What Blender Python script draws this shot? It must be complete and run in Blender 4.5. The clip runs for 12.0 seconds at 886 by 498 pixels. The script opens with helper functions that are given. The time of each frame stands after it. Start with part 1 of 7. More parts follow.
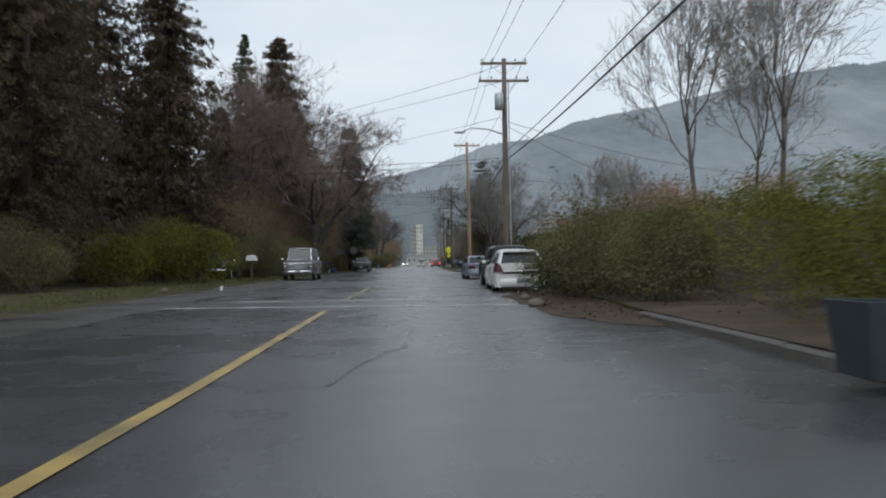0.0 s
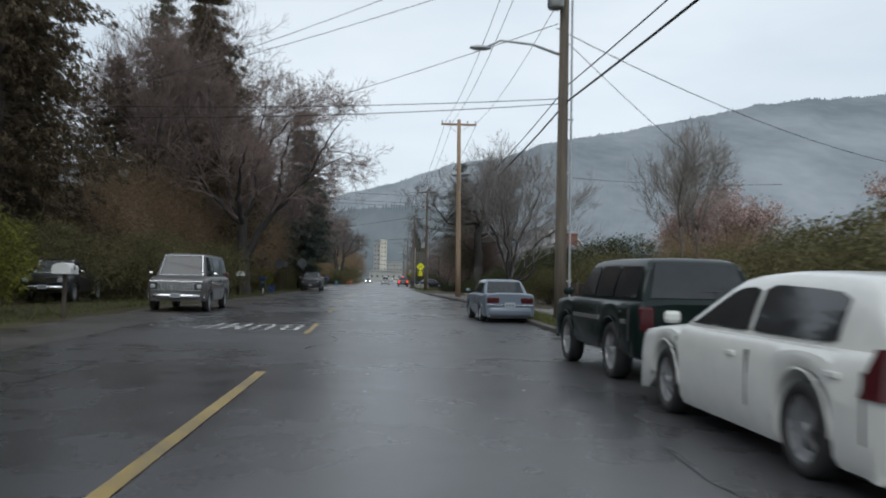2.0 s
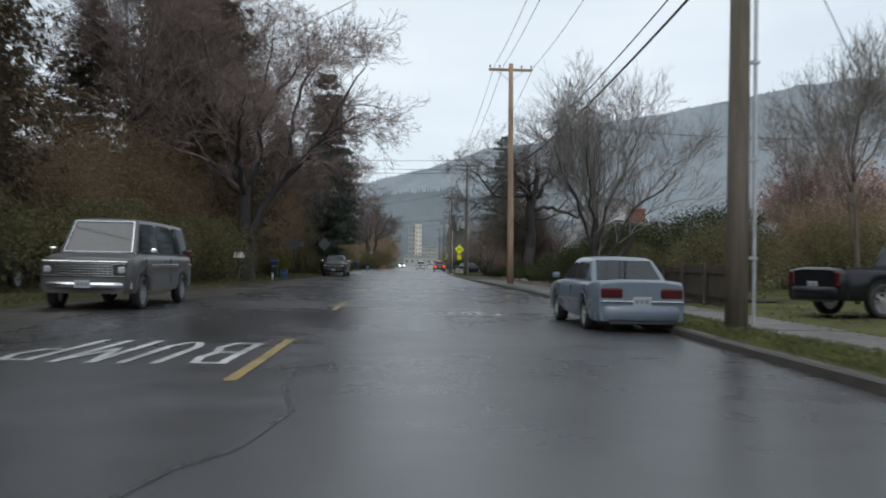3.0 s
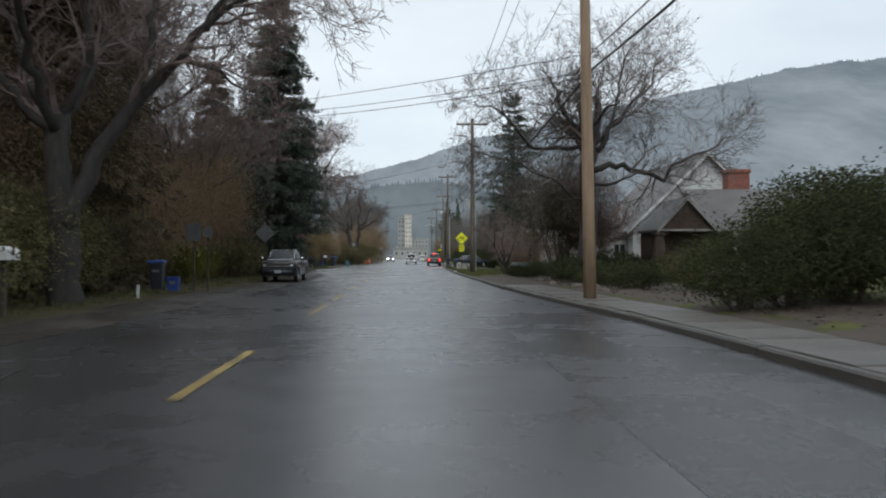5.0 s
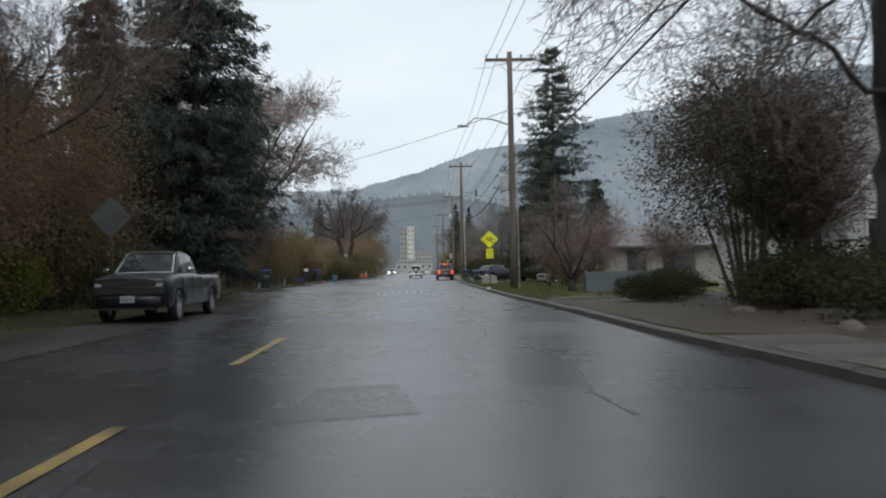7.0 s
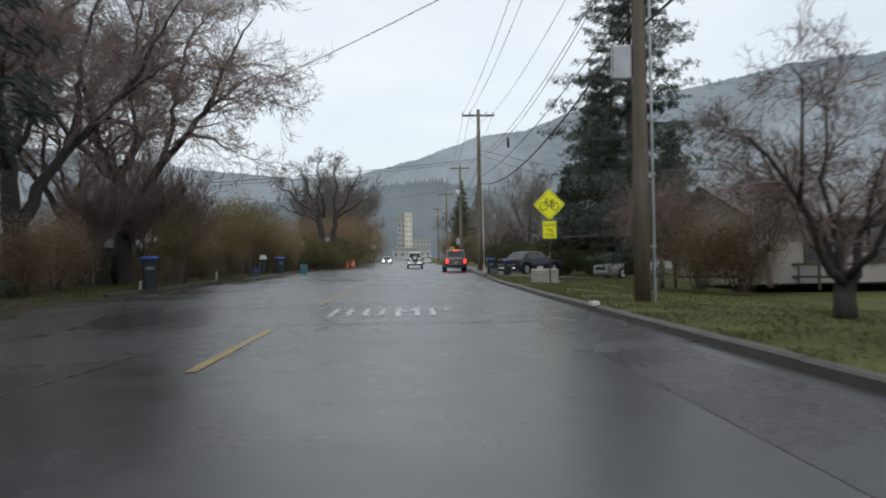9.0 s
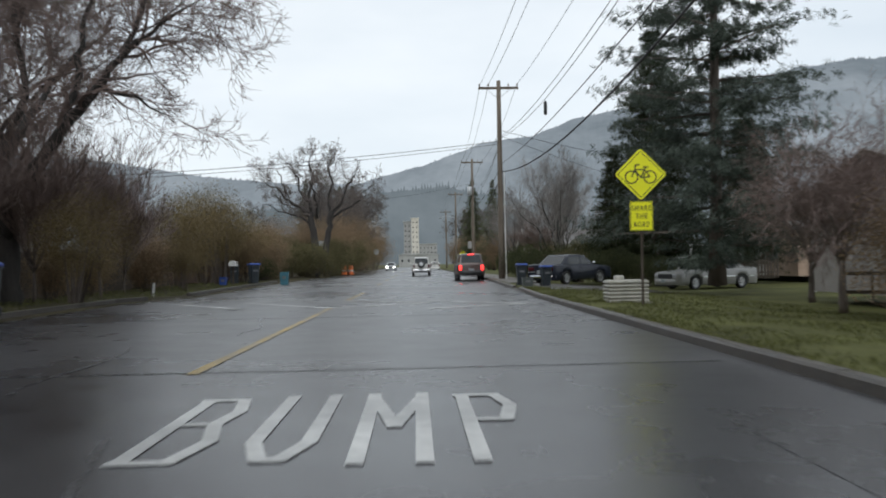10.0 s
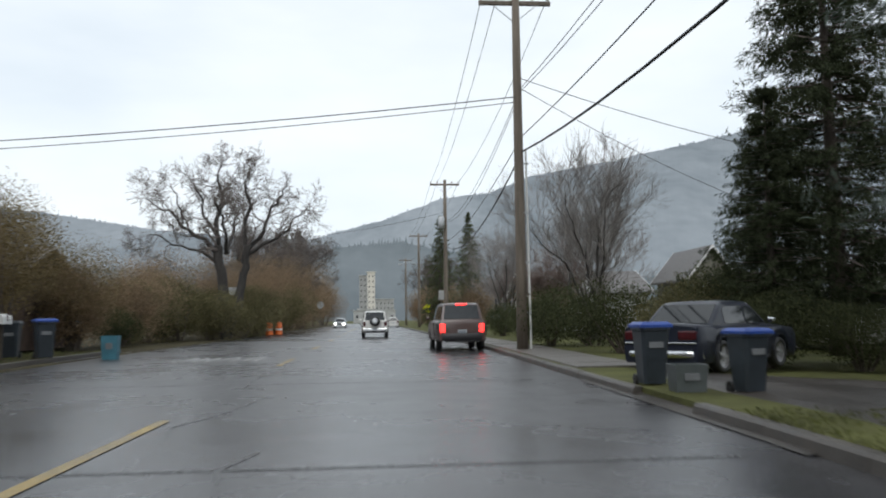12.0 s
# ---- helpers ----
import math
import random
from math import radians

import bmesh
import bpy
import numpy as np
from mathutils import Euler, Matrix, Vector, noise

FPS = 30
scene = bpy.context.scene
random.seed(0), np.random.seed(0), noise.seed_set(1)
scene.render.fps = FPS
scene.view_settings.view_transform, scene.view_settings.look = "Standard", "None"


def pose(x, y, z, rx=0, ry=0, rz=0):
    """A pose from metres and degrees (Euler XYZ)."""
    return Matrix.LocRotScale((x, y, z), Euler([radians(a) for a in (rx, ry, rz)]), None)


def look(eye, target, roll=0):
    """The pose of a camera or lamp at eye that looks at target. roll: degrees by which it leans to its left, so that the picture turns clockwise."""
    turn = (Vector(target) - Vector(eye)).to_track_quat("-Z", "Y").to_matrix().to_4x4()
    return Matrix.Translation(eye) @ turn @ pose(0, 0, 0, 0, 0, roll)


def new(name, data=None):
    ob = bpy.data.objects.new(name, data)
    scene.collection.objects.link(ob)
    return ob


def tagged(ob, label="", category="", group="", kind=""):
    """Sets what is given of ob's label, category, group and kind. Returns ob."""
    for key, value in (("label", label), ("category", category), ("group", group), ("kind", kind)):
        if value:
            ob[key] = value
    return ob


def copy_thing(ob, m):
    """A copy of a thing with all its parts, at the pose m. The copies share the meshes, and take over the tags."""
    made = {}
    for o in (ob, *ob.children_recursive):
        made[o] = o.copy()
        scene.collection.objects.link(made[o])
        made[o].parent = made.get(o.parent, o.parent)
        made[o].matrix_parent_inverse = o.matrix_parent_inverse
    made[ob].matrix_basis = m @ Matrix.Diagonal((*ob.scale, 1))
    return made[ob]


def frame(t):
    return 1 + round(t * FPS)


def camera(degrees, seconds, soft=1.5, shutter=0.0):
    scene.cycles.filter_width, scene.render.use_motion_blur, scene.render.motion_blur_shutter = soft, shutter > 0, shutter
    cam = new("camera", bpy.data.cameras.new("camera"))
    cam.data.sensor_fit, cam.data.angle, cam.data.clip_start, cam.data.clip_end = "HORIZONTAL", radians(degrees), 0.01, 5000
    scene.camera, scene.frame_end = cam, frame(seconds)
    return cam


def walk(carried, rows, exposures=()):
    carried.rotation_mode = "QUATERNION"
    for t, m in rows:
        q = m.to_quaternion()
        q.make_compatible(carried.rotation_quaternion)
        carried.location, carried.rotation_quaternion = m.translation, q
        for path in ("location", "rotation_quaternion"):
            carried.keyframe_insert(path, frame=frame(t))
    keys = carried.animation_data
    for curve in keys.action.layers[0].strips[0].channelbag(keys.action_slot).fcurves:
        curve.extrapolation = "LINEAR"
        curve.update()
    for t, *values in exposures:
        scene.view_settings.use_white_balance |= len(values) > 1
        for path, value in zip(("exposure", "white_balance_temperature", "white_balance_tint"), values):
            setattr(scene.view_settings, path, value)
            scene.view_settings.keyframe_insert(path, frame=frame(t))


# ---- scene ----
cam = camera(56.1, 12.0, soft=1.9, shutter=0.3)

PATH = [
    (0, (0.412, 3.482, 0.948), (0.466, 5.481, 0.981), -0.8),
    (0.5, (0.258, 8.991, 1.032), (0.285, 10.991, 1.004), -0.7),
    (1, (0.049, 14.517, 1.15), (0.12, 16.516, 1.158), -0.9),
    (1.5, (-0.019, 19.857, 1.167), (0.059, 21.855, 1.179), -0.7),
    (2, (-0.046, 25.228, 1.25), (0.096, 27.221, 1.325), 1.2),
    (2.5, (-0.053, 30.592, 1.16), (0.012, 32.591, 1.181), 0.6),
    (3, (-0.013, 36.147, 1.1), (0.046, 38.146, 1.138), 1.1),
    (5, (-0.014, 58.758, 1.33), (0.069, 60.756, 1.347), -0.1),
    (5.5, (-0.023, 64.623, 1.314), (0.051, 66.622, 1.334), 0.4),
    (6, (-0.076, 70.386, 1.241), (0.017, 72.383, 1.263), -0.1),
    (6.5, (-0.058, 76.104, 1.164), (0.012, 78.103, 1.189), -1.0),
    (7, (-0.151, 81.861, 1.106), (-0.074, 83.859, 1.155), -1.1),
    (9, (-0.171, 105.012, 1.129), (-0.089, 107.01, 1.149), -0.8),
    (9.5, (-0.099, 110.783, 1.144), (-0.023, 112.782, 1.165), -1.2),
    (10, (-0.053, 116.575, 1.098), (0.013, 118.573, 1.133), -1.0),
    (10.5, (-0.009, 122.432, 1.089), (0.066, 124.431, 1.115), -0.8),
    (11, (0.076, 128.194, 1.118), (0.182, 130.191, 1.15), -1.1),
    (11.5, (0.181, 133.843, 1.115), (0.277, 135.839, 1.196), -1.7),
    (12, (0.275, 139.461, 1.128), (0.446, 141.447, 1.296), -0.8),
]
walk(cam, [(t, look(eye, target, roll)) for t, eye, target, roll in PATH],
     exposures=[(0.0, 0.02, 6260, 9), (3.0, 0.12, 6300, 9), (7.0, 0.15, 6420, 9), (10.0, 0.2, 6480, 10), (12.0, 0.33, 6500, 10)])

# ---- world and sun: low overcast, wet ground ----
world = bpy.data.worlds.new("world")
scene.world = world
world.use_nodes = True
wn, wl = world.node_tree.nodes, world.node_tree.links
wbg = wn["Background"]
wsky = wn.new("ShaderNodeTexSky")
wsky.sky_type, wsky.sun_disc = "NISHITA", False
wsky.sun_elevation, wsky.sun_rotation = radians(48), radians(200)
wscale = wn.new("ShaderNodeMix"); wscale.data_type, wscale.blend_type = "RGBA", "MULTIPLY"
wscale.inputs[0].default_value = 1.0
wl.new(wsky.outputs[0], wscale.inputs[6]); wscale.inputs[7].default_value = (0.09, 0.09, 0.09, 1)
wtc = wn.new("ShaderNodeTexCoord"); wmap = wn.new("ShaderNodeMapping")
wmap.inputs["Scale"].default_value = (1.0, 1.0, 3.0)
wl.new(wtc.outputs["Generated"], wmap.inputs[0])
wnoise = wn.new("ShaderNodeTexNoise"); wnoise.inputs["Scale"].default_value = 2.2; wnoise.inputs["Detail"].default_value = 5
wl.new(wmap.outputs[0], wnoise.inputs["Vector"])
wramp = wn.new("ShaderNodeValToRGB")
wramp.color_ramp.elements[0].position, wramp.color_ramp.elements[0].color = 0.3, (0.72, 0.80, 0.865, 1)
wramp.color_ramp.elements[1].position, wramp.color_ramp.elements[1].color = 0.7, (0.95, 1.0, 1.03, 1)
wl.new(wnoise.outputs[0], wramp.inputs[0])
wmix = wn.new("ShaderNodeMix"); wmix.data_type = "RGBA"; wmix.inputs[0].default_value = 0.86
wl.new(wscale.outputs[2], wmix.inputs[6]); wl.new(wramp.outputs[0], wmix.inputs[7])
wl.new(wmix.outputs[2], wbg.inputs[0])
wbg.inputs[1].default_value = 0.95

sun = new("sun", bpy.data.lights.new("sun", "SUN"))
sun.data.energy, sun.data.angle, sun.data.color = 0.75, radians(40), (1.0, 0.98, 0.95)
sun.matrix_world = look((0, 0, 40), (12, 33, 0))

# ---- materials ----
MATS = {}


def mat(name, c1, c2=None, scale=3.0, rough=0.7, rough2=None, bump=0.0, bscale=40.0, metal=0.0, island=0.0, coat=0.0, spec=0.5, stretch=(1, 1, 1), leaf=0.0):
    """Two-scale noise colour between c1 and c2, with bump; island: variation per loose piece."""
    if name in MATS:
        return MATS[name]
    m = bpy.data.materials.new(name)
    m.use_nodes = True
    n, l = m.node_tree.nodes, m.node_tree.links
    b = n["Principled BSDF"]
    c2 = c2 or tuple(v * 0.75 for v in c1)
    tc = n.new("ShaderNodeTexCoord"); mp = n.new("ShaderNodeMapping"); mp.inputs["Scale"].default_value = stretch
    l.new(tc.outputs["Object"], mp.inputs[0])
    n1 = n.new("ShaderNodeTexNoise"); n1.inputs["Scale"].default_value = scale; n1.inputs["Detail"].default_value = 6
    n2 = n.new("ShaderNodeTexNoise"); n2.inputs["Scale"].default_value = scale * 9; n2.inputs["Detail"].default_value = 4
    l.new(mp.outputs[0], n1.inputs["Vector"]); l.new(mp.outputs[0], n2.inputs["Vector"])
    add = n.new("ShaderNodeMath"); add.operation = "MULTIPLY_ADD"; add.inputs[1].default_value = 0.45
    l.new(n2.outputs[0], add.inputs[0]); l.new(n1.outputs[0], add.inputs[2])
    fac = add.outputs[0]
    if island:
        g = n.new("ShaderNodeNewGeometry"); a2 = n.new("ShaderNodeMath"); a2.operation = "MULTIPLY_ADD"; a2.inputs[1].default_value = island
        l.new(g.outputs["Random Per Island"], a2.inputs[0]); l.new(fac, a2.inputs[2])
        a3 = n.new("ShaderNodeMath"); a3.operation = "SUBTRACT"; a3.inputs[1].default_value = island / 2
        l.new(a2.outputs[0], a3.inputs[0]); fac = a3.outputs[0]
    r = n.new("ShaderNodeValToRGB")
    r.color_ramp.elements[0].position, r.color_ramp.elements[0].color = 0.45, (*c2, 1)
    r.color_ramp.elements[1].position, r.color_ramp.elements[1].color = 0.95, (*c1, 1)
    l.new(fac, r.inputs[0]); l.new(r.outputs[0], b.inputs["Base Color"])
    if rough2 is not None:
        mr = n.new("ShaderNodeMapRange"); mr.inputs[1].default_value, mr.inputs[2].default_value = 0.45, 0.95
        mr.inputs[3].default_value, mr.inputs[4].default_value = rough2, rough
        l.new(fac, mr.inputs[0]); l.new(mr.outputs[0], b.inputs["Roughness"])
    else:
        b.inputs["Roughness"].default_value = rough
    b.inputs["Metallic"].default_value = metal
    b.inputs["Coat Weight"].default_value = coat
    b.inputs["Coat Roughness"].default_value = 0.08
    b.inputs["Specular IOR Level"].default_value = spec
    if bump:
        nb = n.new("ShaderNodeTexNoise"); nb.inputs["Scale"].default_value = bscale; nb.inputs["Detail"].default_value = 5
        l.new(mp.outputs[0], nb.inputs["Vector"])
        bp = n.new("ShaderNodeBump"); bp.inputs["Strength"].default_value = bump; bp.inputs["Distance"].default_value = 0.02
        l.new(nb.outputs[0], bp.inputs["Height"]); l.new(bp.outputs[0], b.inputs["Normal"])
    if leaf:
        tr = n.new("ShaderNodeBsdfTranslucent"); ms = n.new("ShaderNodeMixShader"); ms.inputs[0].default_value = leaf
        l.new(r.outputs[0], tr.inputs["Color"]); l.new(b.outputs[0], ms.inputs[1]); l.new(tr.outputs[0], ms.inputs[2])
        l.new(ms.outputs[0], n["Material Output"].inputs["Surface"])
    MATS[name] = m
    return m


def glow(name, col, strength):
    if name not in MATS:
        m = bpy.data.materials.new(name); m.use_nodes = True
        b = m.node_tree.nodes["Principled BSDF"]
        b.inputs["Base Color"].default_value = (*col, 1); b.inputs["Roughness"].default_value = 0.2
        b.inputs["Emission Color"].default_value = (*col, 1); b.inputs["Emission Strength"].default_value = strength
        MATS[name] = m
    return MATS[name]


ASPHALT = mat("wet_asphalt", (0.066, 0.065, 0.068), (0.031, 0.03, 0.032), 0.16, 0.36, 0.19, 0.09, 70)
PATCH = mat("asphalt_patch", (0.058, 0.056, 0.058), (0.026, 0.025, 0.026), 0.6, 0.36, 0.15, 0.25, 60)
SHOULDER = mat("muddy_gravel", (0.06, 0.05, 0.042), (0.022, 0.019, 0.016), 0.5, 0.6, 0.25, 0.8, 18, spec=0.4)
SAND = mat("trodden_sandy_earth", (0.115, 0.094, 0.076), (0.05, 0.04, 0.033), 0.8, 0.9, 0.6, 0.8, 20, spec=0.2)
GRASS = mat("winter_grass", (0.12, 0.125, 0.042), (0.045, 0.045, 0.018), 0.45, 0.9, None, 1.0, 14, spec=0.15)
BLADE = mat("grass_blade", (0.14, 0.15, 0.045), (0.065, 0.07, 0.023), 1.5, 0.7, None, island=0.6, leaf=0.35)
VERGE = mat("muddy_winter_verge", (0.08, 0.07, 0.035), (0.03, 0.024, 0.016), 0.5, 0.9, None, 1.0, 14, spec=0.15)
DIRT = mat("leafy_dirt", (0.10, 0.074, 0.053), (0.03, 0.023, 0.018), 1.1, 0.95, 0.75, 1.0, 16, spec=0.15)
CONCRETE = mat("wet_concrete", (0.15, 0.133, 0.115), (0.05, 0.043, 0.037), 0.9, 0.6, 0.3, 0.3, 50)
KERB = mat("kerb_concrete", (0.1, 0.087, 0.074), (0.03, 0.026, 0.022), 1.6, 0.65, 0.35, 0.5, 40)
WHITEPAINT = mat("worn_white_road_paint", (0.62, 0.62, 0.6), (0.16, 0.16, 0.157), 1.6, 0.5, 0.3, 0.2, 60)
YELLOWPAINT = mat("worn_yellow_road_paint", (0.42, 0.29, 0.075), (0.1, 0.078, 0.045), 1.1, 0.5, 0.3, 0.2, 60)
POLEWOOD = mat("weathered_pole_wood", (0.20, 0.165, 0.13), (0.10, 0.08, 0.062), 1.5, 0.8, None, 0.6, 30, stretch=(6, 6, 0.5))
POLETAN = mat("tan_pole_wood", (0.42, 0.30, 0.20), (0.27, 0.185, 0.12), 1.5, 0.8, None, 0.6, 30, stretch=(6, 6, 0.5))
GALV = mat("galvanised_steel", (0.5, 0.52, 0.53), (0.36, 0.37, 0.38), 4, 0.45, None, metal=0.7)
CABLE = mat("black_cable", (0.035, 0.035, 0.04), (0.02, 0.02, 0.022), 4, 0.6)
PORCELAIN = mat("insulator", (0.35, 0.33, 0.32), (0.25, 0.2, 0.18), 4, 0.3)
SIGNYEL = mat("yellow_sign_sheeting", (0.98, 0.97, 0.02), (0.9, 0.89, 0.015), 1.0, 0.4)
SIGNBLK = mat("black_sign_ink", (0.03, 0.03, 0.03), (0.02, 0.02, 0.02), 3, 0.5)
SIGNGREY = mat("sign_back", (0.11, 0.112, 0.115), (0.07, 0.072, 0.075), 3, 0.7)
BARK = mat("wet_bark", (0.16, 0.13, 0.11), (0.07, 0.056, 0.048), 2.5, 0.85, None, 0.8, 20, stretch=(3, 3, 0.6))
OAKBARK = mat("dark_wet_oak_bark", (0.062, 0.055, 0.05), (0.026, 0.023, 0.021), 2.5, 0.85, None, 0.9, 18, stretch=(3, 3, 0.6))
TWIG = mat("bare_twig", (0.25, 0.185, 0.165), (0.12, 0.088, 0.078), 1.2, 0.85)
TWIGDARK = mat("dark_oak_twig", (0.16, 0.135, 0.122), (0.08, 0.066, 0.058), 1.2, 0.85)
TWIGGREY = mat("grey_twig", (0.27, 0.245, 0.225), (0.14, 0.125, 0.115), 1.2, 0.85)
NEEDLE = mat("conifer_needles", (0.145, 0.165, 0.09), (0.062, 0.074, 0.042), 0.5, 0.75, None, island=0.5, spec=0.12, leaf=0.35)
NEEDLEBLUE = mat("spruce_needles", (0.135, 0.163, 0.135), (0.058, 0.072, 0.06), 0.5, 0.75, None, island=0.5, spec=0.12, leaf=0.35)
NEEDLEDARK = mat("cypress_needles", (0.06, 0.072, 0.038), (0.024, 0.03, 0.017), 0.5, 0.8, None, island=0.5, spec=0.1, leaf=0.25)
NEEDLEBROWN = mat("cedar_needles", (0.19, 0.15, 0.1), (0.08, 0.062, 0.044), 0.4, 0.8, None, island=0.5, spec=0.12, leaf=0.35)
LEAFGREEN = mat("hedge_leaves", (0.2, 0.2, 0.04), (0.06, 0.064, 0.017), 0.6, 0.8, None, island=0.6, spec=0.12, leaf=0.35)
LEAFDARK = mat("dark_shrub_leaves", (0.21, 0.19, 0.095), (0.09, 0.082, 0.044), 0.6, 0.85, None, island=0.6, spec=0.12, leaf=0.35)
LEAFBROWN = mat("brown_dead_leaves", (0.37, 0.27, 0.175), (0.185, 0.135, 0.088), 0.6, 0.8, None, island=0.45, spec=0.12, leaf=0.5)
LITTER = mat("sodden_leaf_litter", (0.12, 0.085, 0.058), (0.05, 0.036, 0.026), 0.6, 0.8, None, island=0.45, spec=0.2)
LEAFOCHRE = mat("ochre_twig_leaves", (0.25, 0.195, 0.1), (0.12, 0.09, 0.048), 0.7, 0.8, None, island=0.6, spec=0.12, leaf=0.35)
BLOSSOM = mat("pale_pink_blossom", (0.62, 0.47, 0.43), (0.34, 0.23, 0.21), 0.7, 0.8, None, island=0.5, leaf=0.35)
LEAFDEEP = mat("deep_green_leaves", (0.095, 0.105, 0.05), (0.036, 0.042, 0.02), 0.6, 0.85, None, island=0.6, spec=0.15, leaf=0.35)
TYRE = mat("tyre_rubber", (0.03, 0.03, 0.03), (0.018, 0.018, 0.018), 6, 0.6)
RIM = mat("alloy_rim", (0.55, 0.55, 0.56), (0.4, 0.4, 0.41), 5, 0.35, metal=0.8)
CHROME = mat("chrome_trim", (0.75, 0.76, 0.78), (0.6, 0.61, 0.62), 5, 0.2, metal=1.0)
BLACKTRIM = mat("black_plastic", (0.035, 0.035, 0.037), (0.02, 0.02, 0.022), 5, 0.5)
GLASS = mat("dark_car_glass", (0.028, 0.032, 0.034), (0.016, 0.018, 0.02), 1, 0.05, spec=0.6)
HOUSEGLASS = mat("window_glass", (0.05, 0.055, 0.06), (0.03, 0.034, 0.04), 1, 0.06, spec=0.7)
LAMPWHITE = mat("headlamp_glass", (0.42, 0.43, 0.44), (0.3, 0.31, 0.32), 5, 0.12)
LAMPRED = mat("tail_lamp_red", (0.085, 0.014, 0.018), (0.05, 0.01, 0.012), 5, 0.15)
BRAKE = glow("lit_brake_lamp", (1.0, 0.035, 0.03), 2.6)
BEAM = glow("lit_head_lamp", (1.0, 0.97, 0.9), 9.0)
PLATE = mat("number_plate_blank", (0.4, 0.43, 0.44), (0.3, 0.32, 0.33), 8, 0.4)
PLATEBAR = mat("number_plate_bar", (0.2, 0.23, 0.27), (0.15, 0.17, 0.2), 8, 0.5)
WHITEWALL = mat("white_clapboard_paint", (0.70, 0.70, 0.69), (0.5, 0.5, 0.49), 1.5, 0.6)
GREYWALL = mat("grey_house_paint", (0.34, 0.33, 0.315), (0.24, 0.232, 0.22), 1.5, 0.7)
BEIGEWALL = mat("peach_stucco", (0.50, 0.37, 0.28), (0.38, 0.27, 0.2), 1.5, 0.8, bump=0.3)
BROWNWALL = mat("dark_brown_shingle_wall", (0.10, 0.065, 0.05), (0.05, 0.033, 0.026), 2, 0.8)
ROOF = mat("asphalt_shingles", (0.16, 0.15, 0.145), (0.08, 0.075, 0.072), 1.2, 0.7, 0.45, 0.6, 25)
BRICK = mat("red_brick", (0.30, 0.12, 0.085), (0.18, 0.07, 0.05), 4, 0.8, bump=0.5)
TRIMWHITE = mat("white_trim_paint", (0.75, 0.75, 0.74), (0.6, 0.6, 0.59), 2, 0.5)
FENCEWOOD = mat("weathered_fence_board", (0.10, 0.08, 0.062), (0.05, 0.039, 0.03), 2, 0.85, bump=0.4, stretch=(5, 5, 0.6))
BINDARK = mat("dark_bin_plastic", (0.035, 0.045, 0.055), (0.022, 0.028, 0.034), 3, 0.45)
BINBLUE = mat("blue_bin_plastic", (0.03, 0.08, 0.34), (0.02, 0.05, 0.22), 3, 0.4)
BINTEAL = mat("grey_green_tub_plastic", (0.1, 0.115, 0.115), (0.065, 0.075, 0.075), 3, 0.5)
BINGREY = mat("grey_tub_plastic", (0.2, 0.21, 0.22), (0.13, 0.135, 0.14), 3, 0.5)
WHITEPLASTIC = mat("white_plastic", (0.75, 0.75, 0.73), (0.58, 0.58, 0.56), 3, 0.5)
CRATE = mat("dirty_ribbed_plastic", (0.5, 0.49, 0.44), (0.32, 0.31, 0.27), 3, 0.55)
ROCK = mat("pale_rock", (0.2, 0.17, 0.14), (0.09, 0.076, 0.062), 3, 0.8, bump=0.7)
ORANGE = mat("orange_plastic", (0.75, 0.16, 0.02), (0.6, 0.12, 0.02), 3, 0.5)


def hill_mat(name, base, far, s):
    """Wooded slope seen through rain, a glowing backdrop: tree texture, with the mist put into its emission colour."""
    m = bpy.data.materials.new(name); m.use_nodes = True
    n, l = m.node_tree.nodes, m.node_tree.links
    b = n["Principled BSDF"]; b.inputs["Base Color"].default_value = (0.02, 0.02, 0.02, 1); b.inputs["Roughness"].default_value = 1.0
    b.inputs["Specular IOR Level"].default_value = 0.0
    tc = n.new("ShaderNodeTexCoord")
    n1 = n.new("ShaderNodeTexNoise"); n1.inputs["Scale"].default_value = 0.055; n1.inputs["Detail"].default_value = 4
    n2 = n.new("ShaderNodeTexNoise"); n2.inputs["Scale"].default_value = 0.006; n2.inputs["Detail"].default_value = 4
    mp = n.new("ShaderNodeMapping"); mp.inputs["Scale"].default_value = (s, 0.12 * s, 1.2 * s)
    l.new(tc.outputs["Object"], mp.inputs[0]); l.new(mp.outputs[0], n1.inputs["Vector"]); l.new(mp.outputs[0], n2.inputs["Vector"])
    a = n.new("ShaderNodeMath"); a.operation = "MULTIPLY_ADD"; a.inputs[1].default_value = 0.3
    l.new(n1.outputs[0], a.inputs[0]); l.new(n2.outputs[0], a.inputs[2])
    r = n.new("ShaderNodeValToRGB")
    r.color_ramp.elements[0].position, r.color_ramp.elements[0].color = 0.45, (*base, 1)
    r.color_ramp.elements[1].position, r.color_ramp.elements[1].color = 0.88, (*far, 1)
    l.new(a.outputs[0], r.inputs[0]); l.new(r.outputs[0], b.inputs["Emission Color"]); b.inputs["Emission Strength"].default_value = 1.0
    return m


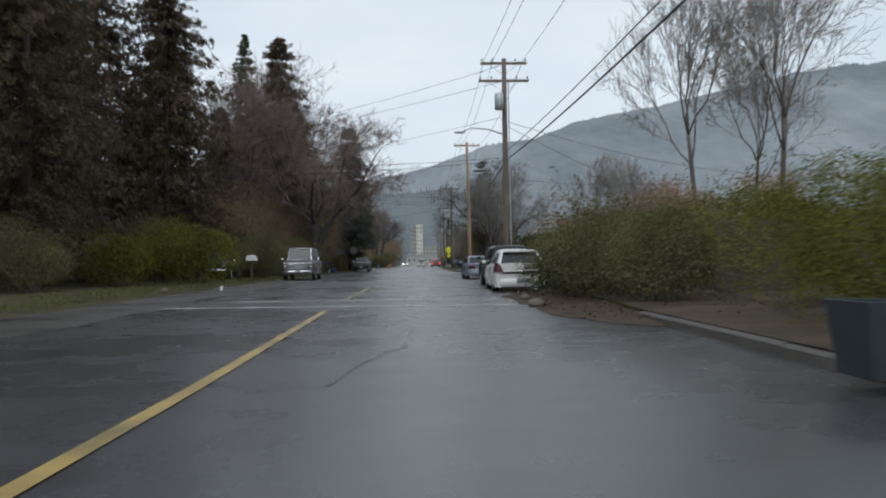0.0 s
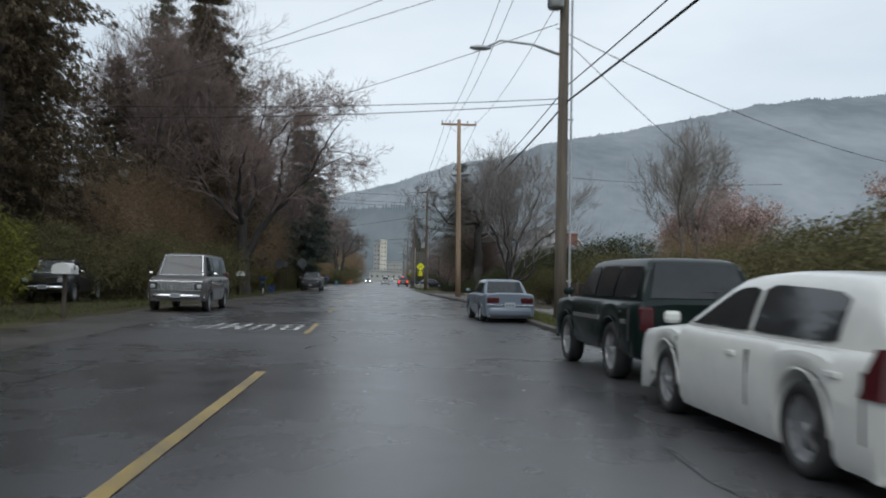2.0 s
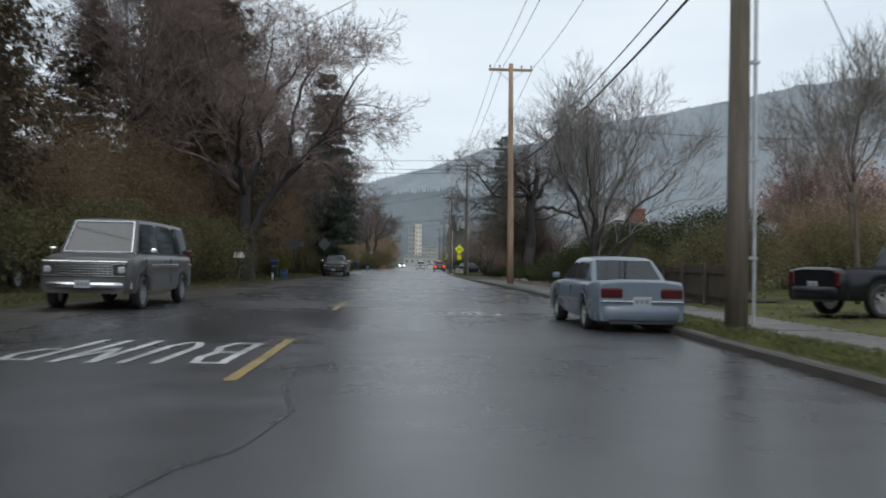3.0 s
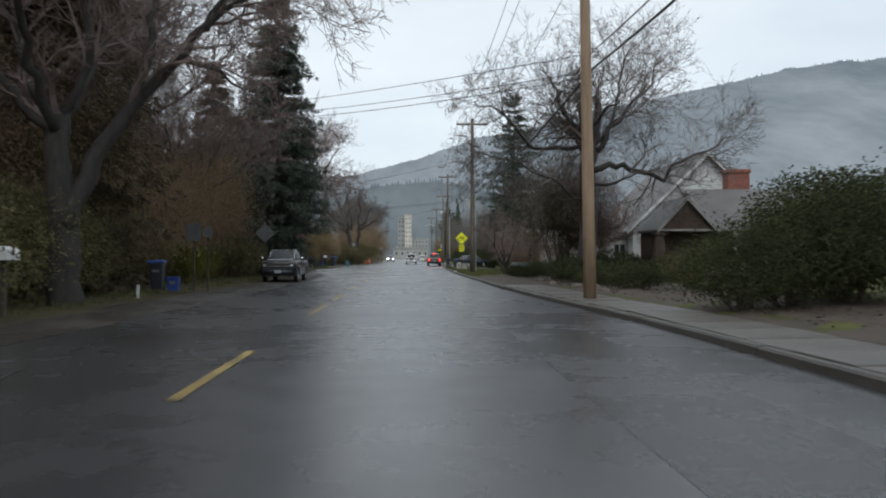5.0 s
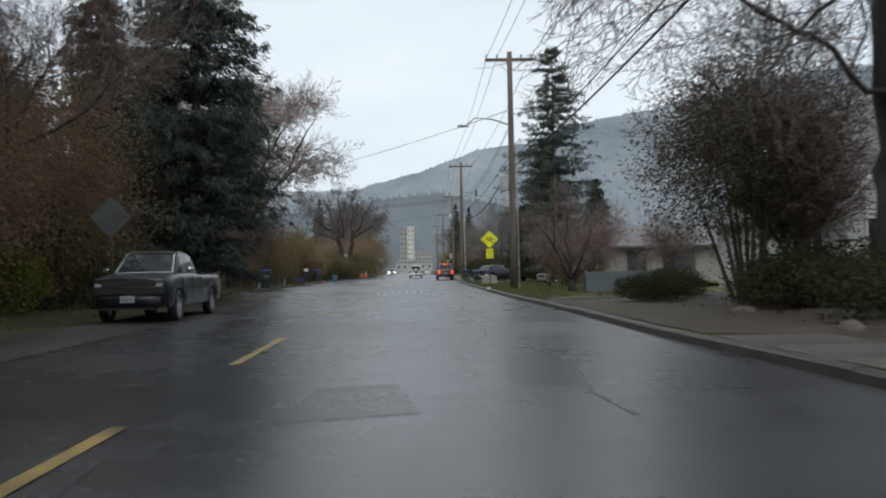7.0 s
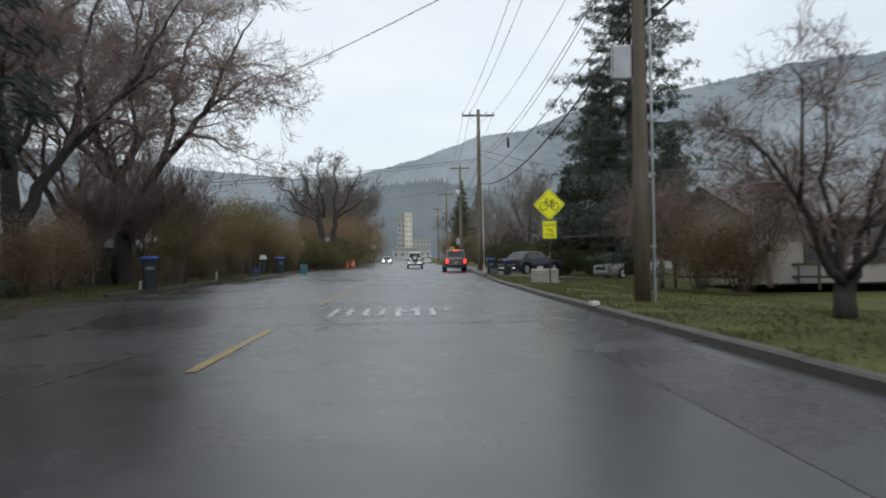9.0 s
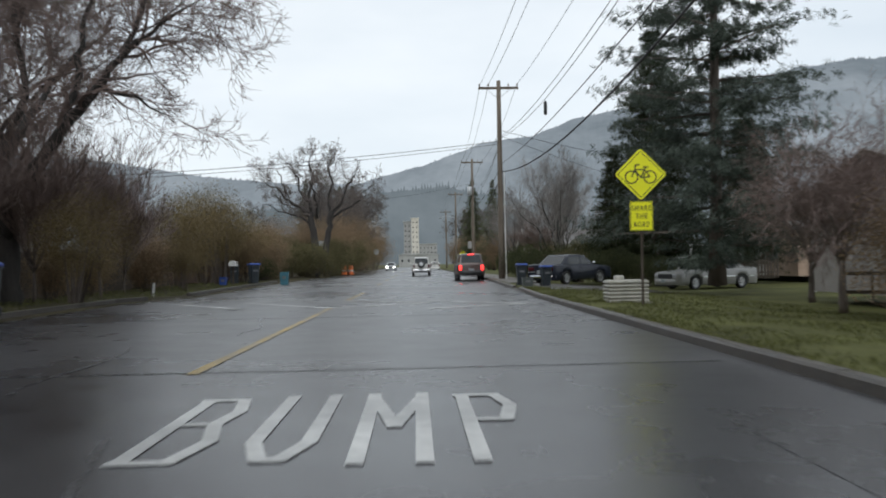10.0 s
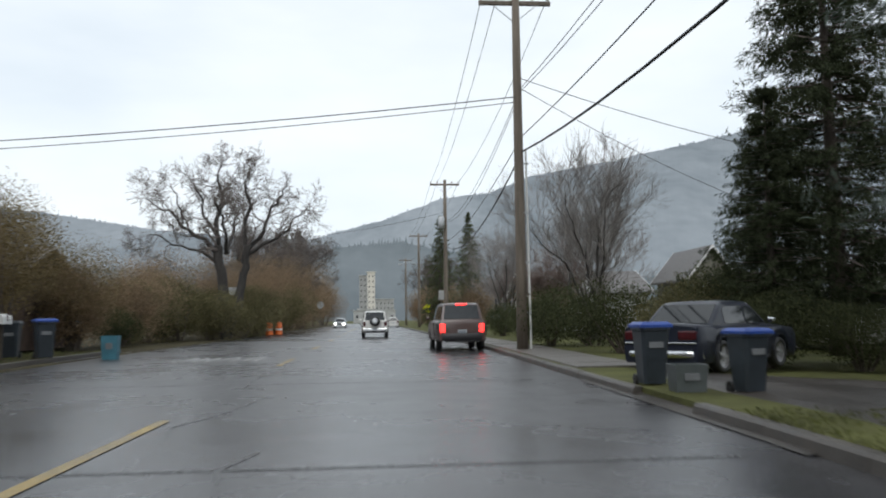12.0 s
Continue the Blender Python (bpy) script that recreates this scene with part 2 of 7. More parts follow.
# ---- builders ----
class Build:
    """Collects vertices and faces of one mesh."""

    def __init__(self):
        self.v, self.f = [], []

    def add(self, verts, faces):
        k = len(self.v)
        self.v.extend([tuple(p) for p in verts]); self.f.extend([tuple(i + k for i in q) for q in faces])
        return self

    def box(self, lo, hi, c=0.0):
        """A box with chamfered vertical and top edges when c > 0."""
        x0, y0, z0 = lo; x1, y1, z1 = hi
        if c <= 0:
            return self.add([(x0, y0, z0), (x1, y0, z0), (x1, y1, z0), (x0, y1, z0), (x0, y0, z1), (x1, y0, z1), (x1, y1, z1), (x0, y1, z1)],
                            [(0, 3, 2, 1), (4, 5, 6, 7), (0, 1, 5, 4), (1, 2, 6, 5), (2, 3, 7, 6), (3, 0, 4, 7)])
        c = min(c, (x1 - x0) / 2.1, (y1 - y0) / 2.1, (z1 - z0) / 2.1)

        def ring(z, i):
            a, b, p, q = x0 + i, x1 - i, y0 + i, y1 - i
            return [(a + c, p, z), (b - c, p, z), (b, p + c, z), (b, q - c, z), (b - c, q, z), (a + c, q, z), (a, q - c, z), (a, p + c, z)]
        h = c * 0.5
        return self.loft([ring(z0, h), ring(z0 + c, 0), ring(z1 - c, 0), ring(z1, h)])

    def loft(self, rings, caps=True, closed=True):
        k, n = len(self.v), len(rings[0])
        for r in rings:
            self.v.extend([tuple(p) for p in r])
        for i in range(len(rings) - 1):
            for j in range(n if closed else n - 1):
                a, b = k + i * n + j, k + i * n + (j + 1) % n
                self.f.append((a, b, b + n, a + n))
        if caps:
            self.f.append(tuple(range(k + n - 1, k - 1, -1)))
            e = k + (len(rings) - 1) * n
            self.f.append(tuple(range(e, e + n)))
        return self

    def tube(self, p0, p1, r0, r1=None, n=8, caps=True):
        p0, p1 = Vector(p0), Vector(p1)
        r1 = r0 if r1 is None else r1
        d = (p1 - p0)
        if d.length < 1e-6:
            return self
        d.normalize()
        u = d.orthogonal().normalized(); w = d.cross(u)
        rings = [[p + (u * math.cos(a) + w * math.sin(a)) * r for a in [2 * math.pi * i / n for i in range(n)]] for p, r in ((p0, r0), (p1, r1))]
        return self.loft(rings, caps)

    def path(self, pts, r, n=6):
        pts = [Vector(p) for p in pts]
        rings = []
        for i, p in enumerate(pts):
            d = (pts[min(i + 1, len(pts) - 1)] - pts[max(i - 1, 0)]).normalized()
            u = Vector((1, 0, 0)) if i == 0 else u
            u = u - d * u.dot(d)
            u = u.normalized() if u.length > 1e-4 else d.orthogonal().normalized()
            w = u.cross(d)
            rr = r[i] if isinstance(r, (list, tuple)) else r
            rings.append([p + (u * math.cos(a) + w * math.sin(a)) * rr for a in [2 * math.pi * k / n for k in range(n)]])
        return self.loft(rings)

    def spin(self, prof, n=24, axis="x", centre=(0, 0, 0)):
        """A closed profile of (along, radius) turned about an axis."""
        rings = []
        for i in range(n):
            a = 2 * math.pi * i / n
            ring = []
            for s, r in prof:
                p = (s, r * math.cos(a), r * math.sin(a)) if axis == "x" else (r * math.cos(a), r * math.sin(a), s)
                ring.append(tuple(p[k] + centre[k] for k in range(3)))
            rings.append(ring)
        rings.append(rings[0])
        return self.loft(rings, caps=False)

    def mesh(self, name, smooth=False):
        me = bpy.data.meshes.new(name)
        me.from_pydata(self.v, [], self.f)
        bm = bmesh.new(); bm.from_mesh(me)
        if len(bm.faces) < 4000:
            bmesh.ops.recalc_face_normals(bm, faces=bm.faces)
        bm.to_mesh(me); bm.free()
        if smooth:
            me.polygons.foreach_set("use_smooth", [True] * len(me.polygons))
        me.update()
        return me


def part(name, b, material, parent, label="", smooth=False):
    me = b.mesh(name, smooth) if isinstance(b, Build) else b
    if not me.materials:
        me.materials.append(material)
    ob = new(name, me)
    ob.parent = parent
    if label:
        ob["label"] = label
    return ob


def thing(name, m, label, category, group="", kind=""):
    ob = new(name)
    ob.empty_display_size = 0.2
    ob.matrix_world = m
    return tagged(ob, label, category, group, kind)


def solid(name, b, material, label, category, group="", kind="", smooth=False, m=None):
    me = b.mesh(name, smooth) if isinstance(b, Build) else b
    if not me.materials:
        me.materials.append(material)
    ob = new(name, me)
    if m is not None:
        ob.matrix_world = m
    return tagged(ob, label, category, group, kind)


def along(table, y):
    """Linear interpolation in a table of (y, value)."""
    if y <= table[0][0]:
        return table[0][1]
    for (a, p), (b, q) in zip(table, table[1:]):
        if y <= b:
            return p + (q - p) * (y - a) / (b - a)
    return table[-1][1]


KERB_R = [(-60, 3.9), (12, 3.85), (17, 3.9), (26, 4.5), (33, 4.75), (42, 4.15), (49, 4.28), (67, 4.6), (75, 4.55), (83, 4.1), (94, 3.7), (103, 3.68), (113, 3.5), (128, 3.5), (142, 3.6), (147, 3.85), (170, 4.45), (320, 4.6)]
EDGE_L = [(-60, -6.6), (18, -6.9), (30, -7.2), (54, -7.9), (76, -7.4), (90, -7.2), (105, -7.0), (120, -7.6), (130, -9.4), (144, -9.7), (147, -8.7), (168, -9.3), (320, -8.6)]
CENTRE = [(-60, -1.2), (10, -1.35), (25, -1.6), (36, -1.6), (46, -1.75), (67, -2.2), (90, -2.3), (120, -2.42), (138, -2.25), (150, -2.1), (320, -1.9)]


def strip(name, left, right, z, y0, y1, step, material, label, category, zr=None, jitter=0.0, across=1):
    """A ribbon of ground between two edge tables."""
    b = Build(); rows = []
    n = max(2, int((y1 - y0) / step) + 1)
    rnd = random.Random(len(name) * 7 + int(y1))
    for i in range(n):
        y = y0 + (y1 - y0) * i / (n - 1)
        xa = left(y) if callable(left) else left
        xb = right(y) if callable(right) else right
        row = []
        for k in range(across + 1):
            f = k / across
            zz = z + ((zr if zr is not None else z) - z) * f
            if 0 < k < across:
                zz += rnd.uniform(-jitter, jitter)
            row.append((xa + (xb - xa) * f, y, zz))
        rows.append(row)
    b.loft(rows, caps=False, closed=False)
    return solid(name, b, material, label, category, kind="structure")


kerb_x = lambda y: along(KERB_R, y)
edge_x = lambda y: along(EDGE_L, y)
centre_x = lambda y: along(CENTRE, y)

# ---- ground, road, verges ----
g = Build(); g.add([(-4600, -300, -0.3), (4600, -300, -0.3), (4600, 4700, -0.3), (-4600, 4700, -0.3)], [(0, 1, 2, 3)])
solid("ground", g, GRASS, "damp brown earth and winter grass ground", "ground", kind="structure")
strip("road", edge_x, lambda y: kerb_x(y) + 0.2, 0.0, -60, 420, 4, ASPHALT, "wet grey asphalt street with worn patches", "road")
strip("verge_left", -70, lambda y: edge_x(y) + 0.6, 0.12, -60, 420, 2.5, VERGE, "rough winter grass and mud beside the road", "verge", zr=0.006, jitter=0.05, across=24)


def lawn_z(x, y):
    """Height of the land right of the kerb: it falls away behind the lawns further along."""
    f = min(max((y - 108) / 14, 0), 1) * min(max((175 - y) / 8, 0), 1)
    g_ = min(max((x - kerb_x(y) - 1.2) / 6, 0), 1)
    return 0.115 + 0.07 * g_ * (1 - f) - 0.36 * g_ * f


vr = Build()
vr.loft([[(kerb_x(y) + 0.155, y, -0.04)] + [(kerb_x(y) + 0.16 + dx, y, lawn_z(kerb_x(y) + 0.16 + dx, y) + 0.02 * noise.noise((dx, y, 7))) for dx in (0, 0.4, 0.8, 1.3, 2, 3, 4, 5, 6, 7.5, 9, 12, 16, 22, 30, 45, 66)] for y in [-60 + 2.5 * k for k in range(193)]], caps=False, closed=False)
solid("verge_right", vr, GRASS, "damp mown lawn and verge behind the kerb", "verge", kind="structure")
dw = Build(); dw.loft([[(kerb_x(y) - 0.1 + k * 0.7, y, (0.012 if k == 0 else lawn_z(kerb_x(y) - 0.1 + k * 0.7, y) + 0.028 - (0.06 if k == 1 else 0)) + 0.008 * noise.noise((k, y * 2, 3))) for k in range(9)] for y in [145.9 + 0.4 * k for k in range(22)]], caps=False, closed=False)
solid("driveway", dw, SHOULDER, "dark wet gravel driveway across the verge", "driveway", kind="structure")
strip("shoulder_left", lambda y: edge_x(y) - 0.4 - 0.5 * noise.noise((y * 0.3, 0, 0)), lambda y: edge_x(y) + 1.6 + 0.7 * noise.noise((y * 0.2, 3, 0)), 0.03, 8, 128, 0.8, SHOULDER, "muddy gravel shoulder with puddles", "shoulder", zr=0.006, jitter=0.008, across=8)
strip("bare_earth", lambda y: 2.7 + 0.45 * noise.noise((y * 0.6, 1, 0)) + max(0, 17.5 - y) * 0.5 + max(0, y - 27) * 0.7, lambda y: 7.5, 0.007, 14.5, 30.5, 0.4, DIRT, "bare wet earth under roadside shrubs", "earth", zr=0.22, jitter=0.007, across=12)
strip("bare_earth", lambda y: kerb_x(y) + 0.12, lambda y: 9.5, 0.142, -6, 29.5, 0.5, DIRT, "damp brown earth below a garden hedge", "earth", zr=0.26, jitter=0.01, across=10)
strip("dirt_bank", lambda y: kerb_x(y) + (1.75 if y < 93 else 0.25) + 0.2 * noise.noise((y * 0.8, 2, 0)), lambda y: kerb_x(y) + 6.5 + noise.noise((y * 0.4, 9, 0)), 0.13, 60, 108, 0.8, SAND, "leaf-strewn garden bank behind the pavement", "earth", zr=0.24, jitter=0.04, across=10)


def kerb_run(y0, y1):
    """One kerb stone after the other, each a low chamfered block."""
    y = y0
    me = None
    while y < y1:
        x, x2 = kerb_x(y), kerb_x(y + 1.8)
        if me is None:
            b = Build()
            prof = [(0.0, -0.05), (0.02, 0.10), (0.05, 0.13), (0.17, 0.13), (0.17, -0.05)]
            b.loft([[(px, yy, pz) for px, pz in prof] for yy in (0.006, 1.794)])
            me = b.mesh("kerb_stone"); me.materials.append(KERB)
        ob = new("kerb_stone", me)
        ob.parent = kerb
        ob.matrix_world = pose(x, y, random.uniform(-0.01, 0.006), 0, 0, -math.degrees(math.atan2(x2 - x, 1.8)))
        y += 1.8


kerb = new("kerb"); tagged(kerb, "worn dark concrete kerb along the street", "kerb", kind="structure")
kerb_run(-12, 15.5); kerb_run(30, 147); kerb_run(151.2, 240)
kl = Build()
for i in range(30):
    y = 131 + i * 1.8
    if 144.5 < y < 147.5 or y > 172:
        continue
    x, x2 = edge_x(y), edge_x(y + 1.8)
    kl.add([(x, y, 0), (x, y, 0.13), (x - 0.16, y, 0.14), (x - 0.16, y, 0), (x2, y + 1.79, 0), (x2, y + 1.79, 0.13), (x2 - 0.16, y + 1.79, 0.14), (x2 - 0.16, y + 1.79, 0)],
           [(0, 1, 5, 4), (1, 2, 6, 5), (2, 3, 7, 6), (0, 3, 2, 1), (4, 5, 6, 7)])
solid("kerb_left", kl, KERB, "low worn kerb beside the lawn", "kerb", kind="structure")

# paving slabs of the footpath
path = new("pavement"); tagged(path, "pale wet concrete footpath of cast slabs", "pavement", kind="structure")
sb = Build(); sb.box((0, 0.012, -0.08), (1.0, 1.488, 0.0), 0.012)
slab = sb.mesh("slab"); slab.materials.append(CONCRETE)
for y0, y1, off, wid in ((39, 60, 1.3, 1.45), (60, 93, 0.2, 1.5), (156, 200, 0.3, 1.5)):
    y = y0
    while y < y1:
        ob = new("slab", slab); ob.parent = path
        ob.matrix_world = pose(kerb_x(y) + off, y, 0.145 + random.uniform(-0.008, 0.008), random.uniform(-0.3, 0.3), 0, 0) @ Matrix.Diagonal((wid, 1, 1, 1))
        y += 1.5

# ---- road markings ----


def stripe(b, p, q, w, z=0.008):
    p, q = Vector((*p, z)), Vector((*q, z))
    d = (q - p).normalized(); s = Vector((-d.y, d.x, 0)) * w / 2
    return b.add([p - s, q - s, q + s, p + s], [(0, 1, 2, 3)])


def marking(name, b, material, label):
    return solid(name, b, material, label, "road marking", kind="structure")


for a, c in ((-30, 20.4), (25.2, 36.3), (43.8, 48.0), (55.5, 59.5), (66.5, 70.5), (77.5, 81.5), (83.8, 88), (92, 96), (103, 106.5), (113.5, 118.6), (125.2, 138), (142.4, 149.4), (161, 165), (173, 177), (185, 189), (197, 201), (209, 213), (221, 260)):
    yl = Build(); y = a
    while y < c - 0.01:
        y2 = min(y + 2, c)
        stripe(yl, (centre_x(y), y), (centre_x(y2), y2), 0.13); y = y2
    marking("centre_line", yl, YELLOWPAINT, "worn yellow centre line")
for p, q in (((-6.0, 22.25), (2.45, 21.75)), ((-4.5, 25.1), (2.4, 24.7))):
    cw = Build(); stripe(cw, p, q, 0.32)
    marking("crosswalk_line", cw, WHITEPAINT, "white crosswalk line on the wet asphalt")
hm = Build()
for p, q in (((-2.25, 137.9), (0.3, 140.1)), ((0.2, 136.9), (2.8, 138.5)), ((2.8, 138.5), (0.2, 141.6)), ((-2.25, 137.9), (-5.2, 141.9)), ((0.3, 140.1), (-2.2, 142.2)), ((-4.62, 138.2), (-7.4, 141.9)), ((-2.2, 142.2), (-3.3, 141.5)), ((-5.0, 142.2), (-3.3, 143.4))):
    stripe(hm, p, q, 0.28, 0.007 + 0.001 * len(hm.f))
marking("speed_bump_marking", hm, WHITEPAINT, "white zigzag speed bump marking")


def word_mesh(name, text):
    cu = bpy.data.curves.new(name, "FONT"); cu.body = text; cu.resolution_u = 3; cu.extrude = 0.0015; cu.offset = 0.005; cu.space_character = 1.22
    tmp = bpy.data.objects.new(name, cu); scene.collection.objects.link(tmp)
    me = bpy.data.meshes.new_from_object(tmp.evaluated_get(bpy.context.evaluated_depsgraph_get()))
    bpy.data.objects.remove(tmp)
    me.name = name
    xs = [v.co.x for v in me.vertices]; ys = [v.co.y for v in me.vertices]
    for v in me.vertices:
        v.co.x = (v.co.x - min(xs)) / (max(xs) - min(xs)) - 0.5
        v.co.y = (v.co.y - min(ys)) / (max(ys) - min(ys)) - 0.5
    return me


STROKES = (((0, 0), (0, 1)), ((-0.08, 1), (0.5, 1)), ((-0.08, 0), (0.5, 0)), ((0, 0.52), (0.5, 0.52)), ((0.5, 1.0), (0.62, 0.76)), ((0.62, 0.76), (0.5, 0.52)), ((0.5, 0.52), (0.68, 0.26)), ((0.68, 0.26), (0.5, 0)),
           ((1.2, 1.06), (1.2, 0.22)), ((1.2, 0.22), (1.4, 0)), ((1.4, 0), (1.62, 0)), ((1.62, 0), (1.82, 0.22)), ((1.82, 0.22), (1.82, 1.06)),
           ((2.4, -0.06), (2.4, 1.06)), ((2.4, 1.0), (2.75, 0.42)), ((2.75, 0.42), (3.1, 1.0)), ((3.1, 1.06), (3.1, -0.06)),
           ((3.68, -0.06), (3.68, 1)), ((3.6, 1), (4.15, 1)), ((4.15, 1), (4.3, 0.76)), ((4.3, 0.76), (4.15, 0.5)), ((4.15, 0.5), (3.68, 0.5)))
wb = Build()
for k, (p, q) in enumerate(STROKES):
    p, q = Vector((p[0] / 4.3 - 0.5, (p[1] - 0.5) * 0.86, 0)), Vector((q[0] / 4.3 - 0.5, (q[1] - 0.5) * 0.86, 0))
    stroke = Vector((q.x - p.x, (q.y - p.y) * 1.04, 0)).normalized(); side_ = Vector((-stroke.y, stroke.x / 1.04, 0)) * 0.022; ext = Vector((stroke.x, stroke.y / 1.04, 0)) * 0.012
    wb.add([tuple(v + Vector((0, 0, 0.00015 * k))) for v in (p - ext - side_, q + ext - side_, q + ext + side_, p - ext + side_)], [(0, 1, 2, 3)])
bump_word = wb.mesh("road_word"); bump_word.materials.append(WHITEPAINT)
for cx, cy, turn in ((-0.55, 122.4, 0), (-3.3, 46.2, 180), (-4.3, 165.0, 180)):
    ob = new("road_word", bump_word)
    ob.matrix_world = pose(cx, cy, 0.0065, 0, 0, turn) @ Matrix.Diagonal((2.4, 2.5, 1, 1))
    tagged(ob, "white painted word BUMP on the asphalt", "road marking", "road words", "structure")
bk = Build()
for cx in (0.95, 1.6):
    ring = [(cx + 0.24 * math.cos(a), 54.9 + 0.55 * math.sin(a)) for a in [i * math.pi / 6 for i in range(13)]]
    for p, q in zip(ring, ring[1:]):
        stripe(bk, p, q, 0.1, 0.007)
for p, q in (((0.95, 54.9), (1.2, 55.7)), ((1.2, 55.7), (1.6, 54.9)), ((1.2, 55.7), (1.5, 55.9)), ((0.8, 56.5), (1.28, 57.0)), ((1.28, 57.0), (1.76, 56.5))):
    stripe(bk, p, q, 0.13, 0.0085)
marking("bike_symbol", bk, WHITEPAINT, "worn white bicycle lane symbol")
# tar seams and patches
seams = Build()
rnd = random.Random(5)
for y in range(10, 180, 6):
    x = rnd.uniform(-5, 2.5); pts = [(x, y)]
    for k in range(5):
        pts.append((pts[-1][0] + rnd.uniform(-0.25, 0.25), pts[-1][1] + rnd.uniform(0.5, 1.4)))
    for p, q in zip(pts, pts[1:]):
        stripe(seams, p, q, 0.05, 0.004)
for y in (27.5, 63, 99, 119.5, 125, 134.5, 146, 155):
    stripe(seams, (-6.5, y + rnd.uniform(-0.5, 0.5)), (3.2, y + rnd.uniform(-0.5, 0.5)), 0.06, 0.005)
stripe(seams, (-0.35, 22.1), (-0.3, 24.7), 0.05, 0.005); stripe(seams, (0.55, 22.1), (0.6, 24.7), 0.05, 0.005)
marking("tar_seam", seams, PATCH, "dark tar seams and cracks in the asphalt")
for x0, x1, y0, y1 in ((-5.5, -3.4, 26, 31), (1.6, 3.3, 60, 74), (-4.6, -2.9, 96, 103), (1.9, 3.3, 104, 122), (2.2, 3.4, 133, 141), (-1.2, -0.1, 88, 90)):
    patch = Build(); patch.add([(x0, y0, 0.003), (x1, y0 + 0.3, 0.003), (x1 - 0.2, y1, 0.003), (x0 + 0.15, y1 - 0.2, 0.003)], [(0, 1, 2, 3)])
    marking("asphalt_patch", patch, PATCH, "darker wet asphalt repair patch")


# ---- plants ----
def np_mesh(name, verts, faces, material, smooth=False):
    me = bpy.data.meshes.new(name)
    me.from_pydata(np.asarray(verts).tolist(), [], [tuple(f) for f in np.asarray(faces).tolist()])
    me.materials.append(material)
    if smooth:
        me.polygons.foreach_set("use_smooth", [True] * len(me.polygons))
    return me


def cards(centres, dirs, ups, length, width, rng, bend=0.0):
    """Many small leaf blades: diamonds of four corners, each its own island."""
    n = len(centres)
    d = dirs / (np.linalg.norm(dirs, axis=1, keepdims=True) + 1e-9)
    s = np.cross(d, ups); s /= (np.linalg.norm(s, axis=1, keepdims=True) + 1e-9)
    L = (length * rng.uniform(0.6, 1.4, n))[:, None]; W = (width * rng.uniform(0.6, 1.4, n))[:, None]
    a = centres - d * L * 0.5; c = centres + d * L * 0.5
    c[:, 2] -= bend * L[:, 0]
    m = centres + d * L * 0.05
    v = np.stack([a, m - s * W * 0.5, c, m + s * W * 0.5], 1).reshape(-1, 3)
    f = np.arange(n * 4).reshape(-1, 4)
    return v, f


def conifer(name, h, r, seed, needle, bare=0.08, droop=0.35, whorls=46, per=9, clumps=13, size=0.55, label="", group="conifers", taper=0.85, trunk_r=None, reps=4, slim=0.27, vary=(0.45, 1.25)):
    rng = np.random.default_rng(seed)
    t = thing(name, pose(0, 0, 0), label, "tree", group)
    b = Build(); tr = trunk_r or h * 0.016
    lean = rng.uniform(-0.15, 0.15, 2)
    b.path([(lean[0] * k / 6, lean[1] * k / 6, h * 0.98 * k / 6) for k in range(7)], [tr * (1.25 if k == 0 else 1 - k / 6.3) for k in range(7)], 8)
    part("trunk", b, BARK, t, smooth=True)
    cs, ds = [], []
    limb = Build()
    for i in range(whorls):
        f = bare + (1 - bare) * (i + rng.uniform(-0.3, 0.3)) / whorls
        z = h * min(max(f, 0.02), 0.995)
        reach = r * max(0.03, (1 - f) ** taper) * (1.0 if f > bare + 0.1 else 0.75 + 2.5 * (f - bare))
        for k in range(per if f < 0.8 else max(4, per - 3)):
            a = rng.uniform(0, 2 * math.pi)
            L = reach * rng.uniform(*vary)
            up = 0.25 - droop * rng.uniform(0.6, 1.4) + (0.5 if f > 0.9 else 0)
            d = np.array([math.cos(a), math.sin(a), up])
            if L > 0.7 and k % 3 == 0:
                limb.tube((0, 0, z), (d[0] * L * 0.75, d[1] * L * 0.75, z + up * L * 0.6), 0.02 + 0.012 * L, 0.01, 3, caps=False)
            m = max(4, int(clumps * (0.35 + 0.65 * L / r)))
            s = rng.uniform(0.15, 1.0, m) ** 0.8
            p = np.stack([d[0] * L * s, d[1] * L * s, z + up * L * s - 0.18 * droop * L * s * s], 1)
            p += rng.normal(0, 0.09 * size * 2 + 0.04 * L, (m, 3)) * [1, 1, 0.6]
            q = np.stack([d[0] + rng.normal(0, 0.6, m), d[1] + rng.normal(0, 0.6, m), up - 0.35 + rng.normal(0, 0.35, m)], 1)
            cs.append(p); ds.append(q)
    if limb.f:
        part("limb", limb, BARK, t)["kind"] = "stuff"
    cs, ds = np.concatenate(cs), np.concatenate(ds)
    cs = np.repeat(cs, reps, 0) + rng.normal(0, max(size * 0.24, 0.065), (len(cs) * reps, 3)); ds = np.repeat(ds, reps, 0) + rng.normal(0, 0.5, (len(ds) * reps, 3))
    ups = rng.normal(0, 0.5, cs.shape) + [0, 0, 1]
    v, f = cards(cs, ds, ups, size * 1.1, size * slim, rng, 0.15)
    part("crown", np_mesh("crown", v, f, needle), needle, t)["kind"] = "stuff"
    return t


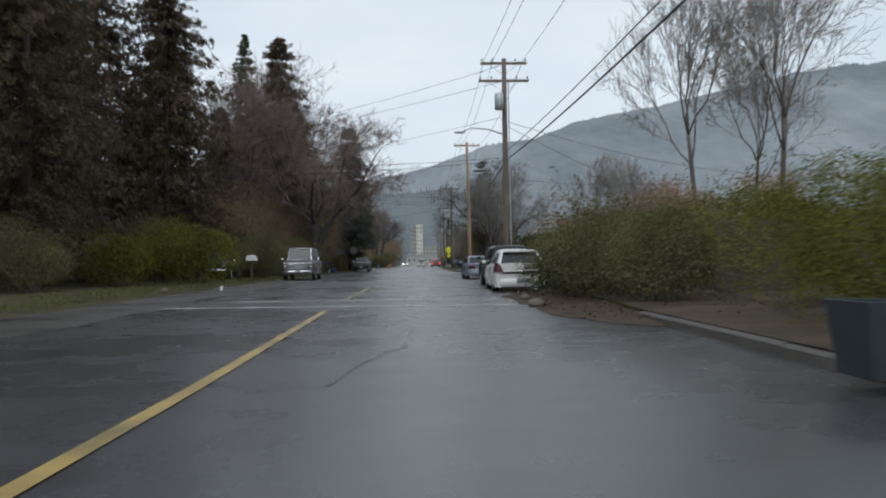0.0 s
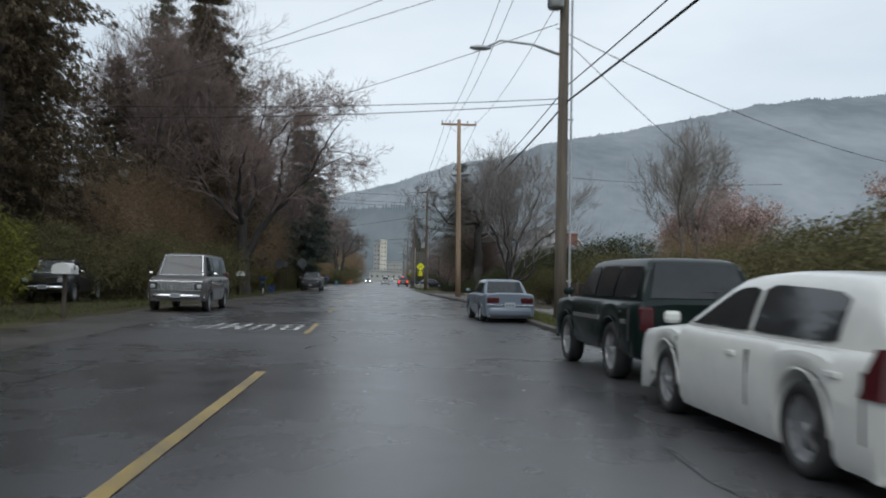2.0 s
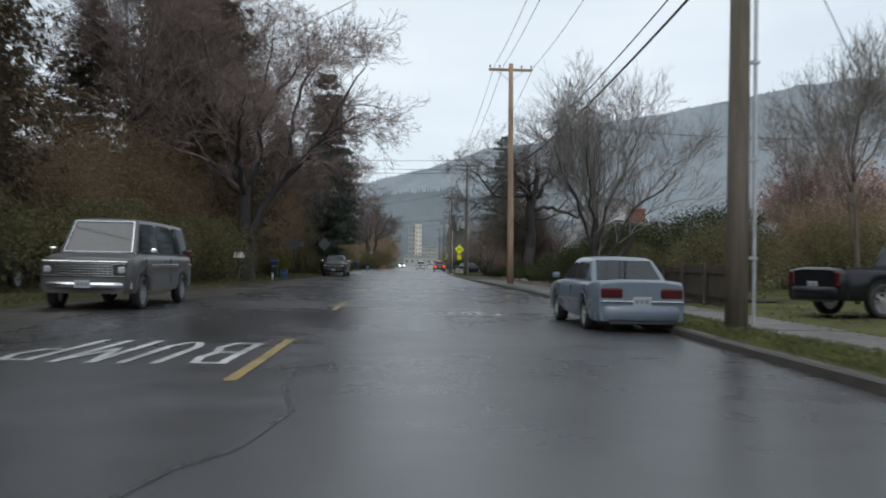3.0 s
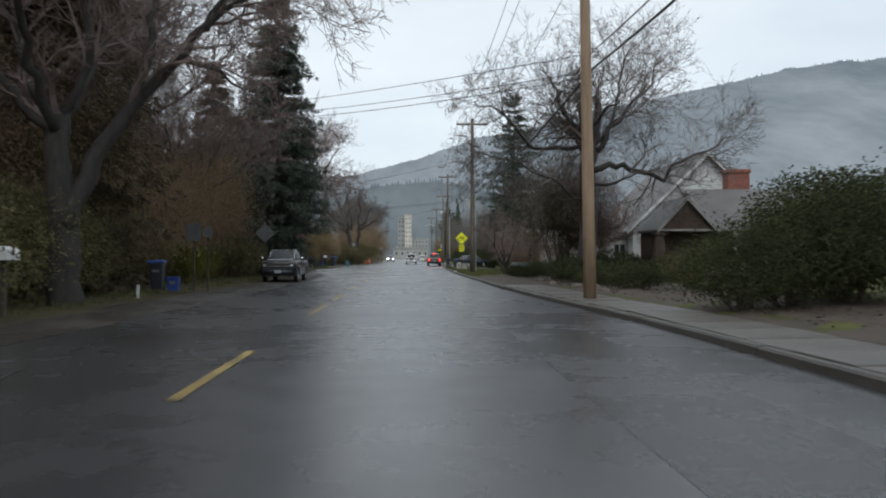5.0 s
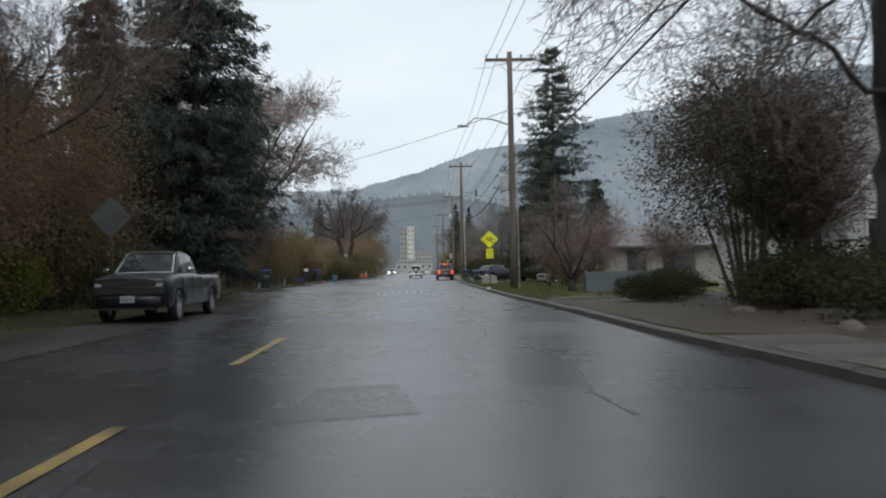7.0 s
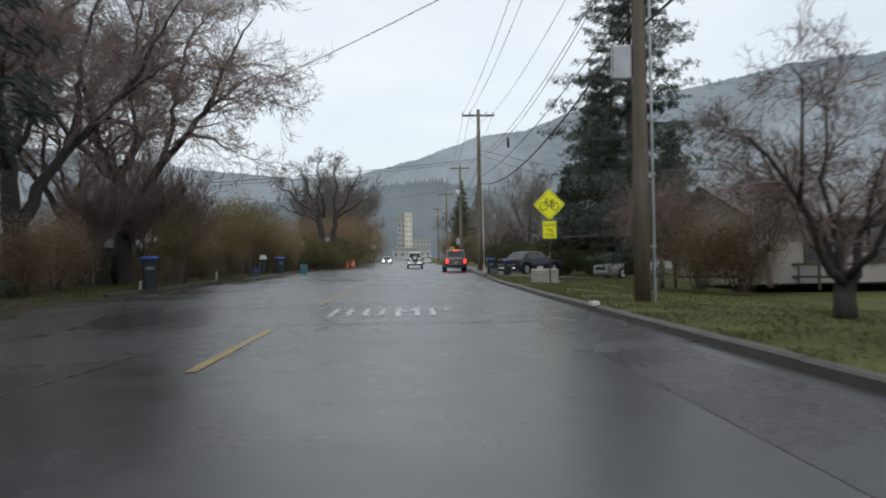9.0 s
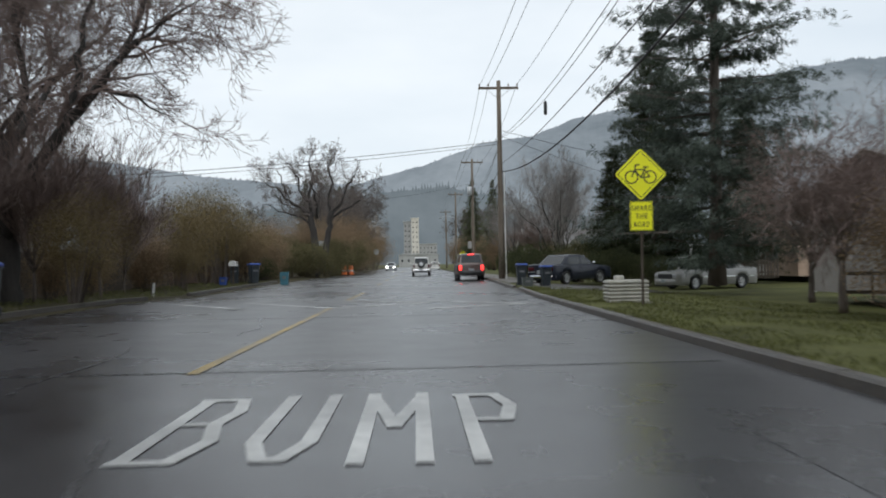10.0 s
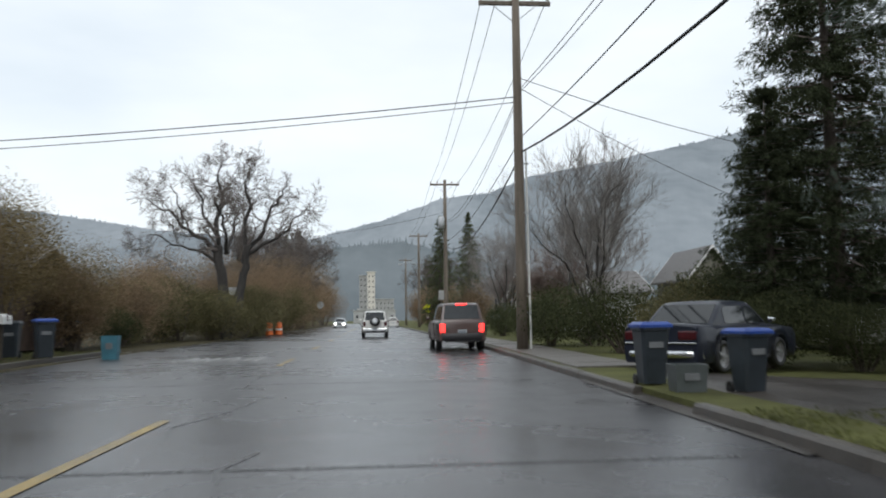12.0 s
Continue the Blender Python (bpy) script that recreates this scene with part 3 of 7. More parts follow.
def bare_tree(name, h, spread, seed, material=None, trunk_r=0.2, levels=4, split=2, upright=0.3, fork=0.3, twist=0.5, droop=0.0, label="", group="bare trees", twig=0.006, first=4, bark=None, width=None, most=7000, stout=0.0, reach=1.05, limbs=None, kid=2.0, shoots=2.0, buds=None):
    """A leafless tree: trunk, limbs and several orders of tapering twigs. limbs: (points, start radius, end radius, fraction left bare)
    of the trunk and main limbs, on which the twigs then grow."""
    rng = np.random.default_rng(seed)
    material = material or TWIG
    segs, stems = [], []

    def unit(a):
        return a / (np.linalg.norm(a, axis=1, keepdims=True) + 1e-9)

    if limbs:
        kids = []
        for pts, ra, rb, clear in limbs:
            pts = [Vector(q) for q in pts]
            length = sum((q - p).length for p, q in zip(pts, pts[1:]))
            n = max(4, int(length / 0.45)); line = []
            for k in range(n + 1):
                f = k / n * (len(pts) - 1); i = min(int(f), len(pts) - 2); u = f - i
                p0, p1, p2, p3 = pts[max(i - 1, 0)], pts[i], pts[i + 1], pts[min(i + 2, len(pts) - 1)]
                v = p1 + ((p2 - p0) * u + (p0 * 2 - p1 * 5 + p2 * 4 - p3) * u * u + (p1 * 3 - p0 - p2 * 3 + p3) * u ** 3) * 0.5
                line.append(np.array(v) + rng.normal(0, 0.05 * twist, 3) * min(k, 1))
            line = np.array(line); rad = np.array([ra + (rb - ra) * k / n for k in range(n + 1)])
            stems.append((line, rad))
            m = max(2, int(length * (1 - clear) * shoots))
            f = rng.uniform(clear, 1.0, m); f[0] = 1.0; i = np.minimum((f * n).astype(int), n - 1)
            dd = unit(line[i + 1] - line[i]); side = rng.normal(0, 1, (m, 3)); side = unit(side - dd * (side * dd).sum(1, keepdims=True))
            kids.append((line[i], unit(dd + side * (rng.uniform(0.5, 1.3, m) * spread)[:, None] + [0, 0, 0.2 * upright]), kid * rng.uniform(0.5, 1.2, m) * (1.15 - 0.5 * f), np.maximum(rad[i] * rng.uniform(0.35, 0.6, m), twig)))
        p, d, L, r = [np.concatenate(c) for c in zip(*kids)]
        start = 2
    else:
        p = np.zeros((1, 3)); d = unit(np.array([[rng.normal(0, 0.04), rng.normal(0, 0.04), 1.0]]))
        L = np.array([h * fork]); r = np.array([trunk_r]); start = 0
    for level in range(start, levels + 1):
        steps = (5, 5, 4, 4, 3, 2, 2)[level]
        kids = []; lines = [p]; radii = []
        for i in range(steps):
            d = unit(d + rng.normal(0, 0.2 * twist * (1 if level else 0.3), d.shape) + np.array([0, 0, (0.07 * upright - droop * 0.07 * level) * (level > 0)]))
            q = p + d * (L / steps)[:, None]
            r0 = np.maximum(r * (1 - 0.45 * i / steps), twig * 0.55); r1 = np.maximum(r * (1 - 0.45 * (i + 1) / steps), twig * 0.45)
            if level > 1:
                segs.append((p, q, r0, r1, 4 if level == 2 else 3))
            lines.append(q); radii.append(r0)
            p = q
            if level < levels and (i >= 1 if level else i >= steps - 2):
                nb = (first if level == 0 else split + 1) if i == steps - 1 else (max(1, first - 2) if level == 0 else split)
                k = len(p) * nb
                dd = np.repeat(d, nb, 0)
                side = rng.normal(0, 1, (k, 3)); side = unit(side - dd * (side * dd).sum(1, keepdims=True))
                nd = unit(dd + side * (rng.uniform(0.45, 1.1, k) * spread)[:, None] + [0, 0, 0.2 * upright])
                kids.append((np.repeat(p, nb, 0), nd, np.repeat(L, nb) * rng.uniform(0.5, 0.85, k) * (0.82 if level else reach), np.maximum(np.repeat(r1, nb) * (rng.uniform(0.42, 0.72, k) + (stout if level < 2 else 0)), twig)))
        if level <= 1:
            for k in range(len(p)):
                stems.append((np.array([ln[k] for ln in lines]), np.array([c[k] for c in radii] + [r1[k]])))
        if level == levels:
            break
        p, d, L, r = [np.concatenate(c) for c in zip(*kids)]
        cap = most if level >= levels - 1 else most // 3
        if len(p) > cap:
            keep = rng.choice(len(p), cap, replace=False)
            p, d, L, r = p[keep], d[keep], L[keep], r[keep]

    if limbs:
        sc = np.ones(3)
    else:
        tips = np.concatenate([g_[1] for g_ in segs])
        k = h / max(np.percentile(tips[:, 2], 99.8), 0.1)
        kx = k if width is None else width / max(np.percentile(np.abs(tips[:, :2]), 98), 0.1) / 2
        sc = np.array([kx, kx, k])
    vs, fs, base = [], [], 0
    for p, q, r0, r1, n in segs:
        p, q = p * sc, q * sc
        ax = unit(q - p); u = unit(np.cross(ax, [0.31, 0.87, 0.38])); w = np.cross(ax, u)
        ang = 2 * math.pi * np.arange(n) / n
        ring = u[:, None, :] * np.cos(ang)[None, :, None] + w[:, None, :] * np.sin(ang)[None, :, None]
        v = np.concatenate([p[:, None] + ring * r0[:, None, None], q[:, None] + ring * r1[:, None, None]], 1)
        j = np.arange(n); f = np.stack([j, (j + 1) % n, n + (j + 1) % n, n + j], 1)
        f = (f[None] + (np.arange(len(p)) * 2 * n)[:, None, None] + base).reshape(-1, 4)
        vs.append(v.reshape(-1, 3)); fs.append(f); base += len(p) * 2 * n
    t = thing(name, pose(0, 0, 0), label, "tree", group)
    for k, (line, rad) in enumerate(stems):
        b = Build(); b.path(line * sc, list(rad), 9 if k == 0 else 6); part("trunk" if k == 0 else "limb", b, bark or BARK, t, smooth=True)
    part("branchwork", np_mesh("branchwork", np.concatenate(vs), np.concatenate(fs), material), material, t)["kind"] = "stuff"
    if buds:
        leaf, count, size = buds
        ends = np.concatenate([g_[1] for g_ in segs[-2:]]) * sc
        pts = ends[rng.integers(0, len(ends), count)] + rng.normal(0, size * 1.2, (count, 3))
        v, f = cards(pts, rng.normal(0, 1, pts.shape), rng.normal(0, 1, pts.shape), size, size * 0.6, rng)
        part("buds", np_mesh("buds", v, f, leaf), leaf, t)["kind"] = "stuff"
    return t


def shrub(name, w, d, h, seed, leaf, leaves=5200, size=0.13, label="", group="shrubs", stems=9, lumps=9, category="shrub", shell=0.55):
    """A bush: stems and thousands of leaves in overlapping uneven lobes."""
    rng = np.random.default_rng(seed)
    t = thing(name, pose(0, 0, 0), label, category, group)
    b = Build()
    lobes = []
    for i in range(lumps):
        a = rng.uniform(0, 2 * math.pi); q = rng.uniform(0.1, 0.62)
        lobes.append((math.cos(a) * q * w / 2, math.sin(a) * q * d / 2, h * rng.uniform(0.35, 0.72), rng.uniform(0.26, 0.42)))
    for i in range(stems):
        l = lobes[i % lumps]
        b.tube((l[0] * 0.25, l[1] * 0.25, -0.05), (l[0], l[1], l[2]), 0.03 + 0.006 * h, 0.012, 5)
    part("stem", b, BARK, t)["kind"] = "stuff"
    per = leaves // lumps
    cs, ds = [], []
    for x, y, z, rr in lobes:
        dirs = rng.normal(0, 1, (per, 3)); dirs /= np.linalg.norm(dirs, axis=1, keepdims=True)
        rad = rng.uniform(shell, 1.0, per) ** 0.5 * (1 + 0.22 * np.sin(dirs[:, 0] * 7 + seed) * np.cos(dirs[:, 2] * 6 + dirs[:, 1] * 5))
        p = np.array([x, y, z]) + dirs * rad[:, None] * [w * rr, d * rr, h * min(rr * 1.05, 0.45)]
        p[:, 2] = np.clip(p[:, 2], 0.03, None)
        cs.append(p); ds.append(dirs + rng.normal(0, 0.7, (per, 3)))
    cs, ds = np.concatenate(cs), np.concatenate(ds)
    v, f = cards(cs, ds, rng.normal(0, 1, cs.shape), size, size * 0.55, rng, 0.1)
    part("foliage", np_mesh("foliage", v, f, leaf), leaf, t)["kind"] = "stuff"
    return t


def at(x, y, z=0.05, turn=0, s=1.0):
    return pose(x, y, z, 0, 0, turn) @ Matrix.Diagonal((s, s, s, 1))


def put(ob, spots):
    """Moves ob to the first spot and copies it to the rest; a spot is x, y, z, turn, scale."""
    made = []
    for i, (x, y, z, turn, s) in enumerate(spots):
        if i == 0:
            first = ob
        else:
            first = copy_thing(ob, pose(x, y, z, 0, 0, turn))
        first.matrix_basis = at(x, y, z, turn, s) if i == 0 else pose(x, y, z, 0, 0, turn) @ Matrix.Diagonal((s, s, s, 1))
        made.append(first)
    return made


# ---- backdrop: wooded hills in rain, downtown ----
RIDGE = [(-75, 7), (-50, 7.6), (-30, 7.4), (-20, 6.8), (-14, 6.0), (-8, 5.5), (-4, 5.5), (-2.5, 5.9), (0.6, 6.7), (3, 7.5), (4.6, 8.15), (8, 8.5), (10.3, 9.3), (12, 9.75), (16.5, 10.35), (20, 10.95), (25, 11.75), (28, 11.95), (34, 11.8), (45, 11), (75, 10)]
NEAR = [(-75, 2.5), (-30, 3.0), (-12, 3.6), (-6, 4.2), (-2, 4.9), (2, 5.2), (6, 4.4), (10, 3.2), (16, 2.6), (30, 2.6), (75, 3)]


def hill(name, table, r0, r1, material, label, trees, cell):
    """A slope round the town whose crest is a line of conifer tops."""
    b = Build(); rows = []; rnd = random.Random(int(r1))
    n = int(150 / cell); az = -75.0
    for k in range(n):
        th = rnd.uniform(0.05, 1.0) ** 2.2 * trees
        for q, up in ((0.0, 0.0), (0.3, 0.55), (0.5, 1.0), (0.7, 0.5)):
            a = radians(-75 + (k + q) * cell); ca, sa = math.cos(a), math.sin(a); az = -75 + (k + q) * cell
            top = math.tan(radians(along(table, az))) * r1 * (1 + 0.012 * noise.noise((az * 0.7, 2, 0)) + 0.006 * noise.noise((az * 2.4, 4, 0)))
            row = [(sa * (r0 + (r1 - r0) * f), 70 + ca * (r0 + (r1 - r0) * f), top * f ** 0.8 * (1 + 0.05 * noise.noise((az * 0.5, f * 6, 1))) - 2) for f in (0, 0.25, 0.5, 0.75, 0.97)]
            rows.append(row + [(sa * r1, 70 + ca * r1, top + th * up - 2)])
    b.loft(rows, caps=False, closed=False)
    return solid(name, b, material, label, "hill", kind="structure")


# haze is painted into the glow colours, paler for the far ridge
hill("backdrop", RIDGE, 2400, 4200, hill_mat("mist_glow_far_forest", (0.15, 0.183, 0.21), (0.27, 0.31, 0.345), 0.42), "misty wooded hills under low cloud", 15.0, 0.15)
hill("backdrop", NEAR, 1500, 2200, hill_mat("mist_glow_near_forest", (0.085, 0.108, 0.122), (0.15, 0.18, 0.2), 0.55), "dark wooded foothills in rain", 20.0, 0.2)


def building(x0, x1, y0, y1, z1, wall, label, cols, rows, roof_top=0.6):
    t = thing("building", pose((x0 + x1) / 2, y0, -0.3), label, "building", "downtown buildings")
    w, d = (x1 - x0) / 2, y1 - y0
    b = Build(); b.box((-w, 0, 0), (w, d, z1)); part("wall", b, wall, t)
    b = Build(); b.box((-w - 0.4, -0.4, z1), (w + 0.4, d + 0.4, z1 + roof_top), 0.1); part("roof", b, wall, t)
    wb = Build(); wb.box((-0.42, -0.06, -0.42), (0.42, 0.05, 0.42)); me = wb.mesh("window"); me.materials.append(HOUSEGLASS)
    cw_, ch = 2 * w / cols, (z1 - 2) / rows
    for i in range(cols):
        for j in range(rows):
            ob = new("window", me); ob.parent = t
            ob.matrix_local = pose(-w + cw_ * (i + 0.5), 0, 1.2 + ch * (j + 0.5)) @ Matrix.Diagonal((cw_ * 0.32, 1, ch * 0.4, 1))
    return t


CREAM = mat("cream_stucco", (0.66, 0.62, 0.54), (0.5, 0.47, 0.41), 0.5, 0.7)
PALE = mat("pale_concrete", (0.42, 0.42, 0.41), (0.3, 0.3, 0.29), 0.5, 0.7)
STONE = mat("grey_stucco", (0.36, 0.36, 0.35), (0.26, 0.26, 0.255), 0.5, 0.7)
building(-2.6, 2.2, 660, 672, 31.0, CREAM, "tall narrow cream stucco tower block downtown", 2, 9)
building(-7.6, -2.9, 664, 676, 29.0, STONE, "grey tower wing beside the cream tower", 2, 8)
building(-8.4, 9.6, 640, 655, 7.5, PALE, "grey mid-rise downtown block", 7, 2)
building(2.4, 15, 700, 715, 15.0, PALE, "pale downtown block with a flat roof", 5, 4)
building(-9, 12, 560, 575, 6.0, PALE, "low pale shopfront building", 6, 1, 0.4)


# ---- utility poles and cables ----


def utility_pole(x, y, top, bars, wood, label, lamp=None, box=None, conduit=False, lean=0.0):
    t = thing("utility_pole", pose(x, y, 0.08), label, "utility pole", "poles along the street")
    b = Build(); b.path([(lean * k / 4, 0, -0.3 + (top + 0.4) * k / 4) for k in range(5)], [0.19 - 0.017 * k for k in range(5)], 12)
    part("pole", b, wood, t, smooth=True)
    for z, half in bars:
        xo = lean * z / top
        b = Build(); b.box((xo - half, 0.1, z - 0.07), (xo + half, 0.21, z + 0.07), 0.012); arm = part("crossarm", b, wood, t)
        for f in (-0.94, -0.5, 0.5, 0.94):
            b = Build(); b.spin([(0, 0.0), (0, 0.02), (0.07, 0.02), (0.08, 0.055), (0.15, 0.05), (0.2, 0.025), (0.2, 0)], 10, "z", (xo + f * half, 0.155, z + 0.07)); part("insulator", b, PORCELAIN, arm, smooth=True)
        for s in (-1, 1):
            b = Build(); b.tube((xo + s * half * 0.6, 0.22, z - 0.05), (xo, 0.2, z - 0.65), 0.015, n=5); part("brace", b, GALV, t)
    if lamp:
        jz, tx, tz = lamp
        b = Build(); b.path([(0, 0, jz), (tx * 0.35, 0, jz + 0.32), (tx * 0.7, 0, jz + 0.4), (tx * 0.86, 0, tz + 0.02)], [0.045, 0.04, 0.035, 0.035], 8); arm = part("lamp_arm", b, GALV, t, smooth=True)
        b = Build(); b.loft([[(tx * f, w * c, tz + h * s) for c, s in ((1, 0), (0.6, 0.8), (-0.6, 0.8), (-1, 0), (-0.6, -0.7), (0.6, -0.7))] for f, w, h in ((0.8, 0.04, 0.03), (0.86, 0.13, 0.07), (0.96, 0.16, 0.08), (1.03, 0.06, 0.04))]); part("lamp_head", b, GALV, t, "grey cobra street lamp head", smooth=True)
    if box:
        kind, bz = box
        b = Build()
        if kind == "can":
            b.spin([(bz, 0), (bz, 0.22), (bz + 0.04, 0.25), (bz + 0.85, 0.25), (bz + 0.92, 0.2), (bz + 0.92, 0)], 14, "z", (-0.32, -0.25, 0)); part("transformer", b, GALV, t, "grey transformer can", smooth=True)
        else:
            b.box((-0.62, -0.1, bz), (-0.18, 0.05, bz + 0.75), 0.03); part("equipment_box", b, GALV, t, "grey metal box")
    if conduit:
        b = Build(); b.tube((0.26, -0.06, 0), (0.22 + lean * 0.5, -0.06, top * conduit), 0.034, n=8); part("conduit", b, WHITEPLASTIC if conduit < 0.6 else GALV, t, "pale cable conduit")
        for k in range(4):
            b = Build(); b.box((0.12, -0.1, 1.2 + k * 1.6), (0.3, -0.02, 1.25 + k * 1.6)); part("bracket", b, GALV, t)
    return t


POLES = [(5.2, 49.6, 12.1, [(11.98, 1.3), (11.0, 1.4)]), (5.1, 82.0, 12.15, [(11.95, 1.22)]), (4.95, 123.1, 11.75, [(11.5, 1.22)]), (5.05, 165.8, 11.75, [(11.45, 1.2)]), (6.1, 204.8, 12.0, [(11.75, 1.17)]), (6.3, 246, 12.0, [(11.75, 1.17)]), (6.4, 290, 12.0, [(11.75, 1.17)])]
utility_pole(*POLES[0], POLEWOOD, "weathered grey utility pole with street lamp", lamp=(7.95, -2.75, 8.1), box=("can", 9.3), conduit=0.9)
utility_pole(*POLES[1], POLETAN, "tan wooden utility pole beside the footpath", lean=-0.18)
utility_pole(*POLES[2], POLEWOOD, "grey utility pole with a street lamp and box", lamp=(8.15, -2.6, 8.15), box=("box", 4.9), conduit=0.62)
utility_pole(*POLES[3], POLEWOOD, "brown utility pole with a white conduit", conduit=0.55)
utility_pole(*POLES[4], POLEWOOD, "distant brown utility pole", box=("can", 8.2))
utility_pole(*POLES[5], POLEWOOD, "distant brown utility pole", lamp=(8, -2.6, 8.1))
utility_pole(*POLES[6], POLEWOOD, "distant brown utility pole")


def cable(name, p, q, sag, r, label):
    p, q = Vector(p), Vector(q)
    b = Build(); b.path([p.lerp(q, k / 14) - Vector((0, 0, sag * 4 * (k / 14) * (1 - k / 14))) for k in range(15)], r, 5)
    return solid(name, b, CABLE, label, "cable", "overhead cables", smooth=True)


ends = [(5.9, -4.0, 11.9)] + [(p[0], p[1], p[3][0][0] + 0.27) for p in POLES]
for k, (a, b_) in enumerate(zip(ends, ends[1:])):
    for dx in (-1.1, -0.6, 1.1):
        cable("power_line", (a[0] + dx, a[1] + 0.155, a[2]), (b_[0] + dx, b_[1] + 0.155, b_[2]), 0.7, 0.012, "thin black overhead power line")
    for dz, r, sag in ((5.1, 0.018, 0.4), (5.58, 0.03, 0.4)) if k < 3 else ((3.1, 0.012, 0.9), (3.2, 0.012, 1.1), (4.7, 0.016, 0.6), (5.2, 0.03, 1.2)):
        cable("phone_cable", (a[0] + 0.12, a[1], a[2] - dz), (b_[0] + 0.12, b_[1], b_[2] - dz), sag, r, "thick black overhead telephone cable")
for p, q, s, r in (((5.0, 49.6, 11.9), (-20, 80, 12.5), 0.5, 0.012), ((5.0, 49.6, 11.0), (-21, 76, 11.3), 0.5, 0.012), ((5.0, 49.6, 9.0), (-19, 92, 12.0), 0.6, 0.012), ((5.0, 49.7, 8.9), (24, 62, 7.0), 0.5, 0.014), ((5.2, 49.7, 8.6), (26, 78, 5.5), 0.5, 0.012),
                   ((4.9, 82, 7.0), (-13, 113, 10.8), 0.2, 0.012), ((4.9, 82, 6.5), (-13, 112, 10.2), 0.3, 0.012), ((4.9, 82, 6.35), (-13, 111.5, 9.9), 0.4, 0.012), ((5.2, 49.6, 6.75), (-16, 54, 6.9), 0.25, 0.012), ((5.2, 49.6, 6.6), (-16, 53, 6.3), 0.3, 0.012), ((5.1, 82, 9.3), (24, 74, 7.5), 0.5, 0.014), ((4.9, 123, 9.0), (-14, 150, 8.2), 0.4, 0.014),
                   ((5.12, 123.05, 2.96), (12.6, 132.6, 4.1), 0.03, 0.016), ((5.0, 165.7, 8.3), (-26, 168, 6.6), 0.35, 0.018), ((5.0, 165.8, 8.15), (-26, 168.4, 6.45), 0.4, 0.014), ((5.0, 165.8, 9.0), (22, 172, 7.0), 0.4, 0.014), ((5.0, 165.8, 8.7), (22, 180, 6.0), 0.4, 0.012), ((6.1, 204.8, 9.6), (-12, 222, 9.0), 0.5, 0.014)):
    cable("service_wire", p, q, s, r, "thin black service wire across the street")
b = Build(); b.spin([(0, 0), (0, 0.05), (0.06, 0.07), (0.5, 0.07), (0.56, 0.03), (0.56, 0)], 10, "z", (5.3, 150.0, 7.05))
solid("splice_case", b, CABLE, "small black splice case hung on a phone cable", "cable box", smooth=True)

# ---- signs ----


def plate_poly(name, pts, y0, y1):
    b = Build(); n = len(pts)
    b.add([(x, y0, z) for x, z in pts] + [(x, y1, z) for x, z in pts], [tuple(range(n)), tuple(range(2 * n - 1, n - 1, -1))] + [(i, (i + 1) % n, n + (i + 1) % n, n + i) for i in range(n)])
    return b


def diamond(r, c):
    return [(-c, -r + c), (c, -r + c), (r - c, -c), (r - c, c), (c, r - c), (-c, r - c), (-r + c, c), (-r + c, -c)]


def bar(b, p, q, w, y):
    p, q = Vector((p[0], 0, p[1])), Vector((q[0], 0, q[1])); d = (q - p).normalized(); s = Vector((-d.z, 0, d.x)) * w / 2
    return b.add([(v.x, y, v.z) for v in (p - s, q - s, q + s, p + s)], [(0, 1, 2, 3)])


sg = thing("bicycle_sign", pose(4.83, 134.35, 0.1, 0, 0, 0), "yellow diamond bicycle warning sign with share-the-road plate", "traffic sign")
b = Build(); b.box((-0.025, 0.0, -0.3), (0.025, 0.04, 3.3), 0.004); part("post", b, FENCEWOOD, sg)
ZC = 2.85
b = plate_poly("panel", [(x, z + ZC) for x, z in diamond(0.57, 0.03)], -0.012, 0.0); panel = part("panel", b, SIGNYEL, sg, "yellow reflective diamond panel")
b = Build()
for i in range(4):
    pts = [(-0.5, 0), (0, -0.5), (0.5, 0), (0, 0.5)]
    p, q = pts[i], pts[(i + 1) % 4]; bar(b, (p[0], p[1] + ZC), (q[0], q[1] + ZC), 0.014, -0.0150)
part("border", b, SIGNBLK, panel)
b = Build()
for cx in (-0.2, 0.2):
    ring = [(cx + 0.135 * math.cos(a), ZC - 0.06 + 0.135 * math.sin(a)) for a in [i * math.pi / 9 for i in range(19)]]
    for p, q in zip(ring, ring[1:]):
        bar(b, p, q, 0.026, -0.0152)
for p, q in (((-0.2, -0.06), (-0.09, 0.1)), ((-0.09, 0.1), (0.13, 0.1)), ((0.13, 0.1), (0.2, -0.06)), ((-0.2, -0.06), (0.0, -0.07)), ((0.0, -0.07), (0.13, 0.1)), ((0.0, -0.07), (-0.11, 0.15)), ((-0.17, 0.155), (-0.05, 0.155)), ((0.13, 0.1), (0.11, 0.2)), ((0.03, 0.21), (0.13, 0.2))):
    bar(b, (-p[0], p[1] + ZC), (-q[0], q[1] + ZC), 0.026, -0.0156)
part("bicycle_symbol", b, SIGNBLK, panel)
b = Build(); b.box((-0.25, -0.012, ZC - 1.22), (0.25, 0.0, ZC - 0.58), 0.003); plate2 = part("plate", b, SIGNYEL, sg, "yellow plate reading share the road")
for k, wd in enumerate(("SHARE", "THE", "ROAD")):
    me = word_mesh("lettering", wd); me.materials.append(SIGNBLK)
    ob = new("lettering", me); ob.parent = plate2
    ob.matrix_local = pose(0, -0.016, ZC - 0.73 - 0.175 * k, 90, 0, 0) @ Matrix.Diagonal((0.085 * len(wd), 0.115, 1, 1))
b = Build()
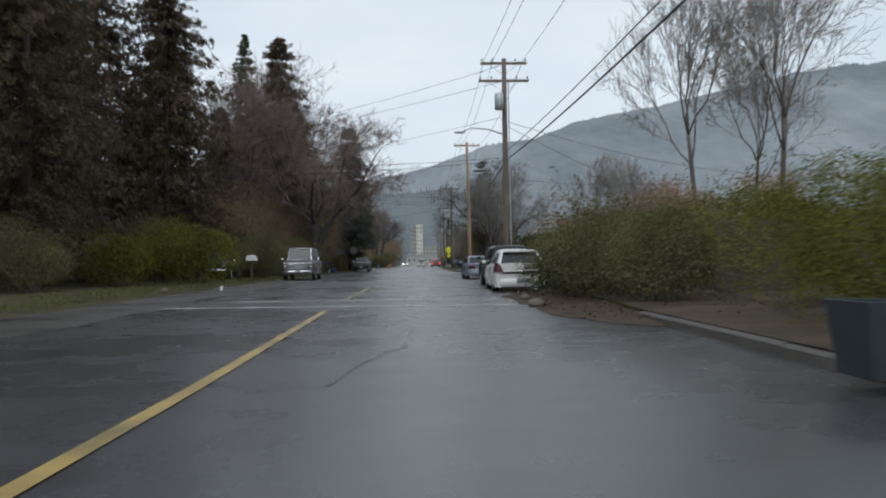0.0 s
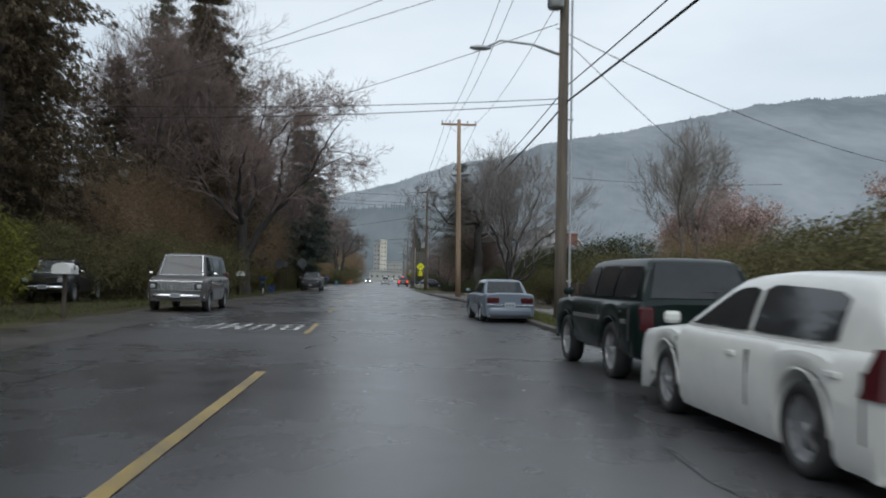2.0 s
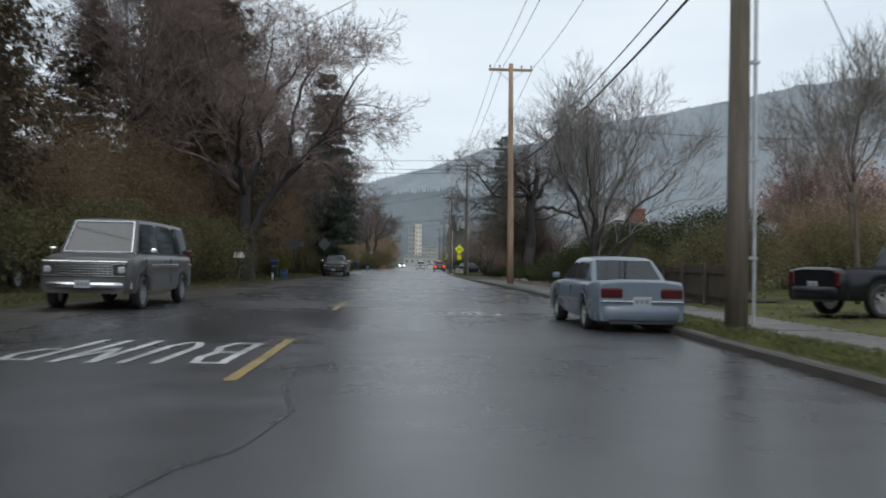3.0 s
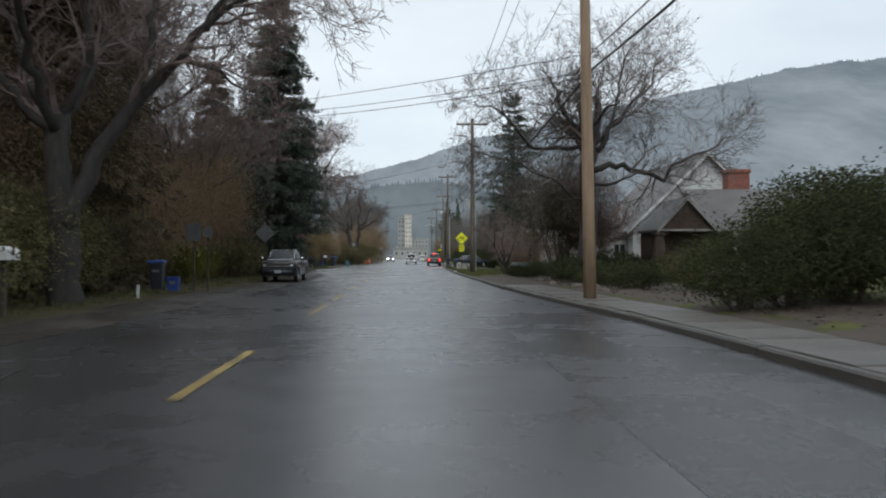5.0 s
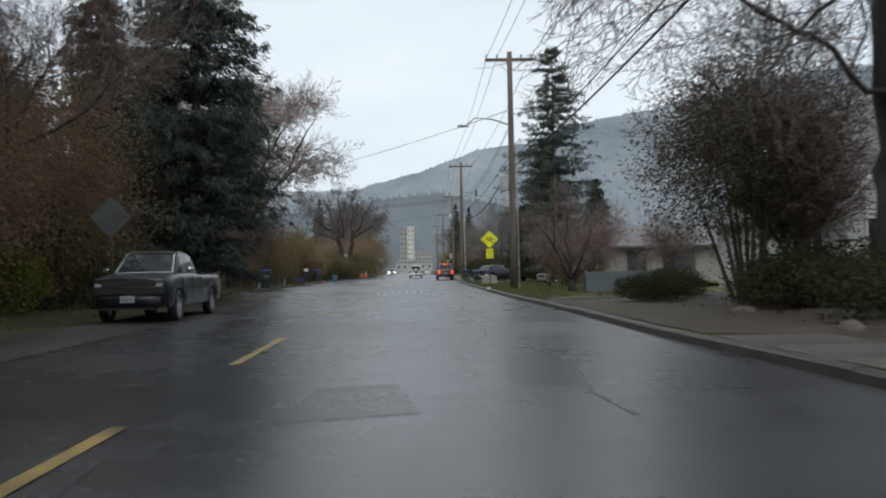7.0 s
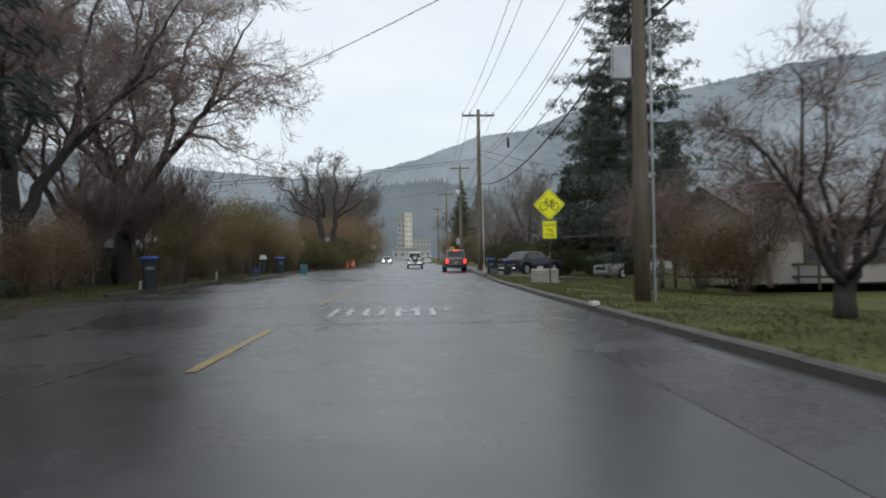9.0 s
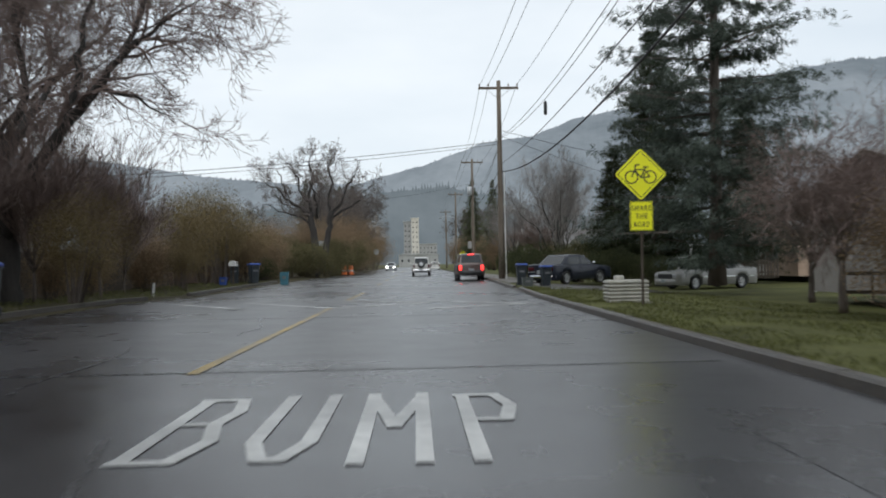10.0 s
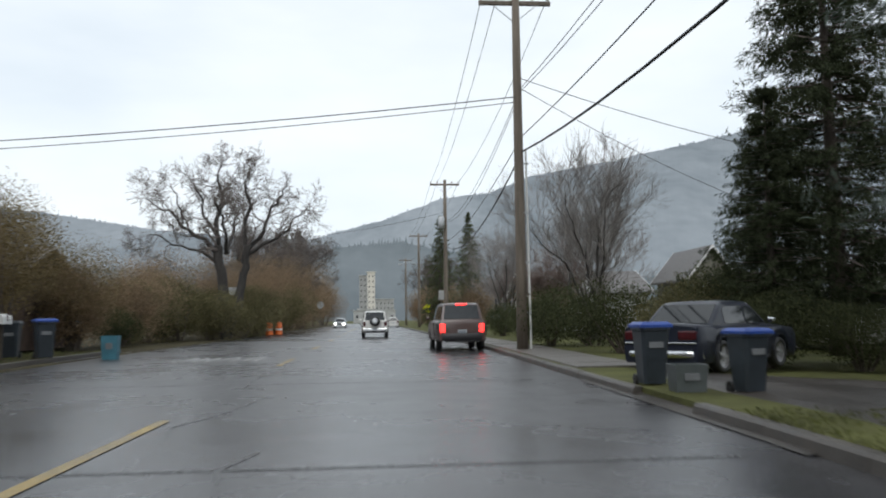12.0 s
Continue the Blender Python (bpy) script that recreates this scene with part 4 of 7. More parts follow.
for p, q in (((-0.235, ZC - 1.205), (0.235, ZC - 1.205)), ((-0.235, ZC - 0.595), (0.235, ZC - 0.595)), ((-0.235, ZC - 1.205), (-0.235, ZC - 0.595)), ((0.235, ZC - 1.205), (0.235, ZC - 0.595))):
    bar(b, p, q, 0.012, -0.0152)
part("border", b, SIGNBLK, plate2)


def sign_back(x, y, h, shape, size, label, turn=0, face=None):
    t = thing("road_sign", pose(x, y, 0.05, 0, 0, turn), label, "traffic sign", "signs beside the street")
    b = Build(); b.tube((0, 0, -0.2), (0, 0, h + size * 0.5), 0.03, n=8); part("post", b, FENCEWOOD, t)
    if shape == "diamond":
        b = plate_poly("panel", [(x_, z_ + h) for x_, z_ in diamond(size, 0.03)], -0.05, -0.035)
    elif shape == "round":
        b = plate_poly("panel", [(size * math.cos(k * math.pi / 10), h + size * math.sin(k * math.pi / 10)) for k in range(20)], -0.05, -0.035)
    else:
        b = Build(); b.box((-size, -0.05, h - size * 1.25), (size, -0.035, h + size * 1.25), 0.005)
    part("panel", b, face or SIGNGREY, t)
    return t


sign_back(-7.5, 102.6, 2.5, "diamond", 0.52, "grey back of a diamond sign on a post")
sign_back(-8.1, 90.5, 2.2, "rect", 0.27, "grey back of a square sign on a post")
sign_back(-7.6, 90.6, 2.2, "rect", 0.15, "grey back of a narrow sign on a post")
sign_back(-9.1, 196.2, 3.15, "rect", 0.2, "pale parking sign on a post", face=PALE)
sign_back(-8.7, 196.3, 3.15, "rect", 0.2, "pale parking sign on a post", face=PALE)
sign_back(-5.9, 240, 2.95, "round", 0.42, "round white sign on a post", face=PALE)
sign_back(7.0, 240, 2.4, "diamond", 0.62, "yellow diamond warning sign", face=SIGNYEL)
sign_back(5.9, 206, 3.0, "rect", 0.3, "pale sign on a post by a pole", face=PALE)


# ---- vehicles ----
def paint(name, c, coat=0.6):
    return mat(name, c, tuple(v * 0.82 for v in c), 0.8, 0.32, None, coat=coat, spec=0.5 if coat > 0.4 else 0.25)


def wheel(parent, x, y, r, w, side, rim_mat, spokes=5):
    wh = new("wheel"); wh.parent = parent; wh.matrix_local = pose(x, y, r)
    b = Build(); b.spin([(-w / 2, r * 0.7), (-w / 2, r * 0.94), (-w * 0.36, r), (w * 0.36, r), (w / 2, r * 0.94), (w / 2, r * 0.7)], 28); part("tyre", b, TYRE, wh, smooth=True)
    b = Build(); f = side * w * 0.42
    b.spin([(f, r * 0.74), (f, r * 0.67), (f - side * 0.05, r * 0.65), (f - side * 0.07, 0.02), (f - side * 0.14, 0.02), (f - side * 0.14, r * 0.74)], 24)
    for k in range(spokes):
        a = 2 * math.pi * k / spokes
        u = (math.cos(a), math.sin(a)); n = (-u[1], u[0]); wd = r * 0.11
        b.add([(f - side * 0.01 * q, u[0] * rr + n[0] * ww, u[1] * rr + n[1] * ww) for rr, ww, q in ((0.03, wd, 0), (0.03, -wd, 0), (r * 0.69, -wd * 0.8, 1), (r * 0.69, wd * 0.8, 1))], [(0, 1, 2, 3)])
    b.tube((f - side * 0.05, 0, 0), (f + side * 0.012, 0, 0), r * 0.17, r * 0.13, 12)
    part("rim", b, rim_mat, wh)


def pane(quad, u0, u1, v0, v1, lift=0.012):
    """A thin panel inside a four-cornered face (bottom left, bottom right, top right, top left)."""
    bl, br, tr, tl = [Vector(p) for p in quad]
    pt = lambda u, v: (bl.lerp(br, u)).lerp(tl.lerp(tr, u), v)
    n = (br - bl).cross(tl - bl).normalized()
    c = [pt(u0, v0), pt(u1, v0), pt(u1, v1), pt(u0, v1)]
    mid = sum(c, Vector()) / 4
    b = Build()
    inner = [p.lerp(mid, 0.03) + n * lift for p in c]
    b.add([tuple(p - n * 0.004) for p in c] + [tuple(p) for p in inner], [(4, 5, 6, 7), (0, 1, 5, 4), (1, 2, 6, 5), (2, 3, 7, 6), (3, 0, 4, 7)])
    return b


def vehicle(name, m, label, category, group, body, length, width, height, belt, hood, deck, wheels, wr, cabin, zb=0.2, tumble=0.13, rim=None, side=2, rear="lamps", front="grille", lit="", bumper=None, rails=False, spare=False, two_tone=None, plate=True, trim=None, pickup=False, spokes=5, round_f=0.12, wagon=False, trim_line=None):
    """A car facing +y with its rear at y = 0. cabin: four y stations (rear base, rear roof, front roof, front base).
    hood, deck: heights of bonnet front and boot; belt: window line."""
    t = thing(name, m, label, category, group)
    hw = width / 2
    rim = rim or RIM
    y0, y1, y2, y3 = cabin
    stations = [0.0, 0.03, 0.08, 0.16, 0.24, length - 0.2, length - 0.04, length * 0.3, length * 0.5, length * 0.7, length - 0.3, length - 0.1, length]
    for wy in wheels:
        for k in range(9):
            stations.append(wy + (wr + 0.07) * math.cos(math.pi * k / 8))
    stations += [y0, y3]
    stations = sorted({round(s, 3) for s in stations if 0 <= s <= length})

    def top(y):
        if y <= y0:
            return deck + (belt - deck) * (y / max(y0, 0.01)) if not pickup else deck
        if y >= y3:
            f = (y - y3) / (length - y3)
            return belt + (hood - belt) * f ** 1.15 if f < 0.97 else hood - 0.03
        return belt
    rings = []
    for y in stations:
        bot = zb
        for wy in wheels:
            d = abs(y - wy)
            if d < wr + 0.07:
                bot = max(bot, wr + math.sqrt(max((wr + 0.07) ** 2 - d * d, 0)))
        e = min(y, length - y)
        inn = 0.0 if e > 0.32 else (1 - e / 0.32) ** 2 * (0.13 if y > length / 2 else 0.08) * width / 1.8
        tp = top(y)
        if e < 0.06:
            tp -= 0.05 * (1 - e / 0.06)
        h = hw - inn
        bot = min(bot, tp - 0.14)
        zs = [bot, bot + (tp - bot) * 0.1, bot + (tp - bot) * 0.3, bot + (tp - bot) * 0.55, bot + (tp - bot) * 0.62, bot + (tp - bot) * 0.78, tp - 0.055, tp - 0.015, tp]
        xs = [h * 0.93, h * 0.975, h * 0.993, h, h * 0.995, h * 0.982, h * 0.955, h * 0.92, h * 0.86]
        ring = [(-x, y, z) for x, z in zip(xs, zs)] + [(-h * 0.45, y, tp + 0.03), (h * 0.45, y, tp + 0.03)] + [(x, y, z) for x, z in zip(reversed(xs), reversed(zs))]
        rings.append(ring)
    b = Build(); b.loft(rings); shell = part("body", b, body, t, smooth=True); shell.data.set_sharp_from_angle(angle=radians(32))
    if trim_line:
        for s in (-1, 1):
            for a_, c_ in ((wheels[0] + wr + 0.12, wheels[1] - wr - 0.12), (0.25, wheels[0] - wr - 0.12)):
                if c_ - a_ > 0.2:
                    b = Build(); b.box((s * hw - 0.012, a_, trim_line - 0.03), (s * hw + 0.012, c_, trim_line + 0.03), 0.006); part("side_moulding", b, trim or CHROME, shell)
    # greenhouse: arched roof line, bowed sides, plan narrowing to both ends
    wb, wt = hw * 0.87, hw * 0.87 - tumble
    arch_r, arch_f = (0.1, 0.07) if wagon else (0.06, 0.05)
    line = [(y0, belt - 0.02), (y1, height - arch_r), (y1 + (y2 - y1) * 0.3, height - 0.035 - arch_r * 0.25), (y1 + (y2 - y1) * 0.65, height - 0.035), (y2, height - arch_f), (y3, belt - 0.02)]

    def rail(y):
        """Height of the roof rail at y, with its corners eased."""
        def raw(q):
            q = min(max(q, y0), y3)
            for (ya, za), (yb, zb_) in zip(line, line[1:]):
                if q <= yb:
                    return za + (zb_ - za) * (q - ya) / max(yb - ya, 0.001)
            return line[-1][1]
        ease = min(0.14, 0.9 * (y1 - y0), 0.9 * (y3 - y2))
        return sum(raw(y + ease * k / 3) for k in (-2, -1, 0, 1, 2)) / 5 if y0 + ease < y < y3 - ease else raw(y)

    def flank(y, z):
        """Half width of the greenhouse at y and z."""
        f = min(max((z - belt) / (height - belt), 0), 1)
        return (wb - (wb - wt) * f ** 1.25) * (1 - 0.05 * abs((y - (y0 + y3) / 2) / ((y3 - y0) / 2)) ** 3)
    ys_ = sorted({round(q, 3) for q in [y0 + (y1 - y0) * k / 5 for k in range(6)] + [y1 + (y2 - y1) * k / 10 for k in range(11)] + [y2 + (y3 - y2) * k / 6 for k in range(7)] + [y1 + 0.06, y2 - 0.06]})
    rings = []
    for q in ys_:
        zt = rail(q); lift = 0.035 if y1 + 0.1 < q < y2 - 0.1 else 0.0
        half = [(flank(q, belt - 0.02 + (zt - belt + 0.02) * v_), belt - 0.02 + (zt - belt + 0.02) * v_) for v_ in (0, 0.3, 0.6, 0.85)]
        xe = flank(q, zt)
        half += [(xe - 0.01, zt - 0.012), (xe - 0.05, zt + 0.3 * lift), (xe * 0.72, zt + 0.75 * lift), (xe * 0.3, zt + lift)]
        rings.append([(-x_, q, z_) for x_, z_ in half] + [(x_, q, z_) for x_, z_ in reversed(half)])
    b = Build(); b.loft(rings); cab = part("cabin", b, two_tone or body, t, smooth=True); cab.data.set_sharp_from_angle(angle=radians(38))
    corner = lambda q, z_, s_: (s_ * flank(q, z_), q, z_)
    quads = {"rear": (corner(y0, belt - 0.02, -1), corner(y0, belt - 0.02, 1), corner(y1, height - arch_r, 1), corner(y1, height - arch_r, -1)),
             "front": (corner(y3, belt - 0.02, 1), corner(y3, belt - 0.02, -1), corner(y2, height - arch_f, -1), corner(y2, height - arch_f, 1))}
    part("rear_window", pane(quads["rear"], 0.05, 0.95, 0.1, 0.93), GLASS, cab)
    wsc = part("windscreen", pane(quads["front"], 0.06, 0.94, 0.08, 0.92), GLASS, cab)
    if trim:
        q = quads["front"]
        b = Build()
        P = lambda u, v: Vector(q[0]).lerp(Vector(q[1]), u).lerp(Vector(q[3]).lerp(Vector(q[2]), u), v) + Vector((0, 0.02, 0.01))
        for a_, c_ in (((0.05, 0.06), (0.95, 0.06)), ((0.95, 0.06), (0.95, 0.93)), ((0.95, 0.93), (0.05, 0.93)), ((0.05, 0.93), (0.05, 0.06))):
            b.tube(P(*a_), P(*c_), 0.018, n=5)
        part("windscreen_trim", b, trim, wsc)
    ya, yb = max(y0 + (0.62 if wagon else 0.2), y1 - 0.04), y3 - 0.16 * (y3 - y2) - 0.05
    spans = {1: [(0.0, 1.0)], 2: [(0.0, 0.47), (0.5, 1.0)], 3: [(0.0, 0.31), (0.335, 0.64), (0.665, 1.0)]}[side]
    for s in (-1, 1):
        for u0, u1 in spans:
            low_, upp = [], []
            for k in range(11):
                q = ya + (yb - ya) * (u0 + (u1 - u0) * k / 10)
                end = 0.035 if k in (0, 10) else 0.0
                z0_, z1_ = belt + 0.035 + end * 0.4, max(rail(q) - 0.085 - end, belt + 0.05)
                low_.append((q, z0_)); upp.append((q, z1_))
            b = Build()
            mid_ = [(p[0], (p[1] + r_[1]) / 2) for p, r_ in zip(low_, upp)]
            base_ = [[(s * (flank(q, zz) + 0.01), q, zz) for q, zz in row_] for row_ in (low_, mid_, upp)]
            n_ = len(low_)
            b.add([p for row_ in base_ for p in row_], [(r_ * n_ + k, r_ * n_ + k + 1, (r_ + 1) * n_ + k + 1, (r_ + 1) * n_ + k) for r_ in range(2) for k in range(n_ - 1)])
            part("side_window", b, GLASS, cab, smooth=True)
    # doors: seams and handles
    for s in (-1, 1):
        for f in ((0.04, 0.5, 0.95) if side >= 2 else (0.3, 0.9)):
            yy = y0 + (y3 - y0) * f
            b = Build(); b.box((s * hw * 0.985 - 0.016, yy - 0.004, zb + 0.2), (s * hw * 0.985 + 0.016, yy + 0.004, belt - 0.1)); part("door_seam", b, BLACKTRIM, shell)
        for f in ((0.12, 0.57) if side >= 2 else (0.4,)):
            yy = y0 + (y3 - y0) * f
            b = Build(); b.box((s * hw * 0.985 - 0.02, yy, belt - 0.17), (s * hw * 0.985 + 0.02, yy + 0.15, belt - 0.13), 0.008); part("door_handle", b, body, shell)
        b = Build(); mx = s * (hw + 0.1)
        b.box((mx - 0.075, y3 - 0.4, belt + 0.03), (mx + 0.075, y3 - 0.32, belt + 0.14), 0.03); part("mirror", b, trim or body, shell)
    for wy in wheels:
        for s in (-1, 1):
            wheel(t, s * (hw - 0.12), wy, wr, 0.21, s, rim, spokes)
    b = Build(); b.box((-hw * 0.9, 0.25, zb + 0.02), (hw * 0.9, length - 0.3, zb + 0.16)); part("underbody", b, BLACKTRIM, t)
    # bumpers: bowed in plan, rounded in section
    bm_ = bumper or body
    for s, yy in ((-1, 0.0), (1, length)):
        w2 = hw * (0.96 if s < 0 else 0.95); tall = 0.15 if bm_ is CHROME else 0.27; z0 = zb + (0.1 if bm_ is CHROME else 0.0); rows = []
        for k in range(13):
            u = -1 + k / 6; bow = 0.1 - 0.05 * u * u - 0.2 * abs(u) ** 7
            prof = ((-0.12, z0), (bow - 0.05, z0), (bow - 0.01, z0 + 0.03), (bow, z0 + tall * 0.55), (bow - 0.012, z0 + tall - 0.03), (bow - 0.05, z0 + tall), (-0.12, z0 + tall))
            rows.append([(u * w2, yy + s * d_, z_) for d_, z_ in prof])
        b = Build(); b.loft(rows); bp_ = part("bumper", b, bm_, t, smooth=True); bp_.data.set_sharp_from_angle(angle=radians(50))
        if bm_ is not CHROME:
            b = Build(); b.box((-hw * 0.7, min(yy, yy + s * 0.1), zb - 0.04), (hw * 0.7, max(yy, yy + s * 0.1), zb + 0.004)); part("valance", b, BLACKTRIM, t)
    # rear lamps
    lamp_m = BRAKE if "brake" in lit else LAMPRED
    lz0, lz1, lw = (deck - 0.36, deck - 0.06, 0.2) if rear == "lamps" else ((deck - 0.46, deck + 0.06, 0.16) if rear == "tall" else (deck - 0.29, deck - 0.12, 0.4))
    for s in (-1, 1):
        b = Build()
        if rear == "corner":
            za, zc = deck - 0.3, deck - 0.01
            lowr = [(hw - 0.3, -0.035), (hw - 0.1, -0.03), (hw - 0.015, 0.08), (hw + 0.008, 0.27), (hw - 0.3, 0.2)]
            topr = [(hw - 0.17, -0.01), (hw - 0.12, -0.005), (hw - 0.05, 0.08), (hw - 0.035, 0.15), (hw - 0.17, 0.16)]
            b.loft([[(s * x, y, za) for x, y in lowr], [(s * x, y, (za + zc) / 2) for x, y in [((p[0] * 0.6 + q[0] * 0.4), (p[1] * 0.6 + q[1] * 0.4)) for p, q in zip(lowr, topr)]], [(s * x, y, zc) for x, y in topr]])
        else:
            xa, xb = sorted((s * (hw - 0.09), s * (hw - 0.09 - lw)))
            b.box((xa, -0.015, lz0), (xb, 0.13, lz1), 0.025)
        part("tail_lamp", b, lamp_m, t)
        if rear == "tall":
            xa, xb = sorted((s * (hw - 0.2), s * (hw - 0.055)))
            b = Build(); b.box((xa, 0.02, lz0 + 0.05), (xb, 0.2, lz1), 0.03); part("tail_lamp", b, lamp_m, t)
    if rear == "wide":
        b = Build(); b.box((-hw * 0.88, -0.03, lz0 - 0.07), (hw * 0.88, 0.05, lz0 - 0.045), 0.008); part("boot_trim", b, CHROME, t)
    if "brake" in lit:
        b = Build(); b.box((-0.2, y1 - 0.03, height - 0.11), (0.2, y1 + 0.03, height - 0.05), 0.01); part("brake_light", b, BRAKE, t)
    if wagon:
        b = Build(); b.box((-wt * 0.92, y1 - 0.16, height - arch_r - 0.035), (wt * 0.92, y1 + 0.12, height - arch_r + 0.015), 0.02); part("spoiler", b, body, t)
        b = Build(); b.box((-hw * 0.62, -0.025, deck - 0.3), (hw * 0.62, 0.02, deck - 0.26), 0.008); part("tailgate_trim", b, CHROME, t)
        b = Build(); b.box((-hw * 0.7, -0.03, zb + 0.42), (hw * 0.7, 0.0, zb + 0.46)); part("tailgate_seam", b, BLACKTRIM, t)
    b = Build(); b.box((-0.02, y0 * 0.5 + y1 * 0.5 - 0.05, belt + 0.1), (0.3, y0 * 0.5 + y1 * 0.5 - 0.03, belt + 0.13)); part("wiper", b, BLACKTRIM, cab)
    for wy in wheels:
        for s in (-1, 1):
            rim_r = wr + 0.075; arch = [(s * (hw + 0.004), wy + rim_r * math.cos(a_), wr + rim_r * math.sin(a_)) for a_ in [math.pi * k / 12 for k in range(13)]]
            b = Build(); b.path(arch, 0.009, 5); part("arch_lip", b, body, shell, smooth=True)
    if plate:
        for yy in ((-0.03 if rear != "corner" else -0.115) if not spare else -0.13, length + 0.115):
            z = ((deck - 0.42) if rear != "corner" else zb + 0.11) if yy < 1 and not spare else zb + 0.12
            b = Build(); b.box((-0.16, yy - 0.008, z), (0.16, yy + 0.008, z + 0.155), 0.004); pl = part("number_plate", b, PLATE, t)
            for k in range(3):
                b = Build(); b.box((-0.12 + k * 0.085, yy - 0.012, z + 0.04), (-0.06 + k * 0.085, yy + 0.012, z + 0.11)); part("plate_mark", b, PLATEBAR, pl)
    # front
    head_m = BEAM if "head" in lit else LAMPWHITE
    slim = front in ("bars", "bar")
    for s in (-1, 1):
        xa, xb = sorted((s * (hw - 0.14), s * (hw - (0.32 if slim else 0.4))))
        hz0, hz1 = (hood - 0.27, hood - 0.13) if front == "bars" else ((hood - 0.21, hood - 0.11) if front == "bar" else (hood - 0.24, hood - 0.07))
        b = Build(); b.box((xa, length - 0.12, hz0), (xb, length + 0.028, hz1), 0.03); part("head_lamp", b, head_m, t)
    gw = 0.86 if slim else 0.55
    b = Build(); b.box((-hw * gw, length - 0.1, hood - (0.36 if slim else 0.26)), (hw * gw, length + 0.012, hood - 0.06), 0.01); gr = part("grille", b, BLACKTRIM, t)
    if front == "bars":
        for k in range(13):
            gx = -hw * 0.58 + k * hw * 1.16 / 12
            b = Build(); b.box((gx - 0.006, length + 0.004, hood - 0.34), (gx + 0.006, length + 0.02, hood - 0.07)); part("grille_upright", b, CHROME, gr)
    for k in range({"grille": 4, "bars": 6, "bar": 1}[front]):
        z = hood - 0.24 + k * 0.045 if front == "grille" else (hood - 0.34 + k * 0.052 if front == "bars" else hood - 0.215)
        gx = hw * (0.54 if front == "grille" else (0.84 if k in (0, 5) else 0.6))
        b = Build(); b.box((-gx, length + 0.005, z), (gx, length + 0.024, z + (0.035 if front == "bar" else 0.014))); part("grille_bar", b, CHROME if trim else BLACKTRIM, gr)
    if front == "bars":
        b = Build(); b.box((-hw * 0.88, length - 0.06, hood - 0.045), (hw * 0.88, length + 0.02, hood - 0.02), 0.008); part("bonnet_trim", b, CHROME, t)
    if rails:
        for s in (-1, 1):
            b = Build(); b.path([(s * wt * 0.86, y1 + 0.1, height + 0.0), (s * wt * 0.86, y1 + 0.18, height + 0.07), (s * wt * 0.86, y2 - 0.3, height + 0.07), (s * wt * 0.86, y2 - 0.2, height + 0.0)], 0.02, 6); part("roof_rail", b, BLACKTRIM, cab)
    if spare:
        b = Build(); r = 0.33
        b.spin([(-0.1, 0.05), (-0.1, r * 0.93), (-0.07, r), (0.07, r), (0.1, r * 0.93), (0.1, 0.05)], 24)
        me = b.mesh("spare_wheel", True); me.transform(pose(0, -0.13, belt - 0.02, 0, 0, 90)); part("spare_wheel", me, TYRE, t)
        b = Build(); b.spin([(-0.13, 0.0), (-0.13, r * 0.55), (-0.1, r * 0.6), (-0.1, 0)], 20); me = b.mesh("spare_cap", True); me.transform(pose(0, -0.13, belt - 0.02, 0, 0, 90)); part("spare_cap", me, GALV, t)
        b = Build(); b.box((-hw * 0.9, -0.1, zb + 0.05), (hw * 0.9, 0.1, zb + 0.24), 0.04); part("step_bumper", b, CHROME, t)
    if pickup:
        b = Build(); b.box((-hw + 0.08, 0.1, deck - 0.45), (hw - 0.08, y0 - 0.15, deck + 0.034)); part("bed", b, BLACKTRIM, t)
    return t


WHITECAR = paint("white_car_paint", (0.72, 0.715, 0.68))
GREENCAR = paint("dark_green_car_paint", (0.005, 0.013, 0.0115), 0.12)
BLUESILVER = paint("blue_silver_car_paint", (0.16, 0.195, 0.24))
VANTAN = paint("taupe_van_paint", (0.09, 0.082, 0.08), 0.35)
DARKCAR = paint("charcoal_car_paint", (0.011, 0.012, 0.015), 0.4)
NAVYCAR = paint("dark_navy_car_paint", (0.018, 0.022, 0.035), 0.25)
REDBROWN = paint("red_brown_car_paint", (0.1, 0.062, 0.054))
PEWTER = paint("pewter_car_paint", (0.27, 0.265, 0.25))
LIGHTSILVER = paint("pale_silver_car_paint", (0.5, 0.52, 0.53))

vehicle("hatchback_car", pose(3.57, 29.6, 0, 0, 0, -0.6), "white five-door hatchback car parked by the kerb", "car", "parked cars", WHITECAR, 4.7, 1.72, 1.39, 0.87, 0.76, 0.92, (0.98, 3.7), 0.32, (0.1, 0.5, 2.45, 3.55), zb=0.15, rear="corner", tumble=0.2, wagon=True)
vehicle("suv", pose(3.88, 35.25, 0, 0, 0, 1.5), "dark green off-road wagon parked by the kerb", "car", "parked cars", GREENCAR, 4.25, 1.76, 1.62, 1.04, 0.98, 1.03, (0.95, 3.3), 0.37, (0.06, 0.22, 2.55, 3.1), zb=0.34, rear="lamps", tumble=0.18, bumper=BLACKTRIM, trim_line=0.78, side=3, spokes=6)
vehicle("sedan", pose(3.8, 50.2, 0, 0, 0, 2.0), "blue-silver older saloon car parked by the kerb", "car", "parked cars", BLUESILVER, 4.2, 1.62, 1.33, 0.86, 0.76, 0.88, (0.88, 3.3), 0.29, (0.72, 1.2, 2.5, 3.15), rear="wide", tumble=0.17, bumper=BLUESILVER, trim_line=0.5)
